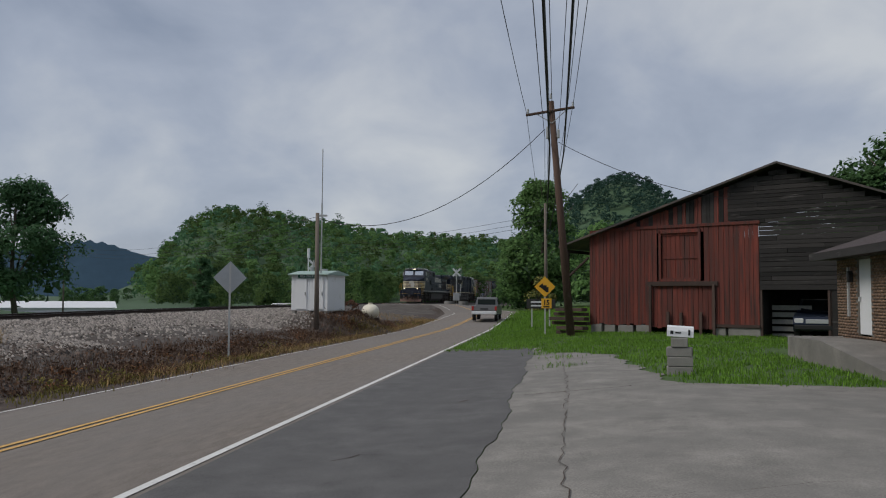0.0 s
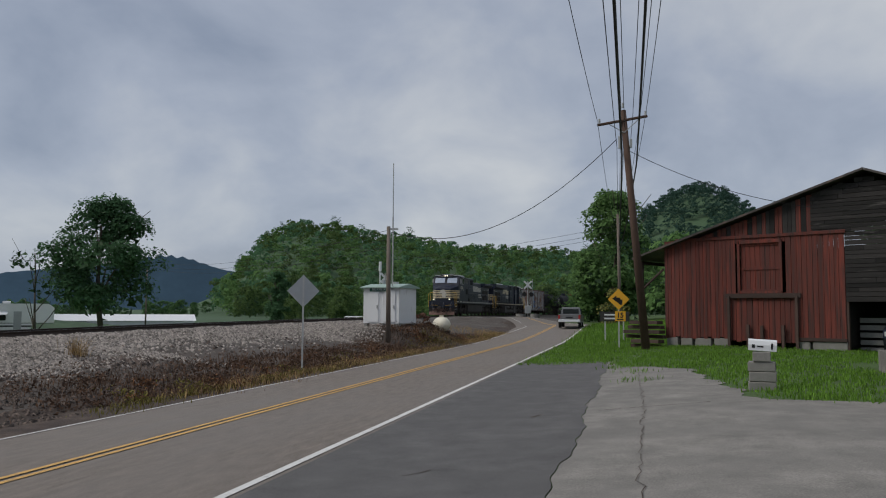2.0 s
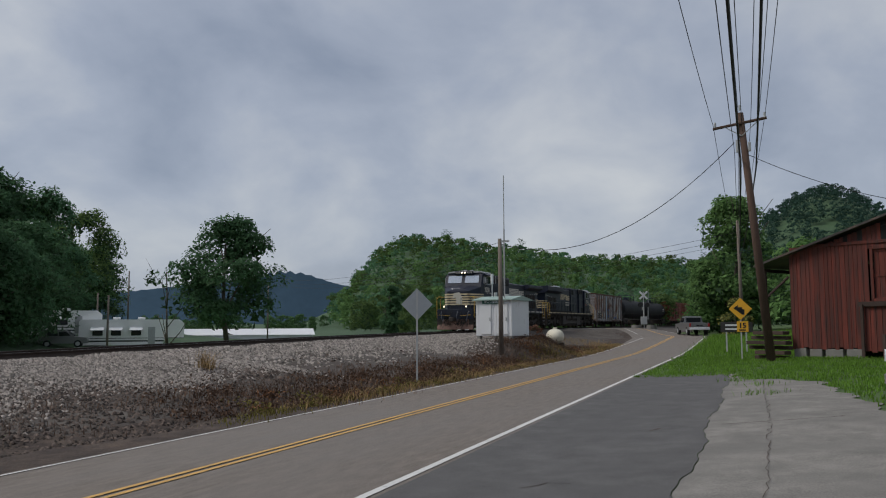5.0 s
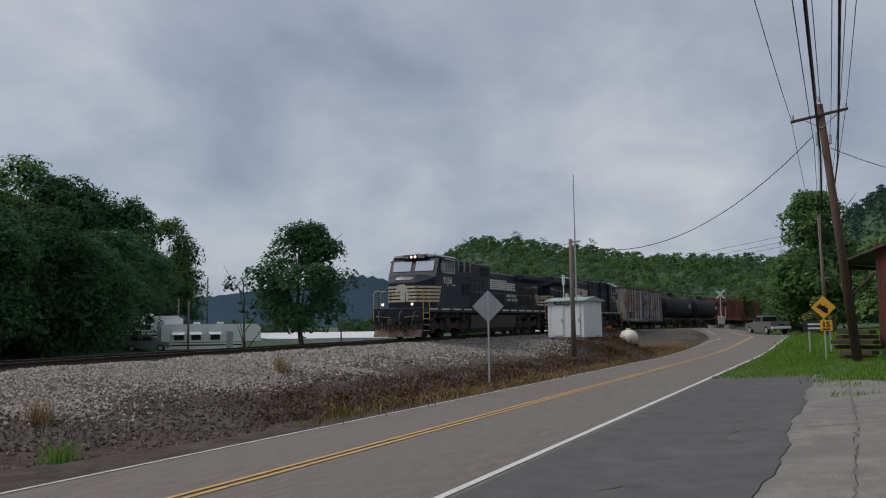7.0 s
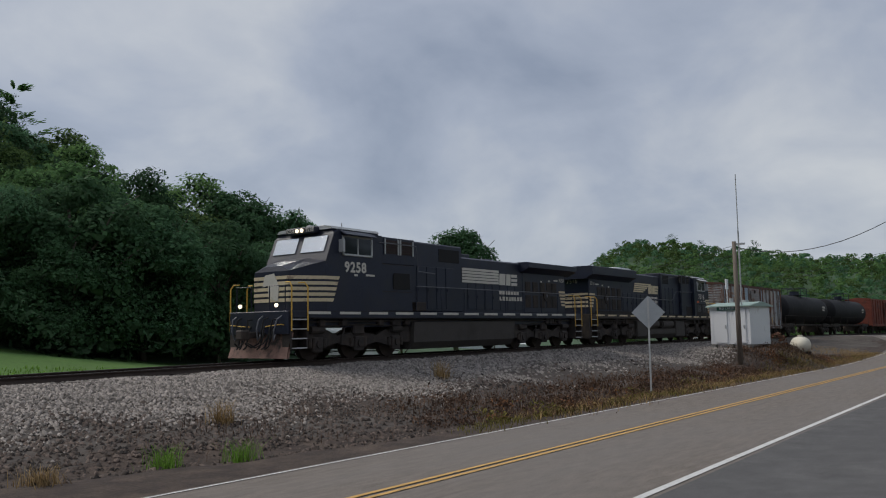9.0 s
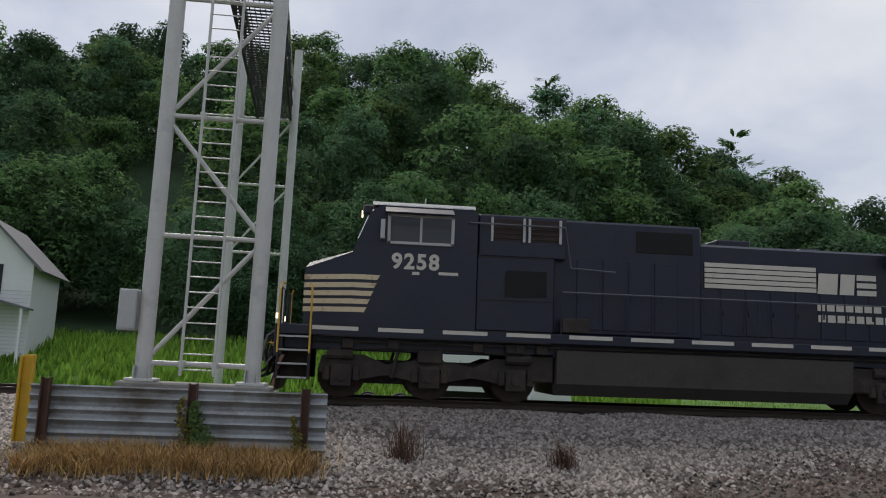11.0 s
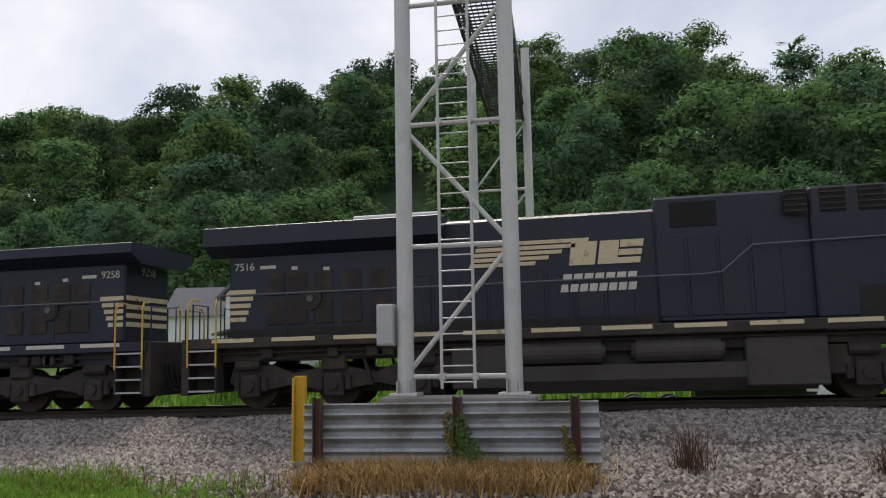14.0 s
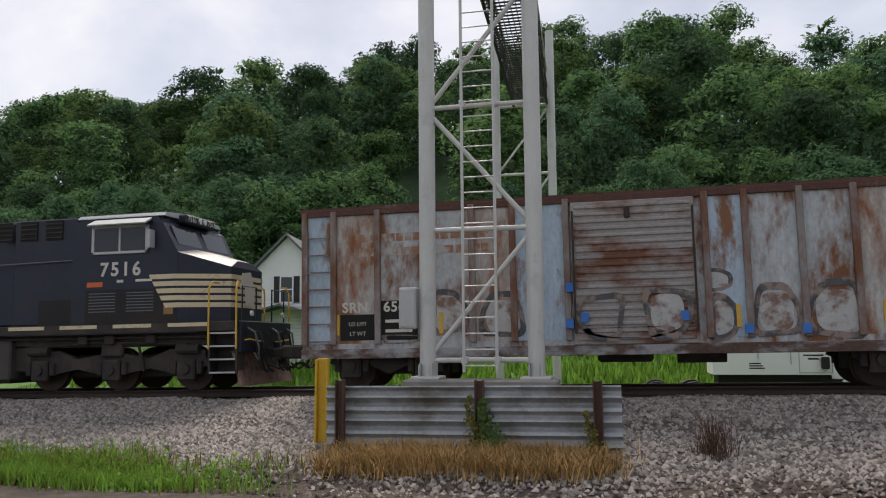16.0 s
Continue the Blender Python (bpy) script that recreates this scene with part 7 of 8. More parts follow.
def suv(name, m, paint, label):
    e = empty(name, m, label, "car")
    bm = BM()
    lower_body(bm, [(-2.2, 0.4), (2.2, 0.38), (2.28, 0.65), (2.2, 0.95), (1.1, 1.08), (-2.2, 1.1), (-2.25, 0.8)], 0.9)
    part("body", bm, paint, e)
    bm = BM()
    vs = prism(bm, [(-2.2, 1.06), (1.15, 1.06), (0.4, 1.62), (0.2, 1.68), (-1.9, 1.68), (-2.1, 1.55)], "y", -0.86, 0.86)
    for v in vs:
        if v.co.z > 1.4:
            v.co.y *= 0.86
    part("cabin", bm, paint, e)
    for s in (-1, 1):
        for x0, x1 in ((-0.35, 0.75), (-1.4, -0.45), (-2.0, -1.5)):
            bm = BM()
            prism(bm, [(x0, 1.14), (x1, 1.14), (x1 - (0.42 if x1 > 0.5 else 0), 1.55), (x0, 1.55)], "y", *sy(s, 0.76, 0.845))
            part("side_window", bm, WINDOW, e)
        bm = BM()
        bx(bm, 2.16, 2.27, *sy(s, 0.5, 0.85), 0.68, 0.88, 0.02)
        part("headlamp", bm, LENS, e)
        for x in (-1.4, 1.4):
            tyre(e, x, s * 0.8, 0.36)
    bm = BM()
    vs = [bm.verts.new(p) for p in ((1.1, -0.7, 1.12), (1.1, 0.7, 1.12), (0.48, 0.62, 1.6), (0.48, -0.62, 1.6))]
    vt = [bm.verts.new(v.co + Vector((0.03, 0, 0.03))) for v in vs]
    bm.faces.new(vt)
    for i in range(4):
        bm.faces.new((vs[i], vs[(i + 1) % 4], vt[(i + 1) % 4], vt[i]))
    part("windshield", bm, WINDOW, e)
    bm = BM()
    bx(bm, 2.2, 2.32, -0.85, 0.85, 0.42, 0.62, 0.03)
    part("bumper", bm, SIGN_BLACK if paint is CAR_NAVY else paint, e)
    bm = BM()
    bx(bm, 2.22, 2.3, -0.42, 0.42, 0.68, 0.85, 0.01)
    part("grille", bm, GREY_METAL, e)
    return e


truck_on_road = pickup()
suv("parked_car", pose(36.9, -11.2, 0.36, 0, 0, 160), CAR_NAVY, "dark blue car parked in the barn opening")
suv("waiting_car", pose(92.5, 31.0, float(ground_z(92.5, 31.0)) - 0.05, 0, 0, -100), CAR_WHITE, "white car waiting beyond the rails")


def semi_truck():
    y0 = 33.2
    e = empty("semi_truck", pose(2.35, y0, float(ground_z(5, 33.2)) + 0.5), "white road tractor with a tall sleeper cab, parked", "truck")
    h = 0.12
    bm = BM()
    prism(bm, [(0.0, 0.75), (3.95, 0.75), (3.95, 2.25), (3.6, 2.5), (2.6, 3.15), (1.6, 3.5), (0.6, 3.62), (0.1, 3.45), (0.0, 3.0)], "y", -1.2, 1.2)
    bmesh.ops.bevel(bm, geom=[d for d in bm.edges if abs(d.verts[0].co.y - d.verts[1].co.y) < 0.01 and d.verts[0].co.z > 2.2 and d.verts[1].co.z > 2.2], offset=0.15, segments=2, affect="EDGES")
    part("sleeper", bm, CAR_WHITE, e, "white sleeper cab")
    bm = BM()
    prism(bm, [(3.9, 0.6), (5.85, 0.55), (5.9, 1.1), (5.7, 1.35), (4.3, 1.55), (3.9, 1.6)], "y", -0.85, 0.85)
    part("hood", bm, CAR_WHITE, e)
    for s in (-1, 1):
        bm = BM()
        prism(bm, [(4.2, 0.5), (5.9, 0.5), (5.85, 0.8), (5.6, 1.0), (4.6, 1.0)], "y", *sy(s, 0.8, 1.2))
        part("fender", bm, CAR_WHITE, e)
        bm = BM()
        bx(bm, 2.9, 3.8, *sy(s, 1.19, 1.22), 1.55, 2.15, 0.02)
        part("door_window", bm, WINDOW, e)
        bm = BM()
        bx(bm, 0.95, 1.65, *sy(s, 1.19, 1.22), 2.45, 2.95, 0.05)
        part("sleeper_window", bm, WINDOW, e)
        bm = BM()
        for x in (2.82, 3.86):
            bx(bm, x - 0.015, x + 0.015, *sy(s, 1.2, 1.212), 0.8, 2.2)
        bx(bm, 2.82, 3.86, *sy(s, 1.2, 1.212), 0.8, 0.83)
        part("door_seam", bm, GREY_METAL, e)
        bm = BM()
        bx(bm, 3.5, 3.75, *sy(s, 1.2, 1.4), 0.95, 1.35, 0.03)
        part("mirror", bm, SIGN_BLACK, e)
        rows = [(1.2, 1.7 - 0.06 * i, 0.95 + i * 0.08, 0.99 + i * 0.08) for i in range(3)] + [(2.95 + 0.15 * i, 3.6 - 0.15 * i, 1.38 - i * 0.12, 1.43 - i * 0.12) for i in range(2)]
        for x0, x1, z0, z1 in rows:
            bm = BM()
            bx(bm, x0, x1, *sy(s, 1.2, 1.208), z0, z1)
            part("lettering_bar", bm, SIGN_BLACK, e)
        bm = BM()
        cy(bm, (2.55, s * 1.24, 1.1), (2.55, s * 1.24, 1.7), 0.02, 6)
        cy(bm, (1.5, s * 1.24, 1.3), (1.5, s * 1.24, 1.9), 0.02, 6)
        part("grab_handle", bm, GREY_METAL, e)
        tyre(e, 5.1, s * 1.0, 0.5, 0.3, -0.5)
        for x in (-0.6, -1.9):
            tyre(e, x, s * 0.9, 0.5, 0.5, -0.5)
    bm = BM()
    bx(bm, -2.6, 4.0, -0.45, 0.45, 0.0, 0.3)
    bx(bm, 0.2, 5.6, -0.8, 0.8, 0.2, 0.78)
    part("chassis", bm, SIGN_BLACK, e)


semi_truck()


def trailer(x, y, rz, length, height, label):
    e = empty("travel_trailer", pose(x, y, float(ground_z(x, y)), 0, 0, rz), label, "travel trailer", "parked trailers")
    bm = BM()
    prism(bm, [(-length / 2, 0.6), (length / 2 - 2.2, 0.6), (length / 2 - 1.9, 1.3), (length / 2, 1.3), (length / 2, height - 0.4), (length / 2 - 0.5, height), (-length / 2 + 0.2, height), (-length / 2, height - 0.2)], "y", -1.2, 1.2)
    part("body", bm, TRAILER_WHITE, e)
    for i, xx in enumerate((-3.4, -1.6, 0.4)):
        bm = BM()
        bx(bm, xx - 0.5, xx + 0.5, -1.23, -1.2, 1.6, 2.2, 0.02)
        part("window", bm, WINDOW, e)
        bm = BM()
        prism(bm, [(-1.2, 2.45), (-1.9, 2.15), (-1.9, 2.2), (-1.2, 2.5)], "x", xx - 0.65, xx + 0.65)
        part("awning", bm, WHITE_PAINT, e)
    bm = BM()
    bx(bm, 1.6, 2.3, -1.23, -1.2, 0.7, 2.5, 0.01)
    part("door", bm, GREY_METAL, e)
    bm = BM()
    bx(bm, -length / 2, length / 2 - 2, -1.21, -1.2, 0.95, 1.1)
    bx(bm, -length / 2, length / 2, -1.21, -1.2, 1.3, 1.36)
    part("stripe", bm, SIGN_BROWN, e)
    for xx in (-2, 0.5):
        bm = BM()
        bx(bm, xx, xx + 0.7, -0.4, 0.4, height, height + 0.25, 0.05)
        part("roof_unit", bm, WHITE_PAINT, e)
    for s in (-1, 1):
        for xx in (-1.2, -0.3):
            tyre(e, xx, s * 1.05, 0.35)


trailer(70.5, 62.5, -52, 10.5, 3.3, "white travel trailer with open window awnings")
trailer(66.0, 68.5, -40, 8.5, 3.1, "white travel trailer parked behind another")
suv("parked_car", pose(63.5, 65.0, float(ground_z(63.5, 65)), 0, 0, -50), CAR_SILVER, "grey car parked beside the trailers")


def long_shed():
    e = empty("long_shed", pose(115, 79, float(ground_z(115, 79)) - 0.3, 0, 0, -56), "long low shed with a white roof", "shed")
    bm = BM()
    bx(bm, -11, 11, -4, 4, 0, 1.0)
    part("wall", bm, WHITE_PAINT, e)
    bm = BM()
    prism(bm, [(-4.3, 0.9), (4.3, 0.9), (0, 1.9)], "x", -11.3, 11.3)
    part("roof", bm, WHITE_PAINT, e, "white sheet roof")


long_shed()


def farmhouse():
    x, y = -19.4, 45.0
    e = empty("farmhouse", pose(x, y, float(ground_z(x, y)), 0, 0, 9), "white clapboard gabled house among trees", "house")
    zb = 0.0
    top = 8.0 - float(ground_z(x, y))
    bm = BM()
    prism(bm, [(-2.2, -0.5), (2.2, -0.5), (2.2, top - 2.2), (0, top), (-2.2, top - 2.2)], "y", 0, 7)
    part("wall", bm, CLAPBOARD, e)
    bm = BM()
    prism(bm, [(-2.6, top - 2.55), (0, top + 0.05), (0, top + 0.2), (-2.75, top - 2.5)], "y", -0.35, 7.3)
    prism(bm, [(2.6, top - 2.55), (2.75, top - 2.5), (0, top + 0.2), (0, top + 0.05)], "y", -0.35, 7.3)
    part("roof", bm, SLATE, e, "grey shingle roof")
    # side wing with its own lower roof
    bm = BM()
    bx(bm, -6.5, -2.2, 2.5, 6.5, -0.5, top - 3.2)
    part("wing_wall", bm, CLAPBOARD, e)
    bm = BM()
    prism(bm, [(2.2, top - 3.3), (4.5, top - 1.4), (6.8, top - 3.3)], "x", -6.8, -1.2)
    part("wing_roof", bm, SLATE, e, "grey shingle roof")
    bm = BM()
    for i in range(22):
        bx(bm, -2.15, 2.15, -0.02, 0.0, -0.4 + i * 0.2, -0.385 + i * 0.2)
    part("clapboard_edge", bm, GREY_METAL, e)
    for xx in (-0.58, 0.58):
        bm = BM()
        bx(bm, xx - 0.16, xx + 0.16, -0.06, 0.0, top - 3.75, top - 2.25, 0.01)
        part("shutter", bm, SIGN_BLACK, e, "dark shutter")
    for xx in (0.0,):
        bm = BM()
        bx(bm, xx - 0.32, xx + 0.32, -0.05, 0.0, top - 3.7, top - 2.3, 0.01)
        w = part("window", bm, WINDOW, e)
        bm = BM()
        for a, b, c, d in ((xx - 0.4, xx + 0.4, top - 2.3, top - 2.2), (xx - 0.4, xx + 0.4, top - 3.8, top - 3.7), (xx - 0.4, xx - 0.32, top - 3.8, top - 2.2), (xx + 0.32, xx + 0.4, top - 3.8, top - 2.2), (xx - 0.32, xx + 0.32, top - 3.03, top - 2.97)):
            bx(bm, a, b, -0.08, 0.0, c, d)
        part("frame", bm, WHITE_PAINT, w)
    bm = BM()
    prism(bm, [(-2.4, top - 4.6), (0, top - 4.0), (2.4, top - 4.6), (2.4, top - 4.5), (0, top - 3.9), (-2.4, top - 4.5)], "y", -1.8, 0)
    part("porch_roof", bm, SLATE, e)
    for xx in (-2.2, 2.2):
        bm = BM()
        bx(bm, xx - 0.06, xx + 0.06, -1.75, -1.63, -0.4, top - 4.55)
        part("porch_post", bm, WHITE_PAINT, e)


SLATE = mat("grey_shingles", (0.13, 0.135, 0.145), 0.85, vary=0.2, scale=3, fine=20)
CLAPBOARD = mat("white_clapboard", (0.7, 0.71, 0.7), 0.6, vary=0.06, scale=2)
farmhouse()


# ---- single trees, shrubs, weeds, grass ----
tree("tree", 60.9, 43.7, 12.7, 4.7, 41, LEAF_DARK, 15000, 0.12, 48, 0.3, 0.3, "broadleaf tree standing alone in the meadow")
tree("dead_tree", 58.0, 47.4, 9.6, 2.6, 43, LEAF_DARK, 40, 0.04, 4, 0.13, 0.5, "bare dead tree with thin branches")
tree("tree", 90, 1.9, 14.6, 4.4, 44, LEAF_LIGHT, 15000, 0.17, 60, 0.3, 0.05, "large broadleaf tree beside the road")
tree("tree", 99, 3.6, 9.5, 4.2, 45, LEAF, 9000, 0.16, 44, 0.25, 0.0, "dense green tree by the crossing")
tree("tree", 112, 4.0, 8.5, 4.0, 46, LEAF_LIGHT, 7000, 0.16, 40, 0.25, 0.0, "light green tree by the crossing")
tree("tree", 47.5, 60.5, 12.6, 6.0, 47, LEAF_DARK, 12000, 0.17, 54, 0.35, 0.1, "dark spreading tree at the meadow edge")
tree("tree", 39.5, 60, 13.0, 6.2, 48, LEAF_DARK, 12000, 0.17, 54, 0.35, 0.1, "dark tree at the meadow edge")
tree("tree", 69, 84, 16.2, 7.0, 55, LEAF_DARK, 14000, 0.2, 60, 0.4, 0.22, "dark spreading tree behind the trailers")
tree("tree", 33.2, 59, 13.3, 6.2, 49, LEAF_DARK, 11000, 0.17, 54, 0.35, 0.08, "tall dark tree at the meadow edge")
tree("tree", 57, -24, 14, 5.5, 50, LEAF, 9000, 0.17, 44, 0.3, 0.1, "green tree behind the barn roof")
tree("tree", 66, -22, 12, 5.0, 51, LEAF, 8000, 0.17, 44, 0.3, 0.1, "green tree behind the barn")
tree("shrub", 57.2, 14.6, 1.7, 0.7, 52, None or mat("red_brown_leaves", (0.12, 0.05, 0.025), 0.8, island=0.4, vary=0.2), 900, 0.06, 14, 0.04, 0.05, "red-brown shrub beside the propane tank")
tree("vine_tree", 92, 41.5, 8.8, 1.5, 53, LEAF_DARK, 5000, 0.13, 30, 0.2, 0.0, "vine-covered trunk beyond the line")
tree("shrub", 78.5, 1.6, 3.4, 1.6, 54, mat("yellowing_leaves", (0.16, 0.16, 0.03), 0.8, island=0.4, vary=0.2), 1500, 0.09, 18, 0.05, 0.0, "yellowing shrub at the road bend")


def blades(name, spots, height, width, material, label, category, seed, per=7, spread=0.12, lean=0.5):
    """Tufts of thin bent blades, one mesh."""
    rng = np.random.default_rng(seed)
    S = np.array(spots, float)
    S[:, 1] = np.where((S[:, 1] > 9.7) & (S[:, 1] < 18.5), on_bank(S[:, 0], S[:, 1]), S[:, 1])
    P = np.repeat(S, per, axis=0)
    n = len(P)
    P = P[:, :2] + rng.normal(0, spread, (n, 2))
    z = ground_z(P[:, 0], P[:, 1])
    a = rng.uniform(0, 6.283, n)
    h = height * rng.uniform(0.45, 1.15, n)
    w = width * rng.uniform(0.6, 1.3, n)
    d = np.stack([np.cos(a), np.sin(a)], -1)
    k = rng.uniform(0.1, 1.0, n)[:, None] * lean * h[:, None]
    base = np.concatenate([P, z[:, None] - 0.01], 1)
    side = np.stack([-d[:, 1], d[:, 0], np.zeros(n)], -1) * w[:, None]
    midp = base + np.concatenate([d * k * 0.35, (h * 0.6)[:, None]], 1)
    tip = base + np.concatenate([d * k, h[:, None]], 1)
    v = np.stack([base - side, base + side, midp + side * 0.7, midp - side * 0.7, tip], 1).reshape(-1, 3)
    o = np.arange(n)[:, None] * 5
    f = np.concatenate([o + np.array([0, 1, 2]), o + np.array([0, 2, 3]), o + np.array([3, 2, 4])])
    return mesh_from(name, v, f, material, kind="stuff", label=label, category=category)


STRAW = mat("dry_straw", (0.31, 0.205, 0.085), 0.9, vary=0.2, bump=0, island=0.45)
WALL_STRAW = mat("golden_dry_grass", (0.4, 0.255, 0.1), 0.9, vary=0.2, bump=0, island=0.5)
BLADE = leaf_mat("grass_blades", (0.15, 0.28, 0.045), 0.4, 0.0, 0.35)
WEED = leaf_mat("olive_weeds", (0.16, 0.14, 0.04), 0.5, 0.0, 0.2)
BROWN_WEED = mat("dead_brown_weeds", (0.09, 0.048, 0.027), 0.9, vary=0.3, bump=0, island=0.5)
rng = np.random.default_rng(12)


def region(n, x0, x1, y0, y1):
    return np.stack([rng.uniform(x0, x1, n), rng.uniform(y0, y1, n)], -1)


lawn = region(7500, 15.0, 48, -9.5, 3.9)
lawn = np.array([p for p in lawn if p[1] < slab_edge(p[0]) - 0.1 or p[0] > 29.6 and p[1] < 3.9])
lawn = np.array([p for p in lawn if not (p[1] < -6.2 and p[0] < 27.5)])
blades("lawn_grass", lawn, 0.115, 0.013, BLADE, "rough bright green lawn grass", "grass", 1, 9, 0.15)
blades("roadside_grass", region(1500, 48, 80, -3, 3.8), 0.3, 0.02, BLADE, "tall roadside grass", "grass", 2, 7, 0.2)
blades("meadow_grass", region(6500, -32, 62, 25.5, 45), 0.2, 0.03, BLADE, "bright green meadow grass behind the line", "grass", 3, 5, 0.3)
blades("meadow_weeds", region(1800, -30, 16, 40, 56), 0.7, 0.09, BLADE, "tall leafy weeds at the foot of the wood", "weeds", 4, 8, 0.5)
blades("verge_weeds", np.concatenate([region(260, 18, 62, 10.4, 11.6), region(160, 24, 62, 11.3, 13.5)]), 0.2, 0.008, BROWN_WEED, "dead brown verge weeds along the road", "weeds", 5, 34, 0.4, 1.6)
blades("verge_weeds", region(150, 14, 66, 10.05, 10.8), 0.15, 0.011, WEED, "olive green verge weeds at the road edge", "weeds", 15, 24, 0.3, 1.4)
blades("verge_straw", np.concatenate([region(420, 18, 66, 10.15, 11.3), region(60, 55, 70, 11, 14)]), 0.19, 0.008, STRAW, "dry straw-coloured verge grass", "grass", 6, 26, 0.4, 1.1)
blades("dead_weeds", np.concatenate([region(170, 16, 46, 10.8, 13.2), region(14, 7, 18, 11.5, 13.5)]), 0.22, 0.007, BROWN_WEED, "dead brown weeds on the bank", "weeds", 7, 44, 0.5, 1.3)
blades("wall_straw", region(340, -5.3, -0.7, 12.1, 13.3), 0.34, 0.008, WALL_STRAW, "dry straw at the foot of the steel wall", "grass", 8, 24, 0.15, 1.8)


def vine(name, x, seed, n, spread, height, label):
    """Leaves that climb the steel wall from its foot."""
    g = np.random.default_rng(seed)
    z = height * g.uniform(0, 1, n) ** 1.3
    px = x + g.normal(0, 1, n) * spread * (1.15 - z / height) + 0.06 * np.sin(z * 6)
    P = np.stack([px, 15.36 - g.uniform(0, 0.12, n) - 0.1 * (z < 0.3), z + 0.08], -1)
    nrm = g.normal(size=(n, 3)) * 0.5 + np.array([0, -0.8, 0.5])
    nrm /= np.linalg.norm(nrm, axis=1)[:, None]
    u = np.cross(nrm, g.normal(size=(n, 3)))
    u /= np.linalg.norm(u, axis=1)[:, None]
    w = np.cross(nrm, u)
    l = g.uniform(0.018, 0.045, (n, 1))
    v = np.stack([P - u * l, P - w * l * 0.7, P + u * l, P + w * l * 0.7], 1).reshape(-1, 3)
    mesh_from(name, v, np.arange(4 * n).reshape(-1, 4), LEAF_OLIVE if seed % 2 else WEED, kind="stuff", label=label, category="vine")


vine("wall_vine", -2.72, 1, 900, 0.13, 0.95, "green vine climbing the steel wall")
vine("wall_vine", -2.95, 2, 260, 0.09, 1.0, "dry brown vine on the wall post")
vine("wall_vine", -1.05, 4, 260, 0.08, 0.75, "dry brown vine on the end post")
blades("bank_weeds", np.stack([rng.normal(-10.2, 1.7, 300), 10.9 + np.abs(rng.normal(0, 0.75, 300)) * rng.uniform(0.1, 1.3, 300)], -1), 0.3, 0.011, BLADE, "green weeds on the gravel bank", "weeds", 10, 26, 0.25, 1.0)
blades("bank_weeds", np.stack([rng.normal(-9.6, 1.7, 110), rng.normal(11.7, 0.5, 110)], -1), 0.26, 0.012, WEED, "yellowing weeds on the gravel bank", "weeds", 14, 22, 0.3, 1.2)
for i, (x, y, h, m) in enumerate(((0.85, 13.6, 0.75, BROWN_WEED), (3.7, 13.5, 0.5, BROWN_WEED), (8.3, 9.75 + 1.1, 0.4, BLADE), (9.6, 10.8, 0.4, BLADE), (11.4, 13.3, 0.5, STRAW), (22.2, 15.2, 0.6, STRAW), (6.3, 10.6, 0.3, STRAW))):
    blades("weed", np.array([(x, y)] * 3), h, 0.006, m, "lone dry weed in the gravel", "weed", 20 + i, 60, 0.14, 1.1)



def brush(name, spots, size, leaves, leaf, material, label, seed):
    """Low tangled brush: small leaves heaped in uneven clumps."""
    g = np.random.default_rng(seed)
    out = []
    for x, y in spots:
        y = float(on_bank(x, y))
        k = size * g.uniform(0.5, 1.3)
        d = g.normal(size=(leaves, 3)) * np.array([k, k, k * 0.5])
        d[:, 2] = np.abs(d[:, 2])
        P = d + np.array([x, y, 0])
        P[:, 2] += ground_z(P[:, 0], P[:, 1])
        u = g.normal(size=(leaves, 3))
        u /= np.linalg.norm(u, axis=1)[:, None]
        w = np.cross(u, g.normal(size=(leaves, 3)))
        w /= np.linalg.norm(w, axis=1)[:, None]
        l = leaf * g.uniform(0.5, 1.4, (leaves, 1))
        out.append(np.stack([P - u * l, P - w * l * 0.45, P + u * l, P + w * l * 0.45], 1))
    v = np.concatenate(out).reshape(-1, 3)
    mesh_from(name, v, np.arange(len(v)).reshape(-1, 4), material, kind="stuff", label=label, category="brush")


brush("low_brush", region(90, 15, 58, 11.0, 13.0), 0.3, 130, 0.05, BROWN_WEED, "dead brown brush matted on the bank", 41)
brush("low_brush", region(40, 17, 60, 10.6, 12.4), 0.22, 110, 0.045, mat("rust_brown_leaves", (0.17, 0.075, 0.03), 0.9, vary=0.3, bump=0, island=0.5), "rust-brown brush on the bank", 42)
brush("low_brush", region(26, 16, 60, 10.4, 11.6), 0.2, 110, 0.045, WEED, "olive brush at the foot of the bank", 43)
brush("bank_brush", np.stack([rng.normal(-10.0, 1.6, 60), 11.0 + np.abs(rng.normal(0, 0.6, 60))], -1), 0.22, 120, 0.045, BLADE, "green leafy weeds on the gravel bank", 44)


def crack(name, pts, w, label):
    """A dark open joint in the paving that wanders between points."""
    rng2 = random.Random(len(pts) + int(w * 1000))
    v, f = [], []
    P = []
    for a, b in zip(pts[:-1], pts[1:]):
        k = max(2, int(math.hypot(b[0] - a[0], b[1] - a[1]) / 0.25))
        P += [(a[0] + (b[0] - a[0]) * i / k + rng2.uniform(-0.05, 0.05), a[1] + (b[1] - a[1]) * i / k + rng2.uniform(-0.05, 0.05)) for i in range(k)]
    for i, (x, y) in enumerate(P):
        h = w * rng2.uniform(0.3, 1.0)
        for d in (-h, h):
            v.append((x, y + d, float(ground_z(x, y)) + 0.031))
    for i in range(len(P) - 1):
        f.append((2 * i, 2 * i + 2, 2 * i + 3, 2 * i + 1))
    mesh_from(name, np.array(v), np.array(f), DIRT, kind="structure", label=label, category="crack")


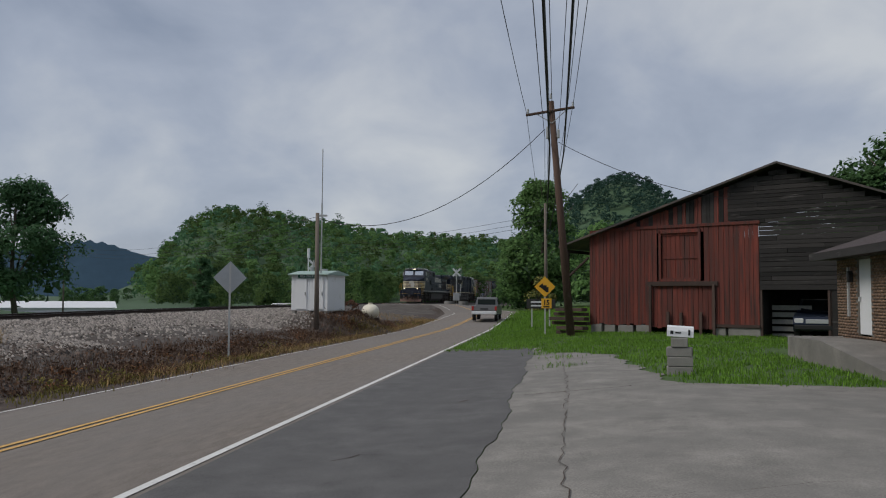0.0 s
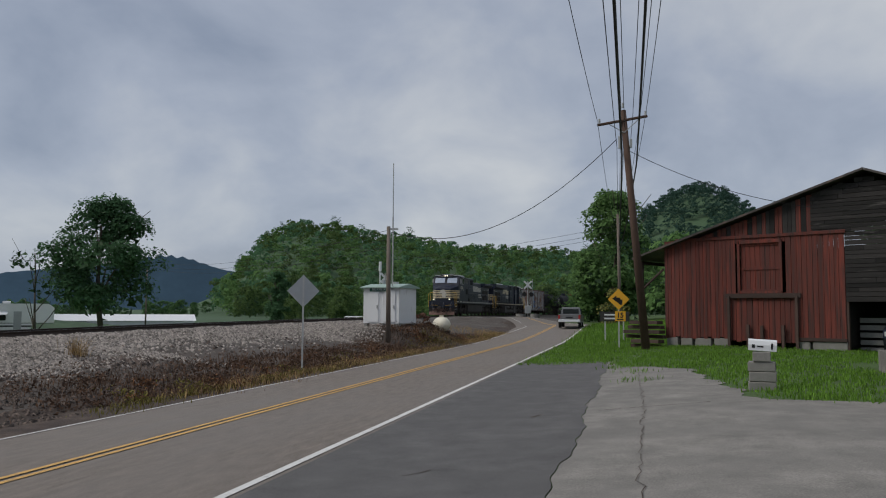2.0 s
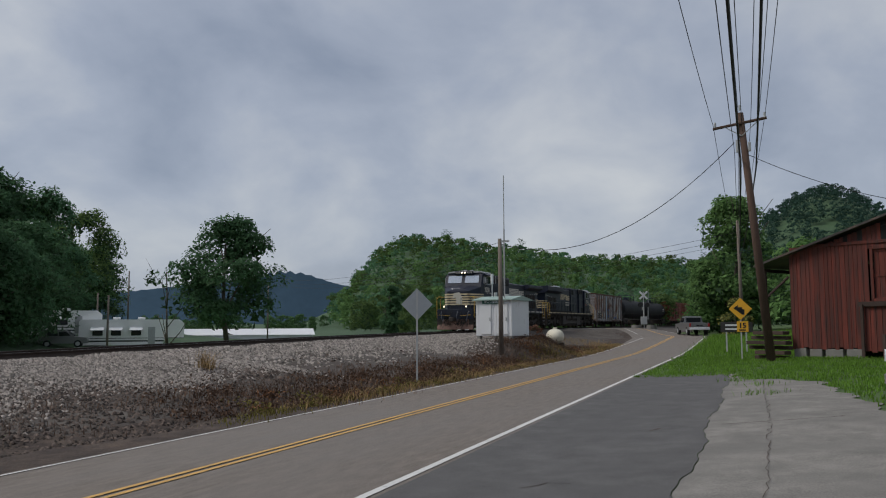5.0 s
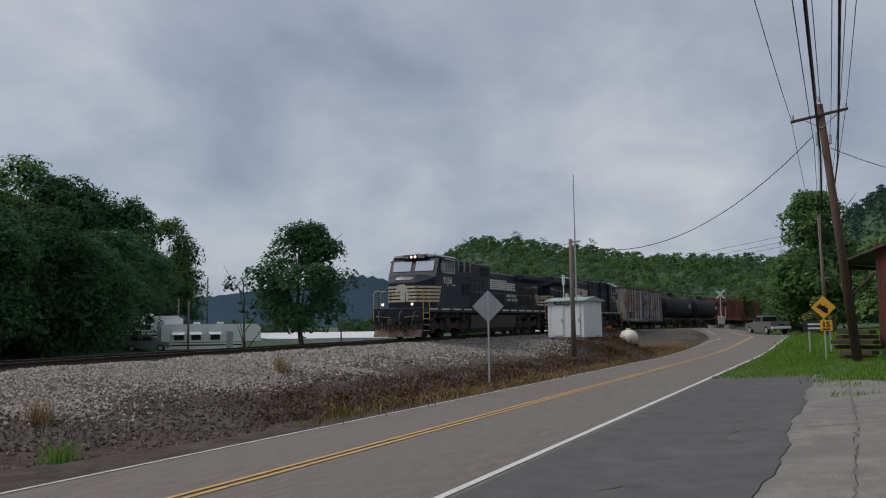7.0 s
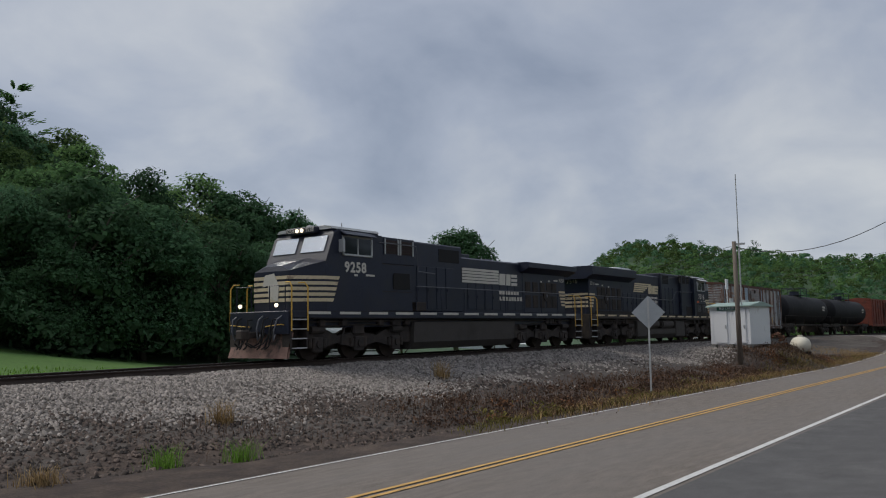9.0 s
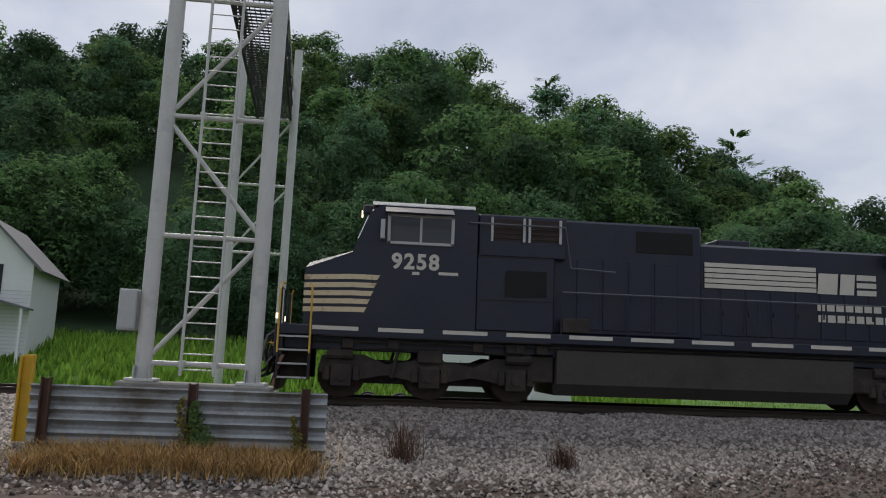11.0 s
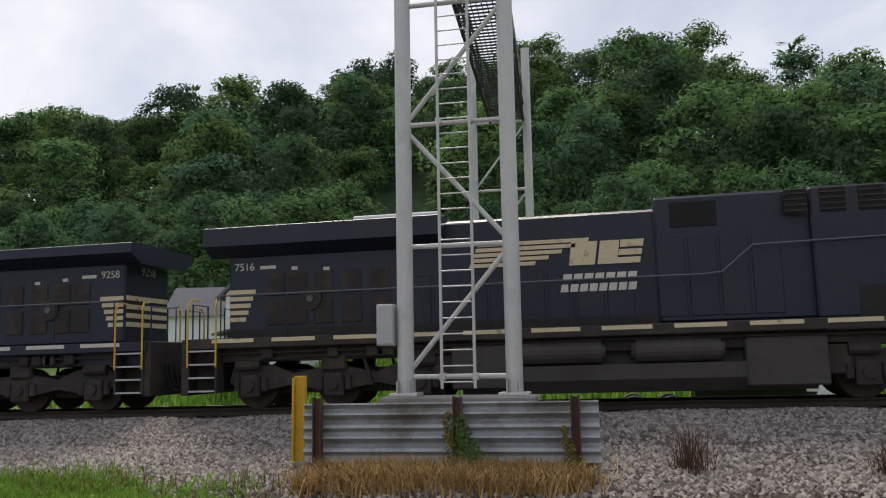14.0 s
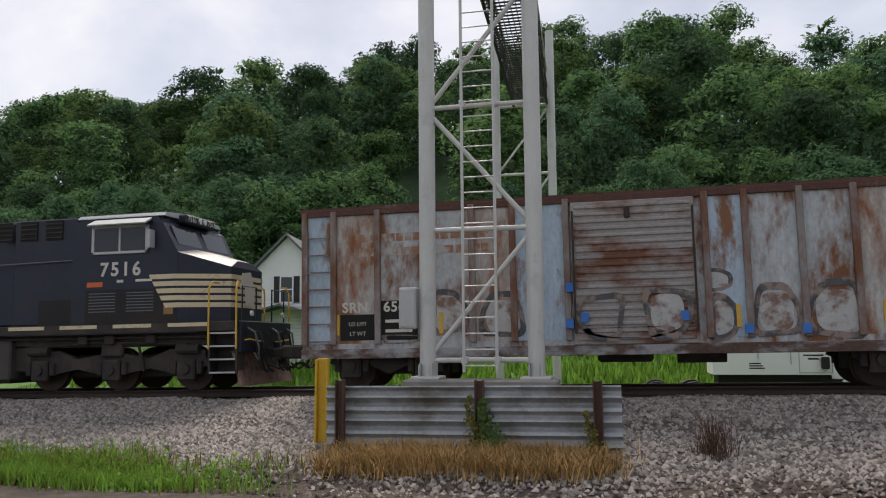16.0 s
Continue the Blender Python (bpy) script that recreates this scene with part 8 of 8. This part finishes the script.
crack("paving_crack", [(3, -0.15), (9, -0.1), (16, -0.25), (27, -0.2)], 0.008, "long crack along the concrete apron")
crack("paving_crack", [(7, -0.2), (7.6, -3), (7.2, -8)], 0.008, "crack across the concrete apron")
crack("paving_crack", [(15, 0.5), (15.6, -1.4), (15.0, -2.4)], 0.02, "dark joint at the edge of the lawn")
crack("paving_crack", [(9.3, 2.5), (9.7, 2.3), (9.6, 1.8)], 0.02, "short crack in the asphalt shoulder")
crack("paving_crack", [(14.5, 1.7), (15.1, 1.3)], 0.03, "short crack in the asphalt shoulder")
blades("crack_weeds", np.array([(26, 0.5), (26.5, 0.1), (28, 0.4), (21, -0.2), (24, -0.25), (29, -0.6), (29.5, 0.9), (30.4, 0.2), (31, 1.4), (30.2, -1.2)]), 0.16, 0.01, BLADE, "grass tufts in the paving cracks", "grass", 31, 60, 0.3, 1.0)


def rock(x, y, r, seed, label):
    y = float(on_bank(x, y))
    bm = BM()
    bmesh.ops.create_icosphere(bm, subdivisions=2, radius=1)
    rg = random.Random(seed)
    for v in bm.verts:
        k = 0.75 + 0.5 * noise.noise(v.co * 1.3 + Vector((seed, 0, 0))) + rg.uniform(-0.05, 0.05)
        v.co = Vector((v.co.x * r * 1.5 * k, v.co.y * r * k, v.co.z * r * 0.75 * k))
    o = part("rock", bm, mat("pale_limestone", (0.42, 0.4, 0.36), 0.9, vary=0.25, scale=5), None, "")
    o.matrix_basis = pose(x, y, float(ground_z(x, y)) + r * 0.2, 0, 0, seed * 40)
    tagged(o, label, "rock", "pale rocks in the gravel")


rock(-7.7, 11.5, 0.16, 3, "pale limestone rock lying in the gravel")
rock(-7.35, 11.3, 0.1, 5, "small pale rock lying in the gravel")
rock(-8.0, 11.7, 0.09, 8, "small pale rock lying in the gravel")
rock(6.2, 13.3, 0.1, 9, "small pale rock lying on the bank")

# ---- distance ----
# distance haze is painted into this bluish base colour
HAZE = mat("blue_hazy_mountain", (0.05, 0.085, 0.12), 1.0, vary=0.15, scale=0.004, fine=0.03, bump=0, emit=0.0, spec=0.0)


def mountains():
    """Far ridges to the north-east, a plain backdrop."""
    v, f = [], []
    az = np.linspace(20, 52, 90)
    el = np.interp(az, [20, 26, 28.4, 30.5, 32, 34, 37.4, 40, 43.1, 46, 52], [1.5, 2.4, 2.9, 3.6, 3.75, 3.3, 2.8, 2.5, 2.1, 2.0, 2.0])
    for a, e in zip(az, el):
        for r, h in ((2300, -10), (2500, 0)):
            z = EYE_Z + 2400 * math.tan(radians(e)) + 6 * math.sin(a * 9) if h == 0 else -20
            v.append((r * math.cos(radians(a)), r * math.sin(radians(a)), z))
    for i in range(len(az) - 1):
        f.append((2 * i, 2 * i + 2, 2 * i + 3, 2 * i + 1))
    mesh_from("backdrop", np.array(v), np.array(f), HAZE, kind="structure", label="distant mountain ridge painted haze-blue", category="mountain")


mountains()


# ---- motion ----
def lead_at(t):
    """How far along the line the leading locomotive's middle is."""
    return float(np.interp(t, TRAIN_T, TRAIN_X))


TRAIN_T = [0.0, 6.0, 8.0, 10.0, 12.5, 13.0, 13.8, 14.5, 15.0, 16.0]
TRAIN_X = [118.5, 58.65, 38.8, 18.38, -6.75, -11.55, -19.5, -26.4, -31.35, -41.25]
TRAIN = [(loco_lead, 0.0, True, 6.7), (loco_second, 21.6, False, 6.7), (car_box, 41.05, False, 5.6), (car_tank, 58.6, False, 6.2), (car_tank_next, 76.0, False, 6.2), (car_red, 93.2, False, 5.6), (car_last, 109.8, False, 5.6)]


def on_line(s):
    """A point of the line, s metres along it; beyond the bend its length exceeds its x."""
    x = s
    for _ in range(4):
        e = max(0.0, x - 45.0)
        x = s - (e ** 3) / (6 * 1150.0 ** 2)
    return Vector((x, float(track_y(x)), float(rail_z(x))))


def car_pose(s, half, turned):
    a, b = on_line(s - half), on_line(s + half)
    d = (b - a).normalized()
    if turned:
        d = -d
    side = Vector((0, 0, 1)).cross(d).normalized()
    up = d.cross(side)
    m = Matrix((d, side, up)).transposed().to_4x4()
    return Matrix.Translation((a + b) / 2) @ m


def motions():
    ts = [0.5 * i for i in range(33)]
    for ob, back, turned, half in TRAIN:
        walk(ob, [(t, car_pose(lead_at(t) + back, half, turned)) for t in ts])
    # the wheels roll with the train
    for w, a, r in WHEELS:
        turned = w.parent.parent is loco_lead
        rows, t = [], 0.0
        while t < 16.0:
            rows.append((t, lead_at(t)))
            t += 0.0667
        rows.append((16.0, lead_at(16.0)))
        walk(w, [(t, Matrix.Translation((a, 0, r)) @ Matrix.Rotation((s / r) * (-1 if turned else 1), 4, "Y")) for t, s in rows])
    rows = [(0.0, 63.6, 5.35, 0), (1.5, 71.0, 5.2, 0), (2.5, 75.5, 5.1, 2), (3.5, 79.5, 5.1, 6), (5.0, 82.5, 5.6, 18), (7.0, 84.6, 6.2, 30), (8.5, 85.9, 6.2, 36), (9.5, 86.3, 6.4, 40), (16.0, 86.4, 6.5, 40)]
    walk(truck_on_road, [(t, pose(x, y, float(ground_z(x, y)) + 0.04, 0, 0, a)) for t, x, y, a in rows])


motions()
